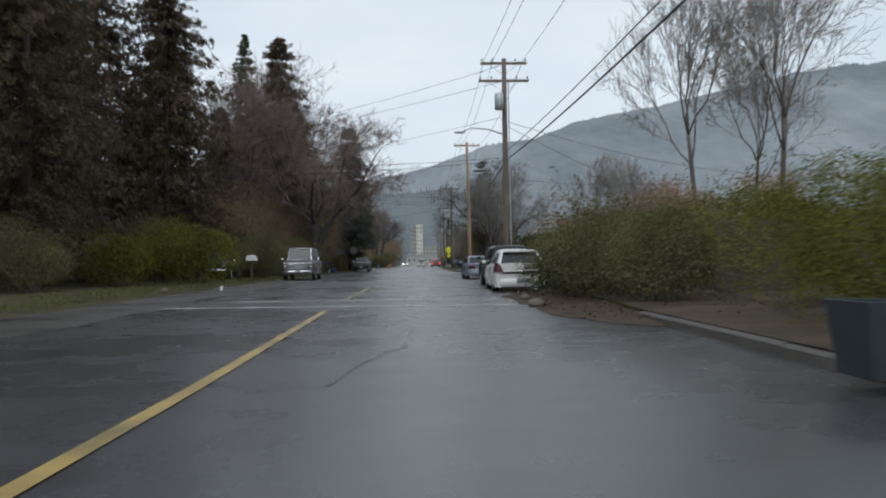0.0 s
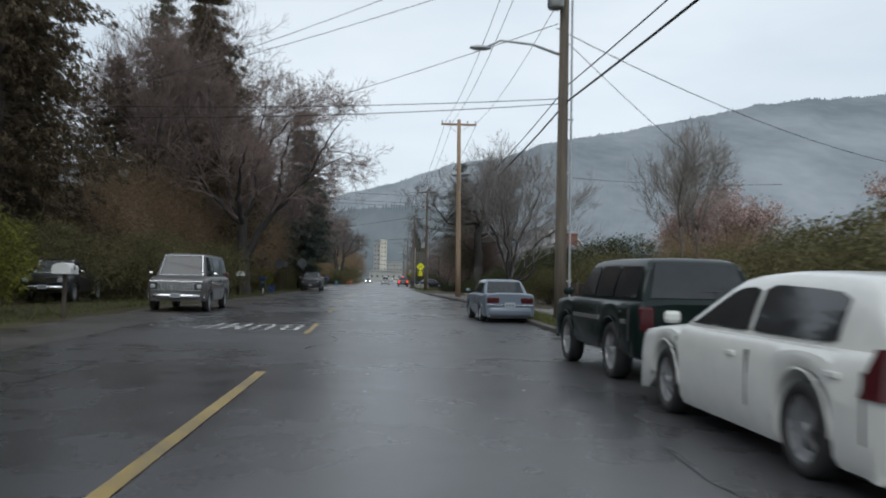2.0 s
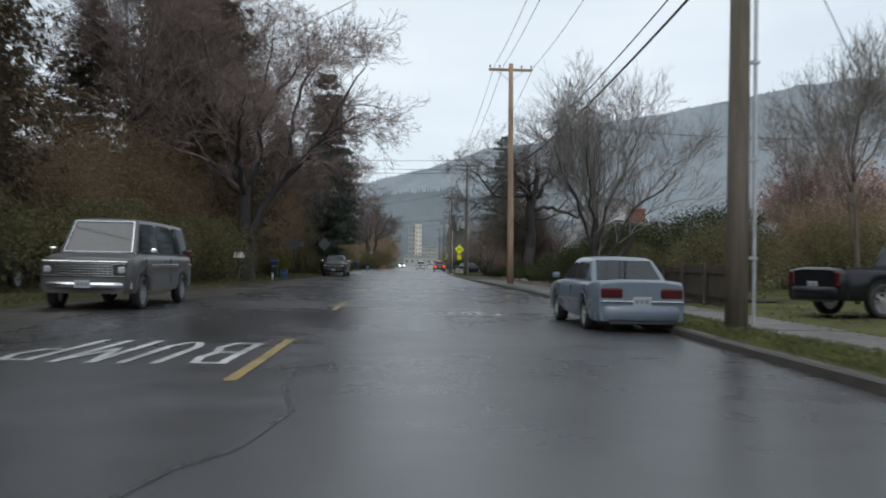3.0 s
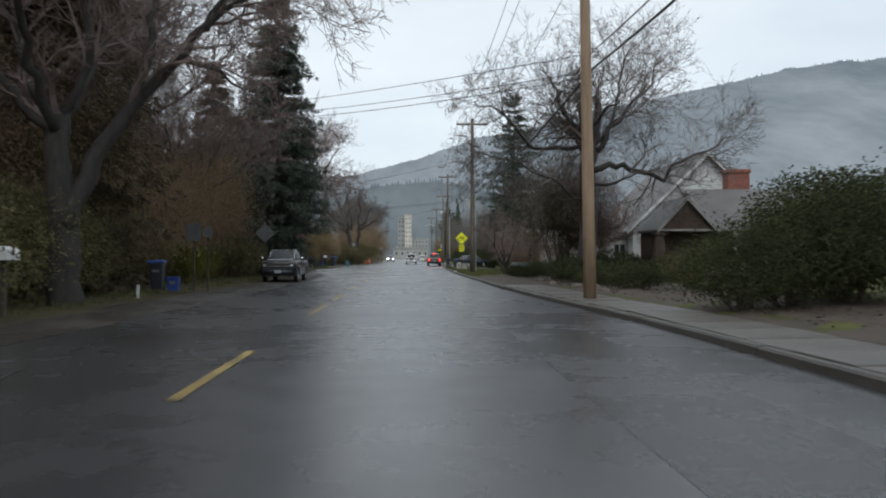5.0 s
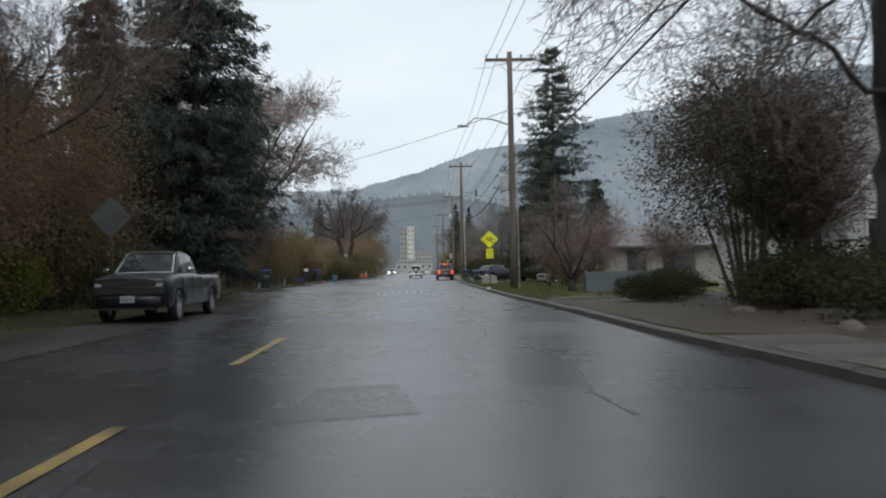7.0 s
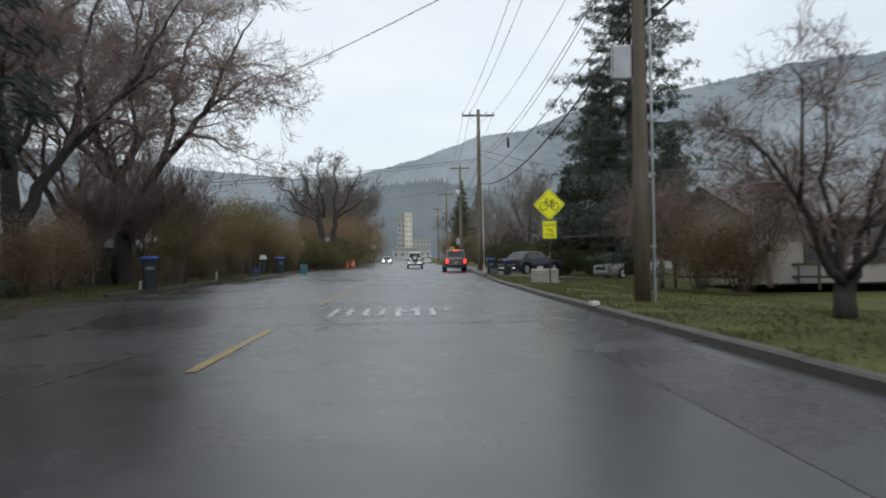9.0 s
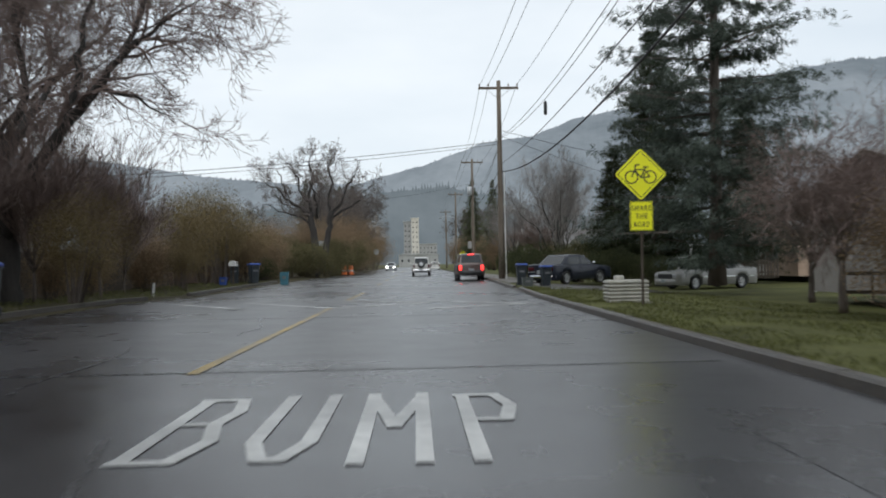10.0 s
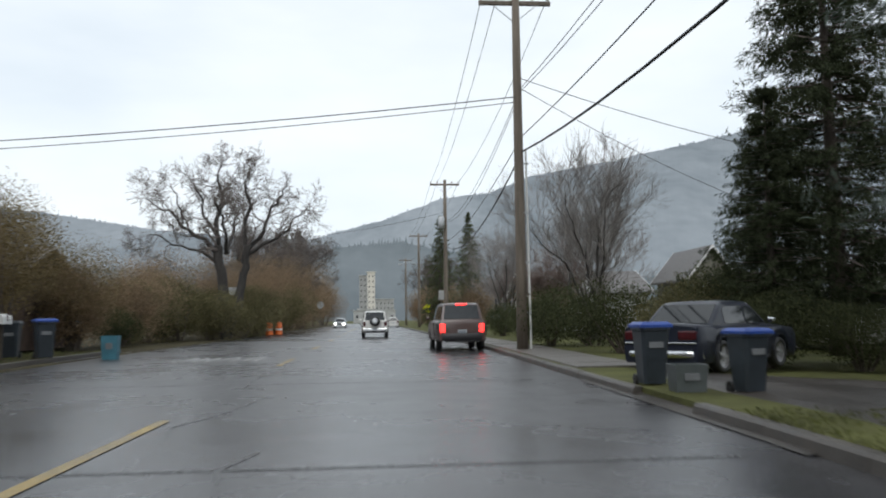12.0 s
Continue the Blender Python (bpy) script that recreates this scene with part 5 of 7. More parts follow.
vehicle("van", pose(-7.1, 58.9, 0, 0, 0, 181.5), "old taupe passenger van with chrome grille", "van", "parked cars", VANTAN, 5.2, 1.98, 2.02, 1.2, 1.06, 1.3, (1.05, 4.35), 0.36, (0.03, 0.1, 3.95, 4.45), zb=0.36, rear="tall", tumble=0.16, bumper=CHROME, trim=CHROME, front="bars", side=3, two_tone=VANTAN, trim_line=0.95)
vehicle("pickup_truck", pose(-6.6, 106.4, 0, 0, 0, 180), "charcoal pickup truck parked on the shoulder", "truck", "parked cars", DARKCAR, 5.3, 1.84, 1.72, 1.14, 1.03, 1.1, (1.15, 4.4), 0.37, (2.3, 2.52, 3.55, 4.25), zb=0.36, rear="tall", bumper=DARKCAR, trim=CHROME, front="bar", pickup=True, tumble=0.2)
vehicle("jeep", pose(0.45, 192.6, 0), "white small off-roader with a spare wheel", "car", "cars ahead", WHITECAR, 3.9, 1.72, 1.72, 1.08, 0.95, 1.1, (0.8, 3.1), 0.34, (0.04, 0.16, 2.2, 2.7), zb=0.36, rear="lamps", bumper=BLACKTRIM, spare=True)
vehicle("suv", pose(3.42, 168.6, 0, 0, 0, 0.5), "red-brown off-roader with lit brake lights", "car", "cars ahead", REDBROWN, 4.5, 1.76, 1.72, 1.08, 0.98, 1.02, (0.95, 3.5), 0.36, (0.05, 0.25, 2.7, 3.25), zb=0.36, rear="lamps", lit="brake", bumper=BLACKTRIM, side=3)
vehicle("wagon_car", pose(3.3, 262, 0), "small white car driving ahead", "car", "cars ahead", WHITECAR, 4.3, 1.72, 1.5, 0.95, 0.85, 1.0, (0.9, 3.4), 0.31, (0.08, 0.3, 2.5, 3.2), rear="tall")
vehicle("sedan", pose(-4.3, 262, 0, 0, 0, 180), "white car with lit headlights", "car", "cars ahead", LIGHTSILVER, 4.5, 1.76, 1.45, 0.9, 0.8, 0.92, (0.9, 3.5), 0.31, (0.6, 1.2, 2.6, 3.3), lit="head")
vehicle("sedan", pose(5.7, 154.9, lawn_z(7.1, 156.6) + 0.03, 0, 0, -50), "dark navy saloon car parked on a drive", "car", "parked cars", NAVYCAR, 4.4, 1.72, 1.4, 0.9, 0.8, 0.93, (0.9, 3.4), 0.31, (0.65, 1.2, 2.4, 3.1), rear="wide", trim=CHROME, bumper=CHROME)
vehicle("sedan", pose(15.3, 155.0, -0.24, 0, 0, 112), "pewter saloon car parked on the grass", "car", "parked cars", PEWTER, 4.6, 1.76, 1.38, 0.88, 0.76, 0.95, (0.95, 3.6), 0.3, (0.6, 1.25, 2.6, 3.4), rear="wide", trim_line=0.55)
vehicle("van", pose(16.9, 165.0, -0.22, 0, 0, 4), "white van parked behind a dark picket fence", "van", "parked cars", WHITECAR, 4.9, 1.9, 2.25, 1.45, 1.2, 1.45, (1.0, 3.8), 0.35, (0.03, 0.08, 3.4, 4.0), zb=0.36, rear="tall", tumble=0.12)
vehicle("pickup_truck", pose(8.3, 53.4, 0.17, 0, 0, -78), "black old pickup truck parked in a garden", "truck", "parked cars", DARKCAR, 4.8, 1.8, 1.65, 1.05, 0.95, 1.0, (1.0, 3.8), 0.36, (2.1, 2.3, 3.3, 3.8), zb=0.36, pickup=True)
vehicle("pickup_truck", pose(-13.2, 63.0, 0.1, 0, 0, 182), "dark old pickup truck behind bushes", "truck", "parked cars", DARKCAR, 4.9, 1.85, 1.7, 1.1, 1.0, 1.05, (1.0, 4.0), 0.36, (2.1, 2.3, 3.4, 3.9), zb=0.38, bumper=CHROME, trim=CHROME, pickup=True)

# ---- trees ----
big = conifer("cedar_tree", 26, 6.8, 11, NEEDLEBROWN, bare=0.05, droop=0.45, whorls=66, per=12, clumps=20, size=0.3, reps=7, label="tall dark cedar with drooping brown-green boughs", taper=0.62)
put(big, [(-18.5, 66, 0, 0, 1.0), (-23, 55, 0, 80, 1.0), (-22, 77, 0, 140, 0.9), (-18.5, 83, 0, 200, 0.62), (-31, 66, 0, 30, 1.1), (-31, 95, 0, 260, 0.8), (-27, 42, 0, 310, 1.0), (-19.5, 46, 0, 170, 0.9), (-36, 90, 0, 10, 1.1), (-27, 28, 0, 60, 1.0), (-20, 36, 0, 90, 0.8), (-22.5, 63, 0, 290, 0.95), (-33, 52, 0, 200, 1.0)])
fir = conifer("fir_tree", 27, 5.6, 23, NEEDLE, bare=0.06, droop=0.35, whorls=62, per=11, clumps=19, size=0.3, reps=6, label="tall dark fir tree", taper=0.75)
put(fir, [(-19.0, 97, 0, 0, 1.0), (-21, 108, 0, 120, 0.9), (-19, 118, 0, 220, 0.62), (-24, 122, 0, 40, 0.8), (8.4, 238, 0, 60, 0.5), (9.5, 218, 0, 10, 0.42), (-30, 130, 0, 10, 0.9), (-16, 330, 0, 50, 0.8), (-22, 360, 0, 20, 0.9), (14, 350, 0, 100, 0.6), (18, 390, 0, 10, 0.7), (-24, 300, 0, 200, 0.75)])
col = conifer("fir_tree", 24.5, 5.6, 27, NEEDLEBROWN, bare=0.04, droop=0.4, whorls=70, per=14, clumps=25, size=0.34, reps=6, slim=0.19, label="tall broad dark evergreen in a thicket", taper=0.55)
put(col, [(-14.0, 90, 0, 0, 1.0), (-14.0, 119.5, 0, 100, 0.62), (-12.5, 121, 0, 210, 0.48), (-16.2, 117, 0, 310, 0.38), (-17.5, 98, 0, 70, 0.55)])
spr = conifer("spruce_tree", 19.3, 4.1, 37, NEEDLEBLUE, bare=0.08, vary=(0.6, 1.02), droop=0.3, whorls=36, per=14, clumps=32, size=0.32, reps=7, slim=0.17, label="dense blue-green spruce tree by the road", taper=0.38)
put(spr, [(-9.0, 116.6, 0, 0, 1.0)])
spr2 = conifer("spruce_tree", 18.6, 5.4, 51, NEEDLEBLUE, bare=0.05, droop=0.2, whorls=36, per=10, clumps=50, size=0.19, reps=10, slim=0.17, label="broad dark spruce tree beside the lawn", taper=0.62)
put(spr2, [(11.2, 147.3, 0.1, 0, 1.0)])
cyp = conifer("cypress_tree", 13.6, 4.3, 61, NEEDLEDARK, bare=0.1, droop=0.35, whorls=54, per=13, clumps=24, size=0.13, reps=12, slim=0.22, vary=(0.6, 1.06), label="dense dark evergreen cypress tree by a drive", taper=0.62, trunk_r=0.3)
put(cyp, [(12.9, 161, 0.0, 40, 1.0), (10.4, 159.8, -0.05, 130, 0.52), (17.6, 160.5, 0.0, 250, 0.7)])

tall = bare_tree("bare_tree", 21, 0.8, 3, trunk_r=0.3, levels=5, upright=0.35, fork=0.3, twist=0.9, width=16.5, most=7000, twig=0.011, stout=0.06, bark=OAKBARK, label="tall leafless deciduous tree")
put(tall, [(-16.5, 82, 0, 130, 1.0), (-20, 92, 0, 100, 1.15), (-14.5, 101, 0, 200, 0.9), (-12.5, 125, 0, 150, 0.55), (-17, 105, 0, 70, 0.95), (-12.8, 107, 0, 70, 0.55), (-12.4, 99, 0, 160, 0.58), (-15, 113, 0, 220, 0.5), (-19.5, 110, 0, 30, 0.6)])
thin = bare_tree("bare_tree", 13, 0.8, 8, material=TWIGGREY, trunk_r=0.13, levels=4, upright=0.5, fork=0.42, twist=0.9, width=6.0, most=2600, twig=0.008, label="slender leafless tree behind the hedge")
put(thin, [(11.2, 35, 0.1, 0, 1.0), (13.0, 33, 0.1, 110, 1.05), (15.8, 41, 0.1, 220, 0.95), (12.8, 60, 0.1, 20, 0.65), (15.5, 66, 0.1, 70, 0.7), (20, 80, 0.1, 170, 0.8)])
vase = bare_tree("bare_tree", 8, 0.7, 17, material=TWIGGREY, levels=5, upright=0.9, twist=0.8, most=9000, twig=0.005, bark=OAKBARK, kid=2.3, shoots=4.0, label="leafless tree with upswept limbs and a broken stub", limbs=[
    (((0, 0, -0.1), (0, 0, 0.7), (0, 0, 1.4)), 0.27, 0.22, 0.96), (((-0.1, 0, 1.2), (-0.32, 0, 2.6), (-0.85, -0.1, 3.9), (-1.4, -0.2, 4.9), (-1.7, -0.2, 5.9)), 0.093, 0.012, 0.25), (((0, 0, 1.2), (0, 0.1, 2.6), (-0.2, 0.2, 4.3), (-0.3, 0.3, 6.0), (-0.2, 0.3, 6.9)), 0.0992, 0.012, 0.25),
    (((0.1, 0, 0.8), (0.45, 0, 1.6), (1.1, -0.1, 2.8), (1.5, -0.2, 3.5), (2.4, -0.3, 4.0), (2.9, -0.3, 4.9)), 0.0806, 0.012, 0.3), (((0.3, 0, 1.3), (1.0, 0, 1.7), (1.2, 0, 2.1), (1.2, 0, 2.9)), 0.1, 0.08, 0.97), (((0.05, 0, 1.8), (0.3, 0, 3.0), (1.0, 0.1, 4.6), (1.4, 0.2, 5.6), (1.5, 0.2, 6.4)), 0.0744, 0.012, 0.25),
    (((0, 0.1, 1.3), (0.2, 0.8, 2.8), (0.4, 1.4, 4.4), (0.5, 1.7, 5.8)), 0.0744, 0.012, 0.25), (((-0.1, -0.1, 1.3), (-0.3, -0.8, 2.8), (-0.6, -1.3, 4.2), (-0.7, -1.6, 5.4)), 0.0744, 0.012, 0.25)])
put(vase, [(5.7, 62.8, 0.1, 0, 0.88), (9.8, 174.5, 0.1, 200, 1.0), (12.5, 186, 0.1, 20, 0.9), (9.5, 196, 0.1, 130, 0.85)])
oak = bare_tree("broken_oak", 12, 0.85, 29, levels=5, upright=0.3, twist=1.5, droop=0.05, most=15000, twig=0.0065, material=TWIGDARK, bark=OAKBARK, kid=2.7, shoots=3.2, label="large gnarled leafless oak with broken limbs", limbs=[
    (((0, 0, -0.2), (-0.1, 0, 1.5), (-0.1, 0.1, 3.6), (-0.05, 0, 6.2)), 0.44, 0.34, 0.96),
    (((-0.15, 0, 5.7), (-0.32, 0, 6.7), (-0.4, -0.1, 7.8)), 0.24, 0.17, 0.9), (((0.1, 0, 5.7), (0.28, 0, 7.0), (0.4, 0.1, 8.5)), 0.26, 0.15, 0.9),
    (((0.3, 0, 6.0), (0.75, 0, 6.9), (1.8, 0.3, 8.1), (2.6, 0.4, 8.9), (3.2, 0.3, 10.3)), 0.144, 0.02, 0.3), (((0.5, 0.1, 6.4), (1.4, 0.8, 8.2), (1.7, 1.2, 9.9), (2.2, 1.0, 11.0)), 0.101, 0.02, 0.3),
    (((-0.2, 0, 6.2), (-0.6, -0.2, 7.0), (-1.3, -0.4, 7.9), (-1.7, -0.6, 8.8), (-2.4, -0.6, 9.6)), 0.137, 0.02, 0.3), (((-0.3, 0.2, 6.0), (-1.0, 1.2, 7.4), (-1.5, 2.2, 8.8)), 0.108, 0.02, 0.3),
    (((0.1, 0, 5.1), (1.2, 0, 5.4), (2.0, -0.1, 5.1), (3.2, -0.3, 4.7), (3.9, -0.3, 5.5), (5.5, -0.2, 6.0), (6.6, 0, 6.8)), 0.173, 0.02, 0.35), (((0, 0, 4.3), (0.9, 0.2, 4.6), (1.8, 0.6, 4.8), (3.0, 1.2, 5.6)), 0.0936, 0.02, 0.4),
    (((-0.1, 0, 3.6), (-1.2, -0.3, 4.2), (-2.3, -0.6, 4.8), (-3.6, -0.8, 5.4), (-5.5, -1.0, 5.8)), 0.0648, 0.02, 0.25), (((-0.2, 0, 6.0), (-1.6, -0.4, 6.0), (-2.9, -0.8, 6.2), (-4.1, -1.0, 7.5), (-5.4, -1.2, 8.0)), 0.122, 0.02, 0.3),
    (((0, 0.1, 5.6), (0.3, 1.6, 6.3), (0.2, 3.4, 7.2), (0.6, 5.0, 7.6)), 0.122, 0.02, 0.3), (((0, -0.1, 5.8), (-0.4, -1.6, 6.6), (-0.2, -3.2, 7.2), (0.3, -4.6, 7.4)), 0.115, 0.02, 0.35)])
put(oak, [(8.0, 95.1, 0.15, 0, 0.97)])
roundoak = bare_tree("bare_tree", 12.5, 1.0, 41, levels=5, upright=0.3, twist=1.5, most=9000, twig=0.012, material=TWIGDARK, bark=OAKBARK, kid=2.0, shoots=2.6, label="round-crowned gnarled leafless oak by the road", limbs=[
    (((0, 0, -0.2), (-0.1, 0, 2.0), (-0.2, 0, 4.2), (-0.5, 0, 6.6)), 0.46, 0.3, 0.96), (((0.2, 0, 0.4), (0.9, 0.2, 2.6), (1.3, 0.3, 4.8), (1.6, 0.3, 6.6)), 0.36, 0.26, 0.96),
    (((-0.4, 0, 5.8), (-1.4, 0.1, 7.0), (-2.6, 0.2, 7.6), (-3.6, 0.2, 8.9), (-4.5, 0, 9.2), (-5.6, 0, 10.0)), 0.19, 0.03, 0.3), (((-0.3, 0, 5.0), (-1.6, -0.3, 6.2), (-3.0, -0.4, 6.5), (-4.4, -0.4, 7.3), (-5.2, -0.4, 7.2)), 0.13, 0.02, 0.4),
    (((-0.5, 0, 6.4), (-0.6, 0, 8.4), (-0.2, 0.1, 10.0), (-0.6, 0.2, 11.4), (-0.3, 0.2, 12.5)), 0.2, 0.03, 0.3), (((-0.6, 0, 7.4), (-1.6, 0.6, 8.8), (-1.9, 0.9, 10.2), (-2.8, 1.0, 11.6)), 0.15, 0.03, 0.3), (((-3.0, 0.2, 8.1), (-3.2, 0.1, 9.6), (-3.9, 0, 11.0)), 0.1, 0.02, 0.3),
    (((1.5, 0.3, 6.2), (1.2, 0.2, 8.0), (1.7, 0.2, 9.6), (1.3, 0.2, 11.0), (1.7, 0.1, 12.0)), 0.18, 0.03, 0.3), (((1.6, 0.3, 6.4), (2.6, 0.2, 7.6), (3.2, 0, 9.2), (3.9, 0, 10.2), (4.4, 0, 11.2)), 0.18, 0.03, 0.3), (((1.6, 0.3, 6.0), (3.0, 0, 6.8), (4.2, -0.2, 7.6), (4.9, -0.2, 8.6), (5.8, -0.3, 9.0)), 0.15, 0.03, 0.3),
    (((0, 0.2, 6.0), (0.2, 1.8, 7.4), (0.1, 3.4, 8.8), (0.4, 4.6, 9.8)), 0.15, 0.03, 0.3), (((0.2, -0.2, 6.0), (0.3, -1.8, 7.4), (0, -3.2, 9.0), (0.3, -4.4, 9.8)), 0.15, 0.03, 0.3)])
put(roundoak, [(-9.5, 196, 0, 0, 0.95), (-12, 222, 0, 90, 0.8), (-11, 238, 0, 200, 0.85), (-13, 250, 0, 60, 1.0), (-13, 275, 0, 160, 1.2), (-14, 305, 0, 260, 1.4), (12, 268, 0, 60, 0.8), (12.5, 300, 0, 160, 1.0)])
wide = bare_tree("bare_tree", 16, 0.9, 57, levels=5, upright=0.35, twist=1.1, droop=0.12, most=21000, twig=0.0095, bark=OAKBARK, kid=2.7, shoots=2.4, label="wide spreading leafless shade tree", limbs=[
    (((0, 0, -0.2), (0, 0, 1.2), (-0.05, 0, 2.6), (-0.15, 0, 4.4), (-0.2, 0, 5.4)), 0.52, 0.26, 0.96),
    (((-0.2, 0, 5.2), (-0.9, 0.1, 6.2), (-1.2, 0.2, 7.5), (-1.7, 0.2, 9.4), (-2.4, 0, 12.4), (-2.8, 0, 14.4)), 0.17, 0.02, 0.3), (((-0.2, 0, 5.2), (0.3, 0, 5.9), (0.7, -0.1, 7.2), (0.5, -0.3, 9.3), (1.0, -0.4, 12), (1.4, -0.5, 14.8)), 0.17, 0.02, 0.3),
    (((0.05, 0, 2.2), (0.5, 0, 3.3), (1.1, 0, 4.6), (2.0, -0.1, 5.8), (3.2, -0.3, 7.0), (4.2, -0.5, 8.2), (5.3, -0.5, 9.0), (6.6, -0.6, 9.8)), 0.306, 0.02, 0.35), (((1.9, -0.1, 5.7), (2.3, 0.2, 7.5), (2.5, 0.5, 9.6), (3.2, 0.7, 11.8), (4.2, 0.8, 13.4)), 0.153, 0.02, 0.3), (((3.3, -0.3, 7.0), (4.1, 0.4, 6.9), (5.0, 0.8, 6.4)), 0.085, 0.02, 0.2),
    (((-0.1, 0, 4.6), (-1.4, 0.2, 6.0), (-3.2, 0.5, 7.8), (-5.0, 0.7, 9.6), (-6.8, 0.7, 10.6)), 0.204, 0.02, 0.35), (((-2.6, 0.4, 7.2), (-3.4, 0.2, 9.2), (-4.0, 0, 11.6), (-4.4, 0, 13.0)), 0.111, 0.02, 0.2), (((3.9, -0.4, 7.8), (4.9, -0.8, 9.8), (5.8, -1.0, 11.4), (6.4, -1.0, 12.2)), 0.102, 0.02, 0.2),
    (((-0.1, 0.1, 5.0), (0.2, 1.8, 6.8), (0.3, 3.8, 8.6), (0.2, 5.8, 9.8)), 0.187, 0.02, 0.3), (((-0.2, -0.1, 4.9), (-0.4, -1.7, 6.6), (-0.2, -3.8, 8.4), (0.1, -5.8, 9.4)), 0.187, 0.02, 0.3), (((0.6, -0.3, 8.6), (1.9, -2.2, 10.6), (3.0, -3.6, 12.0)), 0.085, 0.02, 0.2), (((-1.5, 0.2, 8.8), (-2.2, 2.4, 10.8), (-2.6, 3.8, 12.6)), 0.085, 0.02, 0.2)])
put(wide, [(-13.5, 144.3, 0, 0, 1.0), (-13.0, 132.6, 0, 25, 0.86), (-9.4, 81.8, 0, 8, 0.97), (-19, 152, 0, 250, 0.9)])
multi = bare_tree("bare_shrub_tree", 7.2, 0.5, 66, trunk_r=0.07, levels=4, upright=0.9, fork=0.1, first=9, width=4.6, most=7500, twig=0.008, reach=2.6, label="upright leafless multi-stemmed shrub")
put(multi, [(-12.0, 148.5, 0, 0, 0.95), (-12.6, 144.3, 0, 70, 0.95), (-13.6, 141, 0, 250, 0.85), (-15.5, 151, 0, 90, 0.9), (-13.2, 154.5, 0, 190, 0.8), (-15, 158, 0, 20, 0.9), (9.4, 181, 0.1, 60, 0.7), (9.2, 101.8, 0.15, 30, 0.6), (10.6, 104.8, 0.15, 150, 0.68), (12, 210, 0.1, 60, 0.9)])
small = bare_tree("fruit_tree", 5, 0.95, 74, levels=5, upright=0.35, twist=1.4, droop=0.1, most=9000, twig=0.0042, bark=OAKBARK, kid=1.15, shoots=4.2, label="small leafless fruit tree on the lawn", limbs=[
    (((0, 0, -0.1), (0, 0, 0.25), (0.04, 0, 0.6)), 0.2, 0.16, 0.96),
    (((0.05, 0, 0.5), (0.23, 0.05, 0.75), (0.37, 0.1, 1.3), (0.55, 0.1, 1.8), (0.75, 0.2, 2.6), (0.9, 0.3, 3.5)), 0.096, 0.01, 0.3), (((0, 0, 0.5), (-0.23, 0, 0.75), (-0.46, -0.05, 1.16), (-0.78, -0.1, 1.76), (-1.14, -0.1, 2.5), (-1.5, -0.1, 2.8), (-2.1, 0, 3.0)), 0.096, 0.01, 0.3),
    (((0, 0, 0.5), (0, 0.1, 0.8), (-0.1, 0.2, 1.4), (-0.2, 0.3, 2.2), (-0.1, 0.3, 3.1), (-0.3, 0.2, 4.0)), 0.08, 0.01, 0.3), (((0.05, 0, 0.55), (0.1, -0.3, 0.9), (0.3, -0.8, 1.6), (0.5, -1.3, 2.4), (0.9, -1.7, 3.0)), 0.08, 0.01, 0.3), (((0, 0.05, 0.55), (-0.1, 0.4, 1.0), (-0.4, 0.9, 1.8), (-0.5, 1.5, 2.7), (-0.9, 1.9, 3.2)), 0.08, 0.01, 0.3),
    (((0.4, 0.1, 1.4), (0.9, 0, 1.9), (1.5, -0.1, 2.5), (2.0, -0.1, 2.7)), 0.048, 0.01, 0.2), (((-0.8, -0.1, 1.8), (-0.9, -0.3, 2.5), (-0.8, -0.4, 3.4), (-1.0, -0.4, 4.0)), 0.048, 0.01, 0.2)])
put(small, [(6.95, 118.35, 0.12, 0, 1.0)])
dense = bare_tree("twiggy_tree", 5.9, 0.95, 88, material=TWIG, trunk_r=0.13, levels=5, upright=0.2, fork=0.06, twist=1.0, first=6, width=5.0, most=6500, twig=0.006, droop=0.3, reach=2.2, label="dense twiggy leafless tree above shrubs")
put(dense, [(8.2, 101.2, 0.2, 0, 1.2), (8.3, 132.6, 0.0, 60, 0.72), (10.4, 129.0, 0.1, 60, 0.75), (11.2, 117.8, 0.1, 200, 0.6), (8.6, 134.5, 0.1, 300, 0.6)])
blos = bare_tree("blossom_tree", 9.0, 0.9, 95, trunk_r=0.2, levels=4, upright=0.2, fork=0.3, first=5, width=8, most=2500, twig=0.007, label="pale pink blossoming tree")
rng = np.random.default_rng(7)
tw = [o for o in blos.children if o.name.startswith("branchwork")][0]
pts = np.array([v.co[:] for v in tw.data.vertices])[::3]
pts = pts[rng.integers(0, len(pts), 8000)] + rng.normal(0, 0.14, (8000, 3))
v, f = cards(pts, rng.normal(0, 1, pts.shape), rng.normal(0, 1, pts.shape), 0.16, 0.13, rng)
part("blossom", np_mesh("blossom", v, f, BLOSSOM), BLOSSOM, blos)["kind"] = "stuff"
put(blos, [(26, 88, 0.15, 0, 1.0), (22, 82, 0.15, 120, 0.85), (30, 94, 0.15, 200, 0.9), (26, 64, 0.15, 60, 0.8)])

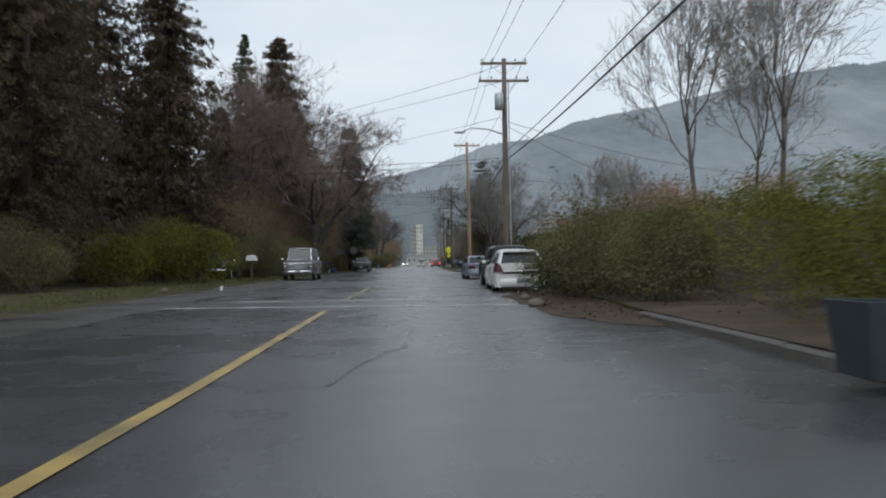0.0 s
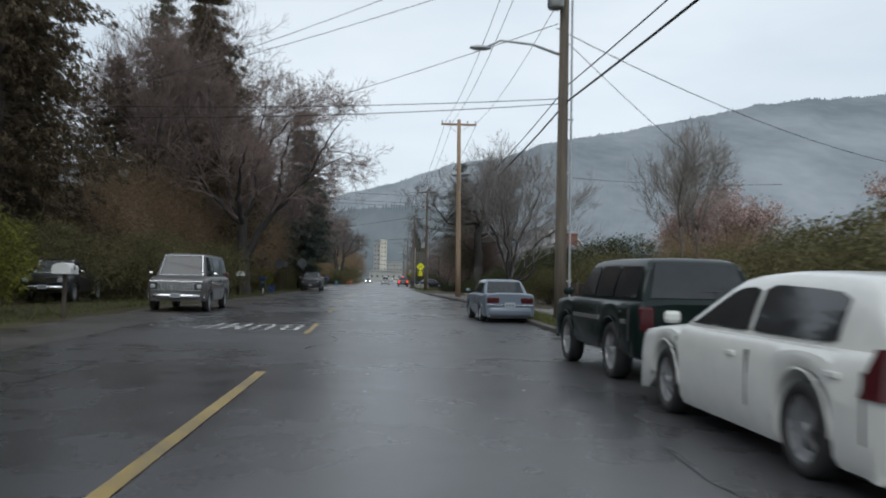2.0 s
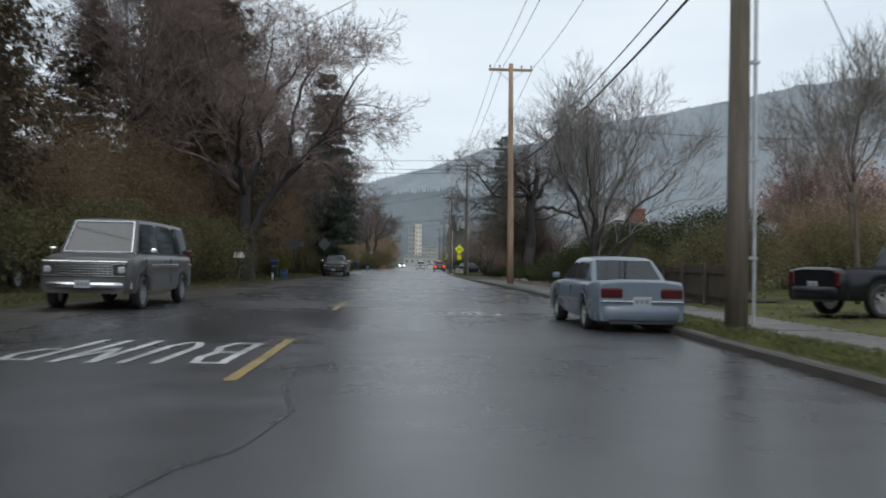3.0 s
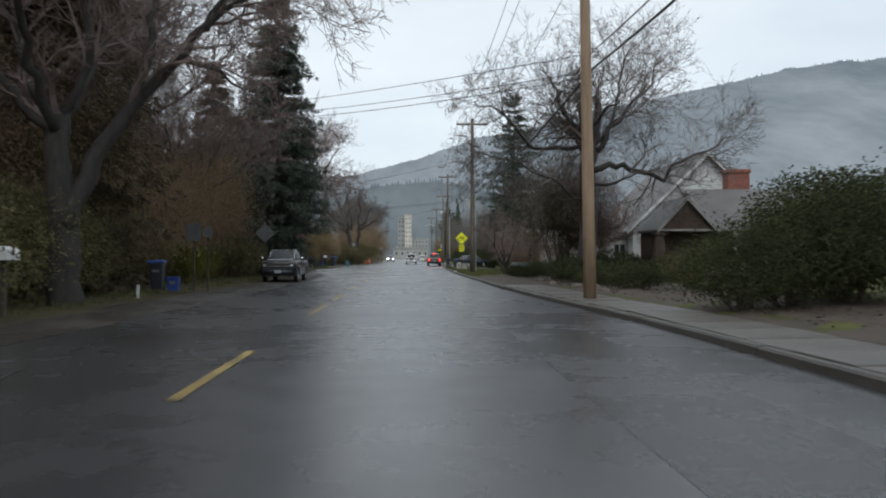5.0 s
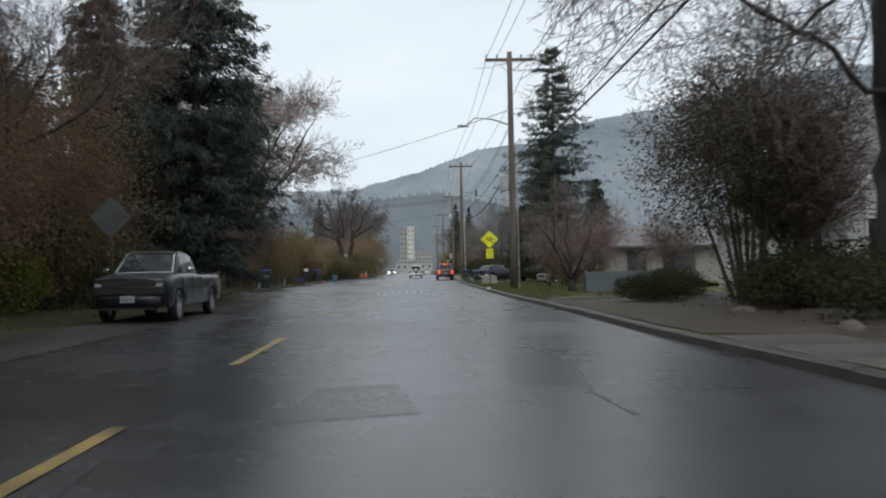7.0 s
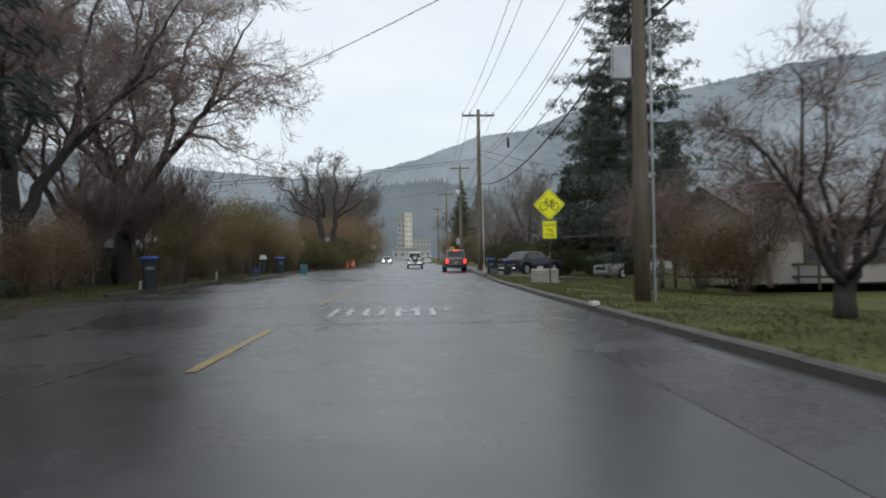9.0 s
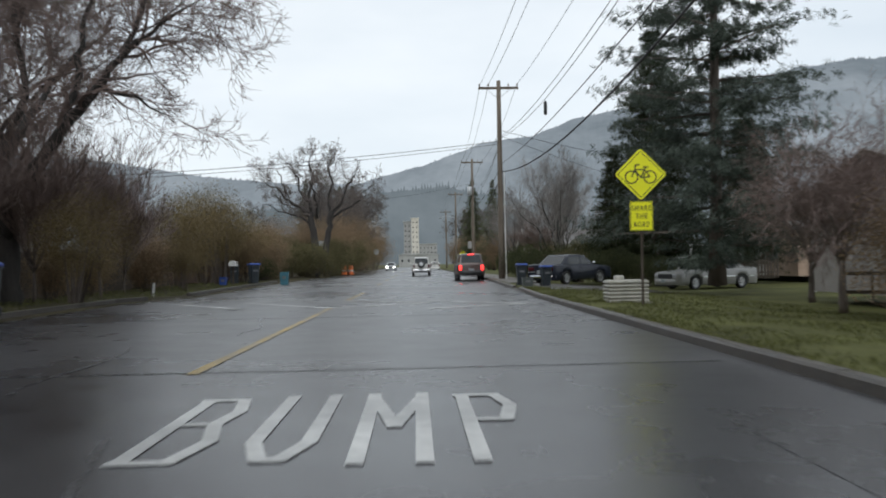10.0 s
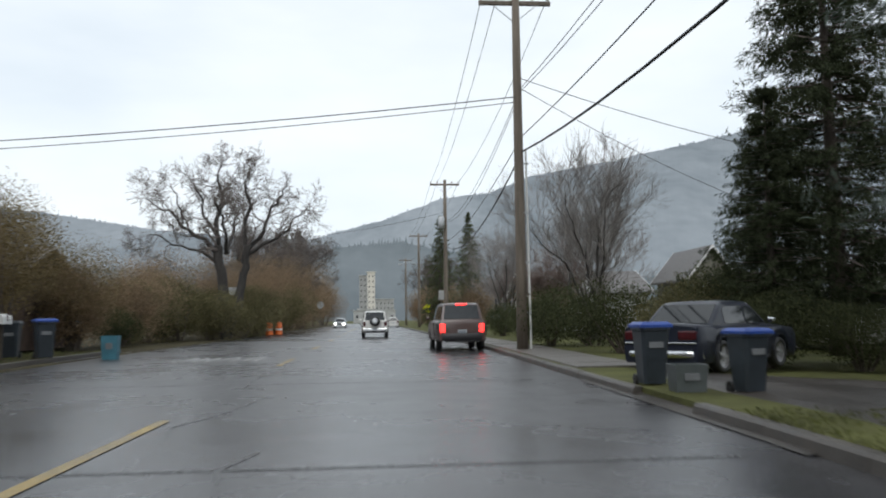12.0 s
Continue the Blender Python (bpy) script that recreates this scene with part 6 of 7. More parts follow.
sap = bare_tree("leafy_sapling", 3.6, 0.6, 97, trunk_r=0.018, levels=3, upright=0.8, fork=0.12, first=6, width=3.4, most=260, twig=0.0035, reach=2.0, label="wispy sapling with long dark leaves", group="saplings")
tw = [o for o in sap.children if o.name.startswith("branchwork")][0]
pts = np.array([v.co[:] for v in tw.data.vertices]); pts = pts[pts[:, 2] > 1.6]
pts = pts[rng.integers(0, len(pts), 900)] + rng.normal(0, 0.07, (900, 3))
v, f = cards(pts, rng.normal(0, 1, pts.shape) * [1, 1, 0.4], rng.normal(0, 0.4, pts.shape) + [0, 0, 1], 0.2, 0.05, rng, 0.15)
part("foliage", np_mesh("foliage", v, f, LEAFDARK), LEAFDARK, sap)["kind"] = "stuff"
put(sap, [(5.9, 27.8, 0.08, 0, 1.0), (6.3, 26.4, 0.08, 120, 0.95), (6.6, 29.2, 0.08, 220, 0.9)])

# ---- shrubs and hedges ----
hg = shrub("hedge_shrub", 4.2, 3.4, 3.0, 5, LEAFGREEN, 17000, 0.085, "bright green clipped hedge shrub", lumps=12)
put(hg, [(6.7, 24.6, 0.1, 180, 0.78), (9.8, 24.5, 0.1, 30, 0.9), (11.0, 13.5, 0.1, 200, 1.1), (11.8, 19, 0.1, 70, 1.05), (-11.3, 47.5, 0, 60, 1.1), (-13.6, 49, 0, 150, 1.1), (-14.2, 44.5, 0, 20, 0.9), (-11.2, 100, 0, 40, 0.7), (-12.0, 106, 0, 80, 0.75)])
clipped = shrub("clipped_hedge", 4.4, 3.4, 2.3, 6, LEAFGREEN, 40000, 0.045, "dense yellow-green clipped hedge", lumps=14, category="hedge", group="garden hedges", shell=0.7)
put(clipped, [(6.45, 12.7, 0.1, 0, 1.0), (7.9, 16.0, 0.1, 150, 1.05)])
dk = shrub("dark_shrub", 4.0, 3.4, 2.7, 15, LEAFDARK, 18000, 0.075, "dark olive evergreen shrub", lumps=11, stems=11)
put(dk, [(4.95, 25.3, 0.08, 0, 0.72), (4.95, 22.5, 0.08, 70, 0.78), (5.05, 19.9, 0.08, 160, 0.74), (6.6, 26.6, 0.1, 150, 0.75), (7.6, 28.0, 0.1, 200, 1.0), (7.0, 32.5, 0.1, 10, 0.95), (7.6, 37.5, 0.1, 120, 0.95), (8.6, 42, 0.1, 220, 0.95), (10.6, 29, 0.1, 250, 1.15), (11, 46, 0.1, 50, 1.0), (15, 50, 0.1, 0, 1.0),
         (9.4, 86.0, 0.15, 200, 0.6),  (8.6, 160.5, 0, 260, 0.8), (8.4, 66.5, 0.15, 50, 0.7), (10, 62, 0.15, 50, 0.9), (13, 72, 0.15, 250, 1.1), (14.5, 64, 0.15, 40, 1.0), (17, 70, 0.15, 190, 1.2), (20, 76, 0.15, 90, 1.3), (24, 84, 0.15, 20, 1.4), (28, 90, 0.15, 260, 1.5), (22, 68, 0.15, 130, 1.1),
         (-11.4, 191.5, 0, 30, 1.5), (-9.9, 193.6, 0, 130, 1.2), (-13.4, 186, 0, 200, 1.3), (-9.0, 199.5, 0, 250, 1.35), (-8.9, 206.5, 0, 70, 1.5), (-8.6, 216, 0, 170, 1.6),
         (-11.0, 66, 0, 30, 1.2), (-11.8, 71, 0, 100, 1.35), (-11.2, 76, 0, 170, 1.2), (-11.6, 81, 0, 240, 1.3), (-11.8, 86.0, 0, 310, 1.2), (-13.5, 62, 0, 80, 1.3), (-13.8, 92, 0, 150, 1.5), (-13, 97.5, 0, 30, 1.4), (-10.9, 111, 0, 80, 1.1), (-10.6, 116, 0, 10, 1.0), (-10.8, 121, 0, 190, 0.95), (-16, 56, 0, 90, 1.5), (-17, 40, 0, 90, 1.2), (-14.5, 36, 0, 10, 0.9)])
deep = shrub("evergreen_shrub", 4.0, 3.4, 2.7, 18, LEAFDEEP, 18000, 0.075, "dense deep green evergreen shrub", lumps=11, stems=11)
put(deep, [(4.12, 27.1, 0.06, 30, 0.44), (4.3, 24.2, 0.06, 130, 0.52), (9.6, 158.6, -0.1, 60, 0.72), (11.4, 157.6, -0.15, 160, 0.6), (12.6, 156.9, -0.15, 260, 0.45), (10.2, 160.6, -0.15, 200, 1.0), (11.2, 95.0, 0.15, 0, 0.42), (7.1, 76.3, 0.15, 20, 0.7), (8.6, 77.2, 0.15, 20, 0.95), (10.3, 78, 0.15, 100, 1.3), (12.2, 82, 0.15, 290, 1.3), (14.0, 77, 0.15, 20, 1.6)])
LEAFOLIVE = mat("olive_leaves", (0.15, 0.135, 0.075), (0.06, 0.055, 0.03), 0.6, 0.85, None, island=0.6, spec=0.12, leaf=0.35)
olive = shrub("olive_tree", 6.2, 5.0, 6.3, 21, LEAFOLIVE, 30000, 0.075, "dark olive broad-leaved tree with many stems", group="", lumps=15, stems=9, category="tree", shell=0.12)
put(olive, [(7.9, 101.4, 0.15, 0, 1.0)])
low = shrub("low_juniper", 3.0, 2.2, 0.95, 25, LEAFDEEP, 9000, 0.065, "low spreading dark green juniper", lumps=10, stems=5)
put(low, [(6.4, 103.6, 0.15, 0, 0.85), (8.0, 99.0, 0.2, 80, 1.2), (7.6, 94.6, 0.2, 140, 1.1), (9.8, 97.5, 0.2, 200, 1.3), (7.4, 91.0, 0.18, 260, 0.9), (10.2, 101.5, 0.2, 20, 1.4), (7.6, 106, 0.15, 70, 0.9), (8.0, 87.8, 0.18, 110, 0.9), (11.5, 94.5, 0.2, 10, 1.2)])
br = shrub("brown_thicket", 4.2, 3.6, 3.6, 35, LEAFBROWN, 14000, 0.09, "tangled brown thicket with dead leaves", lumps=11, stems=14, shell=0.2)
put(br, [(-14.2, 88, 0, 0, 1.3), (-12.8, 93.5, 0, 70, 1.0), (-15.2, 99, 0, 140, 1.6), (-13.2, 116, 0, 30, 1.2), (-13.5, 77.5, 0, 100, 1.4), (-14.5, 69, 0, 10, 1.5), (-12.4, 122.5, 0, 80, 1.0), (7.0, 29.6, 0.1, 30, 0.75), (8.6, 31, 0.1, 130, 0.9), (7.0, 25.4, 0.1, 130, 0.7), (10.4, 131.2, -0.1, 30, 0.75), (-12.6, 132, 0, 60, 0.7), (-13.2, 136.5, 0, 160, 0.8), (-12.8, 146, 0, 60, 0.6), (-13.5, 151.5, 0, 160, 0.65), (-12.9, 157, 0, 260, 0.7), (-14.5, 160.5, 0, 10, 0.9), (-15.5, 143, 0, 10, 0.9), (edge_x(204) - 2.4, 204, 0, 40, 0.8), (edge_x(211) - 2.2, 211, 0, 140, 1.0), (edge_x(220) - 2.2, 220, 0, 240, 1.05), (edge_x(230) - 2.2, 230, 0, 340, 1.1), (edge_x(242) - 2.2, 242, 0, 40, 1.2), (edge_x(256) - 2.2, 256, 0, 140, 1.3), (edge_x(270) - 2.2, 270, 0, 190, 1.3), (9.2, 131.5, 0, 70, 0.65), (-12.5, 176, 0, 0, 1.0), (-12.0, 182, 0, 90, 1.1), (-12.6, 189, 0, 180, 1.2), (-12, 204, 0, 270, 1.2), (-11, 215, 0, 10, 1.3), (-10.5, 226, 0, 100, 1.3), (-10.8, 240, 0, 190, 1.4), (-11, 256, 0, 20, 1.6), (-11, 276, 0, 120, 1.7), (11, 190, 0.1, 60, 1.0), (10.2, 216, 0.1, 150, 1.2), (10.5, 232, 0.1, 240, 1.3), (10, 252, 0.1, 60, 1.5), (10, 275, 0.1, 150, 1.7), (10, 300, 0.1, 240, 1.8), (14, 112, 0.15, 100, 0.8), (19, 79, 0.15, 10, 1.2), (23, 78, 0.15, 100, 1.3), (26.5, 86, 0.15, 200, 1.3), (16, 68.5, 0.15, 300, 1.0), (15, 140, 0.15, 100, 0.9)])
tt = shrub("tall_thicket", 8.5, 7.5, 9.0, 36, LEAFBROWN, 44000, 0.105, "tall tangled brown thicket with dead leaves", lumps=16, stems=22, shell=0.15)
put(tt, [(-12.8, 103.5, 0, 210, 0.87), (-12.9, 110.5, 0, 280, 1), (-12.6, 96.5, 0, 120, 0.78), (-18, 90, 0, 30, 0.87), (-19, 102, 0, 100, 0.96), (-20, 84, 0, 100, 0.96), (-16.5, 75, 0, 100, 0.87), (-17, 112, 0, 100, 0.83), (-16, 93.5, 0, 60, 0.96), (-22, 98, 0, 160, 1.0), (-19, 107, 0, 220, 0.9), (-11, 300, 0, 200, 1.1), (-10.5, 325, 0, 20, 1.2), (-11.2, 203, 0, 40, 0.72), (-14.5, 198, 0, 130, 0.72), (-9.6, 212, 0, 200, 0.78), (-9.4, 224, 0, 300, 0.9), (-9.8, 240, 0, 80, 1.0), (-10.2, 262, 0, 170, 1.15), (-15.5, 106.5, 0, 15, 0.85), (-14.6, 117.5, 0, 140, 0.8), (-15.5, 94, 0, 240, 1.1), (-14.6, 86, 0, 190, 1.0), (-15, 78.5, 0, 60, 0.95)])
oc = shrub("ochre_bush", 4.6, 4.2, 4.6, 45, LEAFOCHRE, 22000, 0.06, "ochre winter willow bush", lumps=10, stems=12, shell=0.25)
put(oc, [(-11.9, 168, 0, 0, 1.3), (-13.6, 164, 0, 90, 1.15), (-10.2, 141.5, 0, 180, 0.75), (-11.4, 157.5, 0, 220, 0.55), (-14, 172, 0, 40, 1.35), (-12.4, 176, 0, 120, 1.0)])
hd = shrub("trimmed_hedge", 5.0, 2.0, 2.0, 55, LEAFDEEP, 12000, 0.07, "dark trimmed garden hedge", lumps=14, stems=10, category="hedge", group="garden hedges")
put(hd, [(8.4, 165.4, 0.0, 0, 1.1), (12.2, 166.6, 0.0, 180, 1.15), (16.2, 169.5, 0.0, 0, 1.1), (6.9, 170, 0.1, 90, 1.0), (8.6, 170.5, 0.1, 0, 0.9), (12.4, 170.5, 0.1, 180, 0.9), (16.4, 170.5, 0.1, 0, 0.95), (7.6, 178, 0.1, 90, 0.9), (-12.2, 192, 0, 90, 1.1), (7.6, 186, 0.1, 90, 0.9), (-11.6, 180, 0, 90, 0.9)])


# ---- houses ----
def house(name, x0, x1, y0, y1, eave, ridge, along_y, wall, roof, label, windows=(), boards=0.0, chimney=None, over=0.45, trim=None):
    """A house with its gables on -y and +y (along_y) or on -x and +x. windows: side, centre along the side, sill, width, height."""
    t = thing(name, pose((x0 + x1) / 2, y0, 0.1), label, "house", "houses beside the street")
    w, d = (x1 - x0) / 2, y1 - y0
    b = Build()
    if along_y:
        sec = [(-w, 0), (w, 0), (w, eave), (0, ridge), (-w, eave)]
        b.loft([[(x, y, z) for x, z in sec] for y in (0, d)])
    else:
        sec = [(0, 0), (d, 0), (d, eave), (d / 2, ridge), (0, eave)]
        b.loft([[(x, y, z) for y, z in sec] for x in (-w, w)])
    wl_ = part("wall", b, wall, t)
    half = w if along_y else d / 2
    sl = (ridge - eave) / half
    for s in (-1, 1):
        b = Build()
        a, c = (half + over), 0.0
        def rp(q, e, up):
            z = ridge - sl * q + up
            return (s * q, e, z) if along_y else (e, d / 2 + s * q, z)
        e0, e1 = (-over, d + over) if along_y else (-w - over, w + over)
        b.add([rp(0, e0, 0.04), rp(a, e0, 0.04), rp(a, e1, 0.04), rp(0, e1, 0.04), rp(0, e0, 0.16), rp(a, e0, 0.16), rp(a, e1, 0.16), rp(0, e1, 0.16)], [(0, 1, 2, 3), (4, 5, 6, 7), (0, 1, 5, 4), (1, 2, 6, 5), (2, 3, 7, 6), (3, 0, 4, 7)])
        rf = part("roof", b, roof, t)
        for e in (e0 - 0.02, e1 - 0.02):
            b = Build()
            b.add([rp(0, e, 0.0), rp(a, e, 0.0), rp(a, e + 0.04, 0.0), rp(0, e + 0.04, 0.0), rp(0, e, 0.17), rp(a, e, 0.17), rp(a, e + 0.04, 0.17), rp(0, e + 0.04, 0.17)], [(0, 1, 2, 3), (4, 5, 6, 7), (0, 1, 5, 4), (1, 2, 6, 5), (2, 3, 7, 6), (3, 0, 4, 7)])
            part("barge_board", b, trim or (TRIMWHITE if wall is WHITEWALL else GREYWALL), rf)
    if boards:
        z, k = 0.2, 0
        while z < (ridge if along_y else eave) - 0.1:
            hw2 = w if z < eave else (ridge - z) / (ridge - eave) * w
            if hw2 > 0.15:
                bb = Build(); bb.add([(-hw2, -0.035, z), (hw2, -0.035, z), (hw2, -0.008, z + boards), (-hw2, -0.008, z + boards), (-hw2, 0, z), (hw2, 0, z)], [(0, 1, 2, 3), (0, 4, 5, 1)])
                part("clapboard", bb, wall, wl_)
            if z < eave - 0.1:
                bb = Build(); bb.add([(-w - 0.035, 0, z), (-w - 0.035, d, z), (-w - 0.008, d, z + boards), (-w - 0.008, 0, z + boards), (-w, 0, z), (-w, d, z)], [(0, 3, 2, 1), (0, 1, 5, 4)])
                part("clapboard", bb, wall, wl_)
            z += boards
    for side, c, sill, ww, hh in windows:
        m = pose(c, -0.05, sill) if side == "front" else pose(-w - 0.05, c, sill, 0, 0, -90)
        wo = new("window"); wo.parent = t; wo.matrix_local = m
        b = Build(); b.box((-ww / 2, 0.0, 0), (ww / 2, 0.02, hh)); part("pane", b, HOUSEGLASS, wo)
        b = Build()
        for lo, hi in (((-ww / 2 - 0.09, -0.04, -0.09), (-ww / 2, 0.03, hh + 0.09)), ((ww / 2, -0.04, -0.09), (ww / 2 + 0.09, 0.03, hh + 0.09)), ((-ww / 2, -0.04, -0.09), (ww / 2, 0.03, 0)), ((-ww / 2, -0.04, hh), (ww / 2, 0.03, hh + 0.09)), ((-ww / 2, -0.02, hh / 2 - 0.02), (ww / 2, 0.02, hh / 2 + 0.02))):
            b.box(lo, hi)
        part("frame", b, trim or (TRIMWHITE if wall is WHITEWALL else GREYWALL), wo)
    if chimney:
        cx, cy, cz = chimney
        b = Build(); b.box((cx - 0.58, cy - 0.4, 0.5), (cx + 0.58, cy + 0.4, cz - 0.2)); b.box((cx - 0.64, cy - 0.46, cz - 0.2), (cx + 0.64, cy + 0.46, cz), 0.03); part("chimney", b, BRICK, t)
    return t


hw_ = house("house", 13.0, 21.6, 106.5, 117, 2.9, 7.05, True, WHITEWALL, ROOF, "white clapboard house with a steep gable", [("front", -3.2, 0.9, 0.9, 1.4), ("front", -0.3, 3.9, 0.8, 1.2), ("front", 1.8, 0.9, 1.0, 1.4), ("side", 5, 0.9, 1.0, 1.3)], boards=0.16)
b = Build(); b.box((-5.1, 1.2, 0), (-4.34, 4.6, 2.15)); part("bay_wall", b, WHITEWALL, hw_)
b = Build(); b.loft([[(-5.3, y, 2.12), (-4.31, y, 2.75), (-4.31, y, 2.83), (-5.3, y, 2.2)] for y in (1.0, 4.8)]); part("bay_roof", b, ROOF, hw_)
for wx in (-4.95, -4.6):
    b = Build(); b.box((wx - 0.13, 1.16, 1.0), (wx + 0.13, 1.2, 1.9)); part("bay_window", b, HOUSEGLASS, hw_)
bung = house("bungalow", 14.75, 21.15, 98.0, 104.2, 2.45, 4.5, False, BROWNWALL, ROOF, "dark brown bungalow with a white-railed porch", [("front", -1.4, 0.9, 1.2, 1.2), ("front", 1.4, 0.9, 1.2, 1.2)], chimney=(-0.5, 4.4, 5.8))
# porch of the bungalow, in its own frame: x about the middle, y from the front wall
b = Build(); b.box((-6.75, -1.9, 0.0), (2.4, 0.0, 0.2), 0.02); part("porch_floor", b, CONCRETE, bung)
pcx = -5.35
b = Build(); b.box((-6.6, -0.9, 0), (-3.25, 1.0, 2.36)); b.box((-4.2, -0.94, 0.2), (-3.4, -0.9, 2.1)); part("wing_wall", b, BROWNWALL, bung)
for s in (-1, 1):
    b = Build()
    b.add([(pcx, -2.2, 3.8), (pcx + s * 1.37, -2.2, 2.3), (pcx + s * 1.37, 1.3, 2.3), (pcx, 1.3, 3.8), (pcx, -2.2, 3.92), (pcx + s * 1.37, -2.2, 2.42), (pcx + s * 1.37, 1.3, 2.42), (pcx, 1.3, 3.92)], [(0, 1, 2, 3), (4, 5, 6, 7), (0, 1, 5, 4), (1, 2, 6, 5), (2, 3, 7, 6), (3, 0, 4, 7)])
    part("porch_roof", b, ROOF, bung)
    b = Build(); b.add([(pcx, -2.24, 3.74), (pcx + s * 1.4, -2.24, 2.22), (pcx + s * 1.4, -2.24, 2.42), (pcx, -2.24, 3.94), (pcx, -2.19, 3.74), (pcx + s * 1.4, -2.19, 2.22), (pcx + s * 1.4, -2.19, 2.42), (pcx, -2.19, 3.94)], [(0, 1, 2, 3), (4, 5, 6, 7), (0, 1, 5, 4), (1, 2, 6, 5), (2, 3, 7, 6), (3, 0, 4, 7)])
    part("bargeboard", b, GREYWALL, bung)
b = Build(); b.add([(pcx - 1.2, -2.0, 2.35), (pcx + 1.2, -2.0, 2.35), (pcx, -2.0, 3.72), (pcx - 1.2, -1.9, 2.35), (pcx + 1.2, -1.9, 2.35), (pcx, -1.9, 3.72)], [(0, 1, 2), (3, 5, 4), (0, 1, 4, 3), (1, 2, 5, 4), (2, 0, 3, 5)]); part("gable_wall", b, BROWNWALL, bung)
for px in (-6.55, -2.95, 0.4):
    b = Build(); b.loft([[(px + sx * a, -1.8 + sy * a, z) for sx, sy in ((-1, -1), (1, -1), (1, 1), (-1, 1))] for z, a in ((0.25, 0.3), (2.15, 0.17), (2.16, 0.23), (2.33, 0.23))]); part("porch_column", b, BROWNWALL if px < -6 else TRIMWHITE, bung, "tapered white porch column")
for xa, xb in ((-4.9, -3.25), (-2.65, 0.1)):
    b = Build(); b.box((xa, -1.85, 1.0), (xb, -1.5, 1.08)); rl = part("porch_rail", b, TRIMWHITE, bung)
    k = xa
    while k < xb - 0.05:
        b = Build(); b.box((k, -1.82, 0.27), (k + 0.06, -1.53, 1.0)); part("baluster", b, TRIMWHITE, rl); k += 0.16
b = Build(); b.box((-6.7, -2.1, 2.345), (3.0, 0.2, 2.44)); part("porch_ceiling", b, GREYWALL, bung)
house("house", 11.7, 23, 132.6, 141, 2.25, 3.5, False, mat("pale_beige_siding", (0.33, 0.305, 0.285), (0.24, 0.22, 0.205), 1.2, 0.7), ROOF, "low pale beige house with a shallow roof", [("front", -3.6, 0.75, 1.0, 1.1), ("front", -1.0, 0.75, 1.8, 1.1), ("front", 2.2, 0.75, 1.0, 1.1), ("side", 3, 0.9, 1.2, 1.0)], over=0.6, trim=FENCEWOOD)
house("house", 20.2, 29, 160, 168, 2.6, 4.2, False, BEIGEWALL, ROOF, "peach stucco house behind a spruce", [("front", -2.9, 1.0, 1.2, 1.1), ("front", 0.5, 1.0, 1.6, 1.1), ("side", 3, 1.0, 1.2, 1.1)])
house("house", 16.6, 18.9, 181, 186, 3.1, 4.5, True, mat("olive_siding", (0.2, 0.19, 0.155), (0.13, 0.125, 0.1), 1.5, 0.7), ROOF, "small gabled house behind a hedge", [("front", 0, 1.6, 0.9, 1.0)], over=0.3, trim=TRIMWHITE)
house("house", 20, 27, 164, 172, 2.8, 4.3, False, WHITEWALL, ROOF, "white house behind a dark fence", [("front", -2, 1.0, 0.9, 1.1), ("front", -0.4, 1.0, 0.9, 1.1)])
house("house", -27, -17.5, 150, 158, 2.6, 4.4, False, GREYWALL, ROOF, "grey house behind a board fence", [("front", 2, 1.0, 1.2, 1.0)])
house("house", -21, -13.6, 172, 180, 2.6, 4.2, False, BROWNWALL, ROOF, "dark brown house behind ochre bushes", [("front", 1.6, 1.0, 1.2, 1.0)])
house("house", 10.5, 18, 192, 199, 2.6, 4.0, False, WHITEWALL, ROOF, "pale low house in the distance", [("front", 0, 1.0, 1.2, 1.0)])

# ---- fences ----


def fence(p, q, h, gap, board_w, label, pointed=False, material=None):
    material = material or FENCEWOOD
    p, q = Vector((*p, 0)), Vector((*q, 0)); L = (q - p).length
    t = thing("fence", pose(p.x, p.y, 0.08, 0, 0, math.degrees(math.atan2(q.y - p.y, q.x - p.x))), label, "fence", "garden fences")
    b = Build()
    if pointed:
        b.add([(0, 0, 0), (board_w, 0, 0), (board_w, 0, h - 0.08), (board_w / 2, 0, h), (0, 0, h - 0.08), (0, 0.02, 0), (board_w, 0.02, 0), (board_w, 0.02, h - 0.08), (board_w / 2, 0.02, h), (0, 0.02, h - 0.08)], [(0, 1, 2, 3, 4), (9, 8, 7, 6, 5), (1, 6, 7, 2), (2, 7, 8, 3), (3, 8, 9, 4), (4, 9, 5, 0)])
    else:
        b.box((0, 0, 0), (board_w, 0.02, h), 0.006)
    me = b.mesh("board"); me.materials.append(material)
    x = 0.0
    while x < L:
        ob = new("board", me); ob.parent = t; ob.matrix_local = pose(x, random.uniform(-0.006, 0.006), random.uniform(-0.03, 0.01), 0, random.uniform(-0.5, 0.5), 0); x += gap
    for z in (h * 0.25, h * 0.8):
        b = Build(); b.box((0, 0.022, z), (L, 0.062, z + 0.08)); part("rail", b, material, t)
    x = 0.0
    while x <= L:
        b = Build(); b.box((x, 0.064, -0.2), (x + 0.09, 0.154, h + 0.05), 0.008); part("post", b, material, t); x += 2.4
    return t


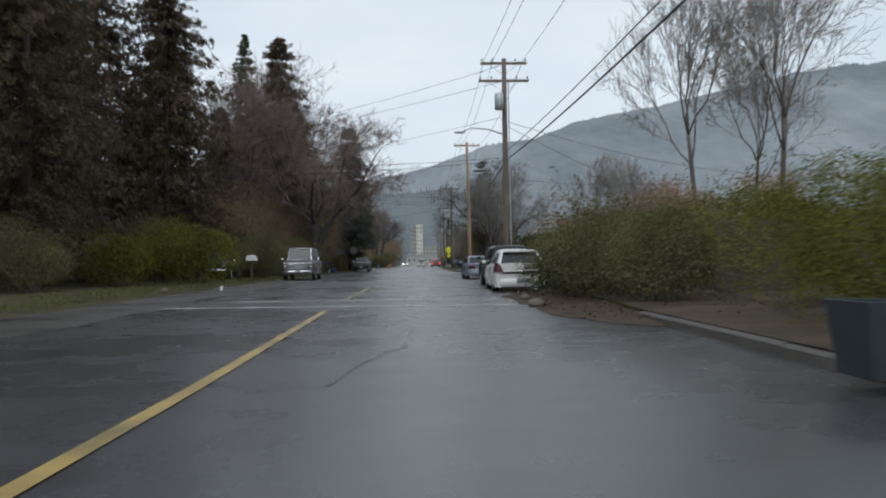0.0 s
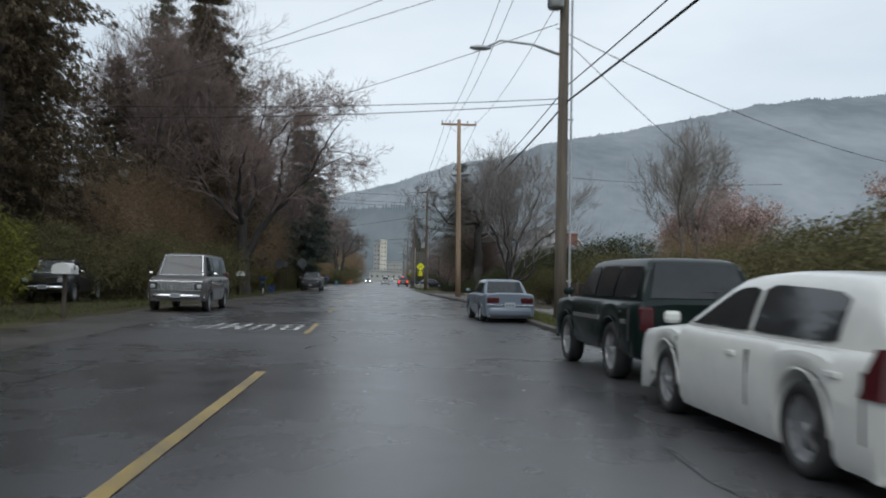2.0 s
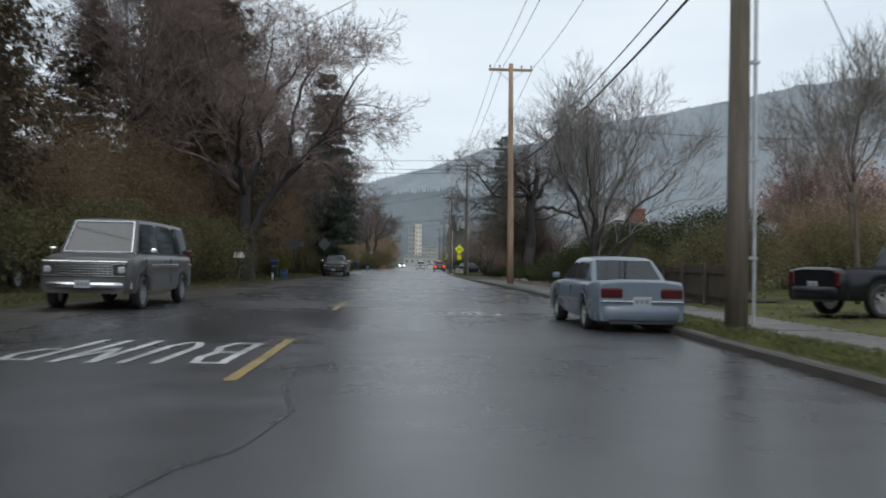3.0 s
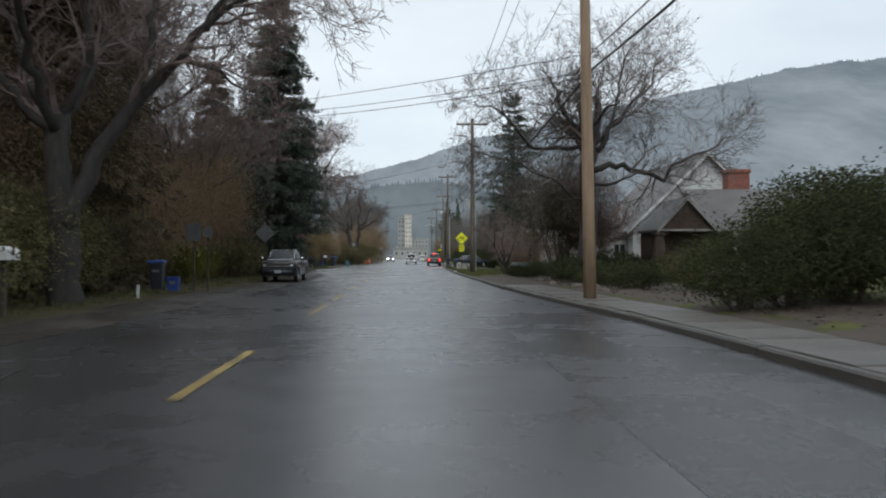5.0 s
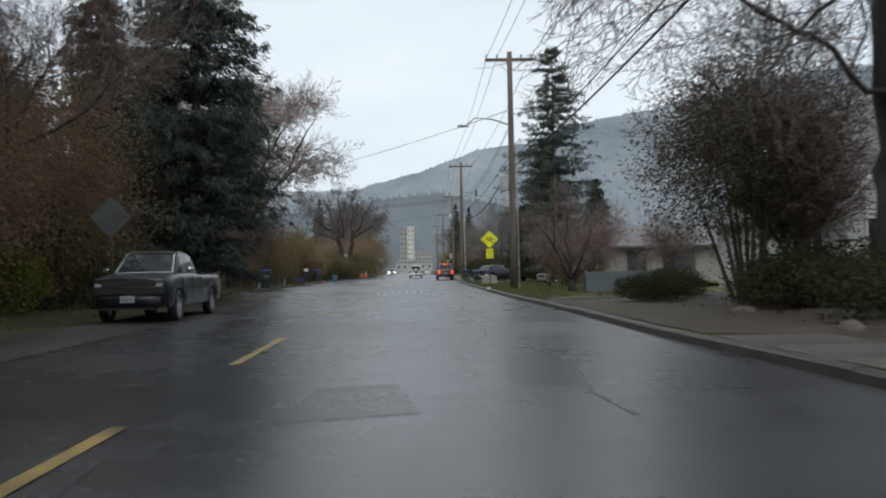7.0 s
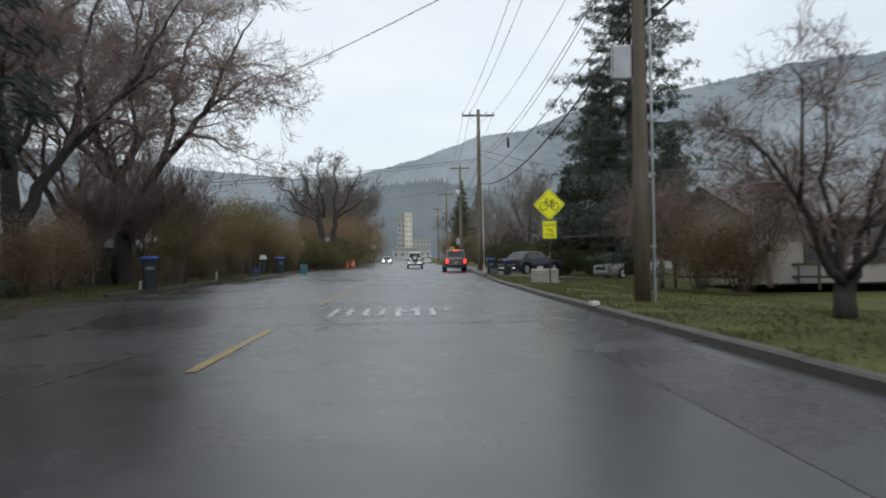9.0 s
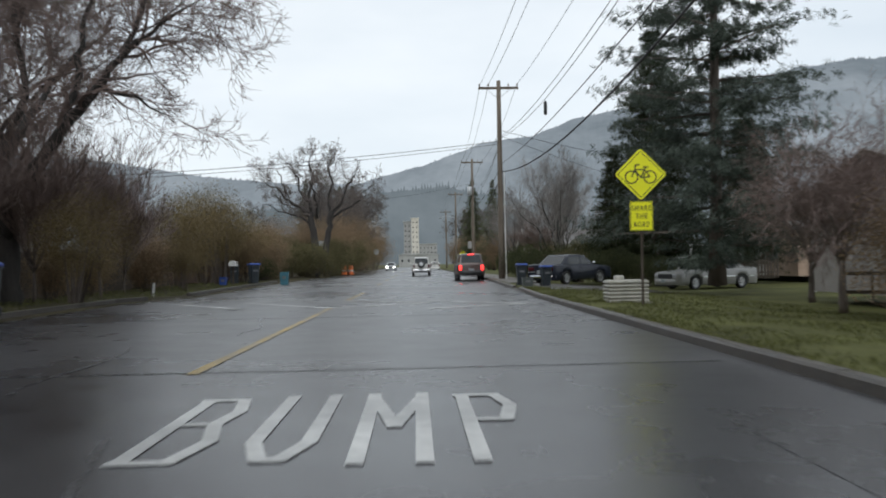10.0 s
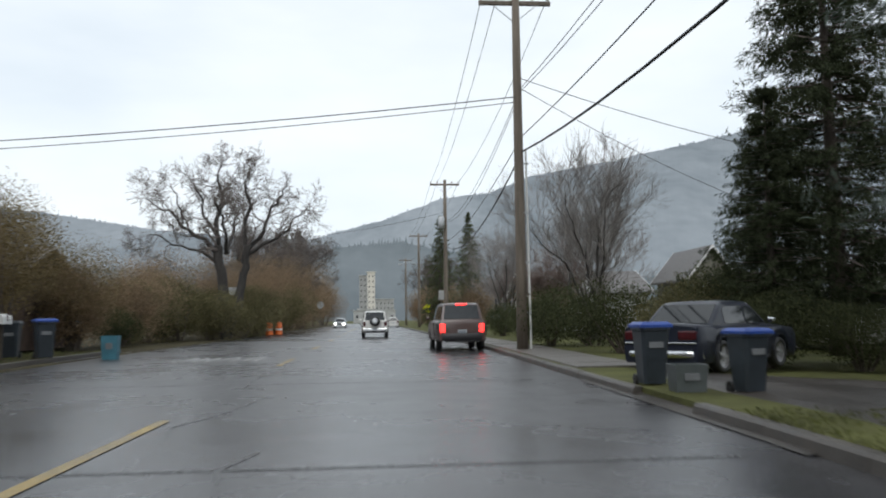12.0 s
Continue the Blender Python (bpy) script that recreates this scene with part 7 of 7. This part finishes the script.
fence((-14.6, 126), (-14.6, 166), 1.75, 0.16, 0.15, "dark weathered board fence along gardens")
fence((12.4, 158.0), (18.5, 158.4), 1.0, 0.17, 0.1, "dark picket fence under the spruce", True)
fence((9.4, 134.8), (14.5, 131.4), 0.75, 0.6, 0.05, "low grey rail fence beside a lawn", False, FENCEWOOD)
BLUEGREY = mat("blue_grey_fence_paint", (0.17, 0.2, 0.22), (0.1, 0.12, 0.13), 2, 0.7)
bf = fence((7.2, 116.6), (12.0, 117.2), 0.98, 0.125, 0.12, "low blue-grey painted board fence across a lawn", False, BLUEGREY); bf.matrix_basis.translation.z = -0.08
fence((6.9, 21.6), (8.6, 21.4), 1.75, 0.13, 0.12, "tall dark board gate between hedges")
fence((7.9, 56.5), (8.4, 66), 1.15, 0.16, 0.15, "weathered low board fence")

# ---- bins, boxes and clutter ----


def wheelie_bin(x, y, lid, label, s=1.0, turn=0):
    t = thing("wheelie_bin", pose(x, y, 0.1, 0, 0, turn) @ Matrix.Diagonal((s, s, s, 1)), label, "bin", "refuse bins")
    b = Build(); b.loft([[(sx * a, sy * c, z) for sx, sy in ((-1, -0.8), (-0.8, -1), (0.8, -1), (1, -0.8), (1, 0.8), (0.8, 1), (-0.8, 1), (-1, 0.8))] for z, a, c in ((0.05, 0.19, 0.21), (0.95, 0.245, 0.3), (0.96, 0.27, 0.325), (1.0, 0.27, 0.325))]); part("body", b, BINDARK, t)
    b = Build(); b.loft([[(sx * a, sy * c, z) for sx, sy in ((-1, -1), (1, -1), (1, 1), (-1, 1))] for z, a, c in ((1.004, 0.28, 0.34), (1.05, 0.28, 0.34), (1.1, 0.22, 0.27))]); part("lid", b, lid, t)
    for s_ in (-1, 1):
        b = Build(); b.spin([(-0.03, 0.03), (-0.03, 0.1), (0.03, 0.1), (0.03, 0.03)], 14, "x", (s_ * 0.2, 0.24, 0.1)); part("wheel", b, TYRE, t)
    b = Build(); b.tube((-0.2, 0.37, 0.98), (0.2, 0.37, 0.98), 0.016, n=6); part("handle", b, BINDARK, t)
    b = Build(); b.box((-0.12, -0.30, 0.66), (0.12, -0.272, 0.76)); part("marking", b, BINGREY, t)
    return t


wheelie_bin(4.4, 151.6, BINBLUE, "dark wheeled refuse bin with a blue lid at the kerb", 0.86)
wheelie_bin(5.2, 150.1, BINBLUE, "dark wheeled refuse bin with blue lid", 0.78, 10)
wheelie_bin(-9.4, 135.0, BINBLUE, "dark wheeled bin with a blue lid on the lawn", 1.1, 20)
wheelie_bin(-9.5, 165.4, BINBLUE, "dark wheeled bin beside a drive", 1.1, 30)
wheelie_bin(-10.8, 166.2, BINDARK, "dark wheeled bin beside another bin", 1.05, 10)
wheelie_bin(-9.2, 89.6, BINBLUE, "dark wheeled bin with a blue lid by the verge", 1.0, 5)


def tub(x, y, w, d, h, material, label, name="tub", z=0.1):
    t = thing(name, pose(x, y, z), label, "box", "kerbside boxes")
    b = Build(); o = 0.86
    b.loft([[(sx * a, sy * c, z) for sx, sy in ((-1, -1), (1, -1), (1, 1), (-1, 1))] for z, a, c in ((0, w / 2 * o, d / 2 * o), (h, w / 2, d / 2), (h, w / 2 - 0.03, d / 2 - 0.03), (h * 0.5, w / 2 * 0.9, d / 2 * 0.9))]); part("body", b, material, t)
    b = Build(); b.box((-0.1, -d / 2 - 0.012, h * 0.45), (0.1, -d / 2 + 0.03, h * 0.7)); part("marking", b, BINGREY, t)
    return t


tub(4.5, 150.45, 0.46, 0.36, 0.38, BINTEAL, "grey-green plastic recycling tub at the kerb", "recycling_tub")
tub(3.84, 9.3, 0.85, 0.6, 0.54, BINDARK, "dark plastic box beside the hedge", "storage_box")
tub(-8.5, 89.2, 0.4, 0.3, 0.5, BINBLUE, "blue plastic recycling box by a bin", "recycling_tub")
tub(-10.9, 163.8, 0.4, 0.35, 0.45, BINBLUE, "blue plastic tub on the grass", "recycling_tub")
tub(-7.9, 166.5, 0.5, 0.4, 0.75, mat("teal_plastic", (0.06, 0.2, 0.26), (0.04, 0.13, 0.17), 3, 0.5), "teal plastic box beside a drive", "recycling_tub", z=0.004)
for x, y in ((-7.65, 205), (-7.0, 205.6)):
    t = thing("traffic_barrel", pose(x, y, 0.08), "orange plastic traffic barrel by the road", "barrel", "traffic barrels")
    b = Build(); b.spin([(0, 0), (0, 0.33), (0.05, 0.33), (0.06, 0.29), (0.95, 0.22), (1.0, 0.1), (1.0, 0)], 16, "z"); part("body", b, ORANGE, t, smooth=True)
    b = Build(); b.spin([(0.35, 0.275), (0.35, 0.285), (0.5, 0.272), (0.5, 0.262)], 16, "z"); part("band", b, WHITEPLASTIC, t)

crate = thing("slatted_box", pose(4.95, 136.3, 0.09) @ Matrix.Diagonal((0.9, 0.9, 0.88, 1)), "white ribbed plastic box on the grass verge", "box")
b = Build(); b.box((-0.5, -0.3, 0), (0.5, 0.3, 0.62), 0.02); part("body", b, CRATE, crate)
for k in range(6):
    b = Build(); b.box((-0.54, -0.34, 0.03 + k * 0.1), (0.54, 0.34, 0.095 + k * 0.1), 0.022); part("slat", b, CRATE, crate)
b = Build(); b.box((-0.6, -0.36, -0.02), (0.6, 0.36, 0.025), 0.01); part("base", b, CRATE, crate)
b = Build(); b.box((-0.3, -0.12, 0.6), (-0.06, 0.12, 0.74), 0.03); part("cap", b, CRATE, crate)


def plastic_chair(x, y, turn):
    t = thing("garden_chair", pose(x, y, lawn_z(x, y), 0, 0, turn), "white plastic garden chair on the lawn", "chair")
    for sx in (-1, 1):
        for sy in (-1, 1):
            b = Build(); b.tube((sx * 0.25, sy * 0.24, 0), (sx * 0.22, sy * 0.2, 0.42), 0.025, n=6); part("leg", b, WHITEPLASTIC, t)
        b = Build(); b.path([(sx * 0.27, -0.22, 0.42), (sx * 0.28, -0.22, 0.64), (sx * 0.28, 0.2, 0.66)], 0.022, 6); part("armrest", b, WHITEPLASTIC, t)
    b = Build(); b.box((-0.25, -0.24, 0.4), (0.25, 0.24, 0.44), 0.015); part("seat", b, WHITEPLASTIC, t)
    for k in range(5):
        b = Build(); b.add([(-0.22 + k * 0.09, 0.21, 0.44), (-0.15 + k * 0.09, 0.21, 0.44), (-0.15 + k * 0.09, 0.33, 0.86), (-0.22 + k * 0.09, 0.33, 0.86), (-0.22 + k * 0.09, 0.235, 0.44), (-0.15 + k * 0.09, 0.235, 0.44), (-0.15 + k * 0.09, 0.355, 0.86), (-0.22 + k * 0.09, 0.355, 0.86)], [(0, 1, 2, 3), (4, 5, 6, 7), (0, 1, 5, 4), (1, 2, 6, 5), (2, 3, 7, 6), (3, 0, 4, 7)]); part("back_slat", b, WHITEPLASTIC, t)
    b = Build(); b.box((-0.25, 0.32, 0.84), (0.25, 0.37, 0.9), 0.015); part("top_rail", b, WHITEPLASTIC, t)
    return t


gc = plastic_chair(15.6, 148.0, 150); gc.scale = (1.25, 1.25, 1.15)


def mailbox(x, y, z, label, turn=0, wide=0.4):
    t = thing("mailbox", pose(x, y, 0.06, 0, 0, turn), label, "mailbox", "roadside mailboxes")
    b = Build(); b.box((-0.05, -0.05, -0.2), (0.05, 0.05, z - 0.3), 0.01); part("post", b, FENCEWOOD, t)
    b = Build(); sec = [(-wide / 2, 0), (wide / 2, 0), (wide / 2, 0.16)] + [(wide / 2 * math.cos(a), 0.16 + 0.14 * math.sin(a)) for a in (0.5, 1.05, 1.57, 2.1, 2.6)] + [(-wide / 2, 0.16)]
    b.loft([[(px, yy, z - 0.3 + pz) for px, pz in sec] for yy in (-0.3, 0.3)]); part("box", b, WHITEPLASTIC, t)
    b = Build(); b.box((wide / 2, -0.05, z - 0.2), (wide / 2 + 0.02, 0.0, z + 0.05)); part("flag", b, LAMPRED, t)
    return t


mailbox(-8.7, 48.6, 1.45, "white mailbox on a wooden post by the verge", 0, 0.5)
mailbox(-8.8, 77.2, 1.5, "pale mailbox on a post beside thicket", 0, 0.42)
mailbox(-10.6, 165.0, 1.4, "pale mailbox beside bins", 0, 0.4)
b = Build(); b.box((-0.09, -0.08, 0), (0.09, 0.08, 0.09), 0.012)
solid("kerb_marker", b, WHITEPLASTIC, "white painted block on the kerb", "marker", m=pose(3.52, 121.5, 0.12, 0, 0, 8))
for x, y, tall_ in ((-7.1, 35.0, 0.16), (-8.6, 85.5, 0.4), (-9.9, 135.5, 0.4), (-10.5, 150, 0.5)):
    t = thing("marker_post", pose(x, y, 0.03, 0, 4, 0), "short white marker post in the grass", "marker post", "marker posts")
    b = Build(); b.box((-0.05, -0.02, -0.1), (0.05, 0.02, tall_), 0.01); part("post", b, WHITEPLASTIC, t)
rk = random.Random(3)
for x, y, s in ((2.85, 21.0, 0.17), (3.0, 24.1, 0.12), (6.2, 97.6, 0.22), (6.0, 93.3, 0.2), (6.8, 99.6, 0.18), (6.4, 90.2, 0.2), (6.6, 88.3, 0.24), (7.2, 104.4, 0.18), (6.5, 86.2, 0.18), (-8.3, 32.0, 0.12)):
    bm = bmesh.new(); bmesh.ops.create_icosphere(bm, subdivisions=2, radius=1)
    for v in bm.verts:
        v.co *= 1 + 0.28 * noise.noise(v.co * 1.3 + Vector((x, y, 0)))
        v.co = Vector((v.co.x * s * 1.3, v.co.y * s, max(v.co.z, -0.5) * s * 0.75))
    me = bpy.data.meshes.new("rock"); bm.to_mesh(me); bm.free(); me.materials.append(ROCK); me.polygons.foreach_set("use_smooth", [True] * len(me.polygons))
    ob = new("rock", me); ob.matrix_world = pose(x, y, (0.1 if y > 31 else 0.02) + s * 0.2, 0, 0, rk.uniform(0, 360)); tagged(ob, "pale rounded garden rock on bare earth", "rock", "rocks")

# ---- grass and litter ----
rng = np.random.default_rng(99)


def blades(name, n, xf, y0, y1, z, length, material, label):
    y = rng.uniform(y0, y1, n); lo, hi = np.array([xf(v) for v in y]).T
    x = lo + (hi - lo) * rng.uniform(0, 1, n) ** 1.6
    clump = np.array([noise.noise((a * 0.9, c * 0.9, 4)) for a, c in zip(x, y)])
    keep = clump > rng.uniform(-0.5, 0.25, n)
    x, y = x[keep], y[keep]
    base = np.stack([x, y, np.array([z(a, c) for a, c in zip(x, y)]) if callable(z) else np.full(len(x), z)], 1)
    d = np.stack([rng.normal(0, 0.5, len(x)), rng.normal(0, 0.5, len(x)), np.ones(len(x))], 1)
    v, f = cards(base + d * length * 0.4, d, rng.normal(0, 1, base.shape), length, 0.018, rng, 0.2)
    ob = new(name, np_mesh(name, v, f, material)); tagged(ob, label, "grass", kind="stuff")


blades("grass", 34000, lambda y: (kerb_x(y) + 0.15, kerb_x(y) + 6.5), 106, 148, lawn_z, 0.09, BLADE, "short damp lawn grass behind the kerb")
blades("grass", 9000, lambda y: (kerb_x(y) + 0.15, kerb_x(y) + 1.3), 39, 60, 0.13, 0.13, BLADE, "grass strip between kerb and footpath")
blades("grass", 11000, lambda y: (edge_x(y) - 0.9, edge_x(y) - 5.0), 14, 62, 0.03, 0.2, BLADE, "rough winter grass on the verge")
blades("grass", 8000, lambda y: (edge_x(y) - 0.9, edge_x(y) - 4.0), 62, 128, 0.03, 0.2, BLADE, "rough winter grass beside the thicket")
blades("grass", 14000, lambda y: (edge_x(y) - 0.2, edge_x(y) - 5.0), 129, 172, 0.06, 0.13, BLADE, "damp lawn grass beside the left kerb")
n = 9000
y = np.where(rng.uniform(0, 1, n) < 0.35, rng.uniform(15.5, 30, n), rng.uniform(31, 110, n)); x = np.where(y < 31, rng.uniform(2.9, 7.5, n), np.array([kerb_x(v) for v in y]) + rng.uniform(1.9, 6.2, n)); 
base = np.stack([x, y, np.where(y < 31, 0.02 + 0.043 * (x - 2.7), 0.2) + rng.uniform(0, 0.05, n)], 1)
v, f = cards(base, rng.normal(0, 1, base.shape) * [1, 1, 0.25], rng.normal(0, 0.3, base.shape) + [0, 0, 1], 0.075, 0.045, rng)
ob = new("leaf_litter", np_mesh("leaf_litter", v, f, LITTER)); tagged(ob, "fallen brown leaves on bare earth", "leaf litter", kind="stuff")
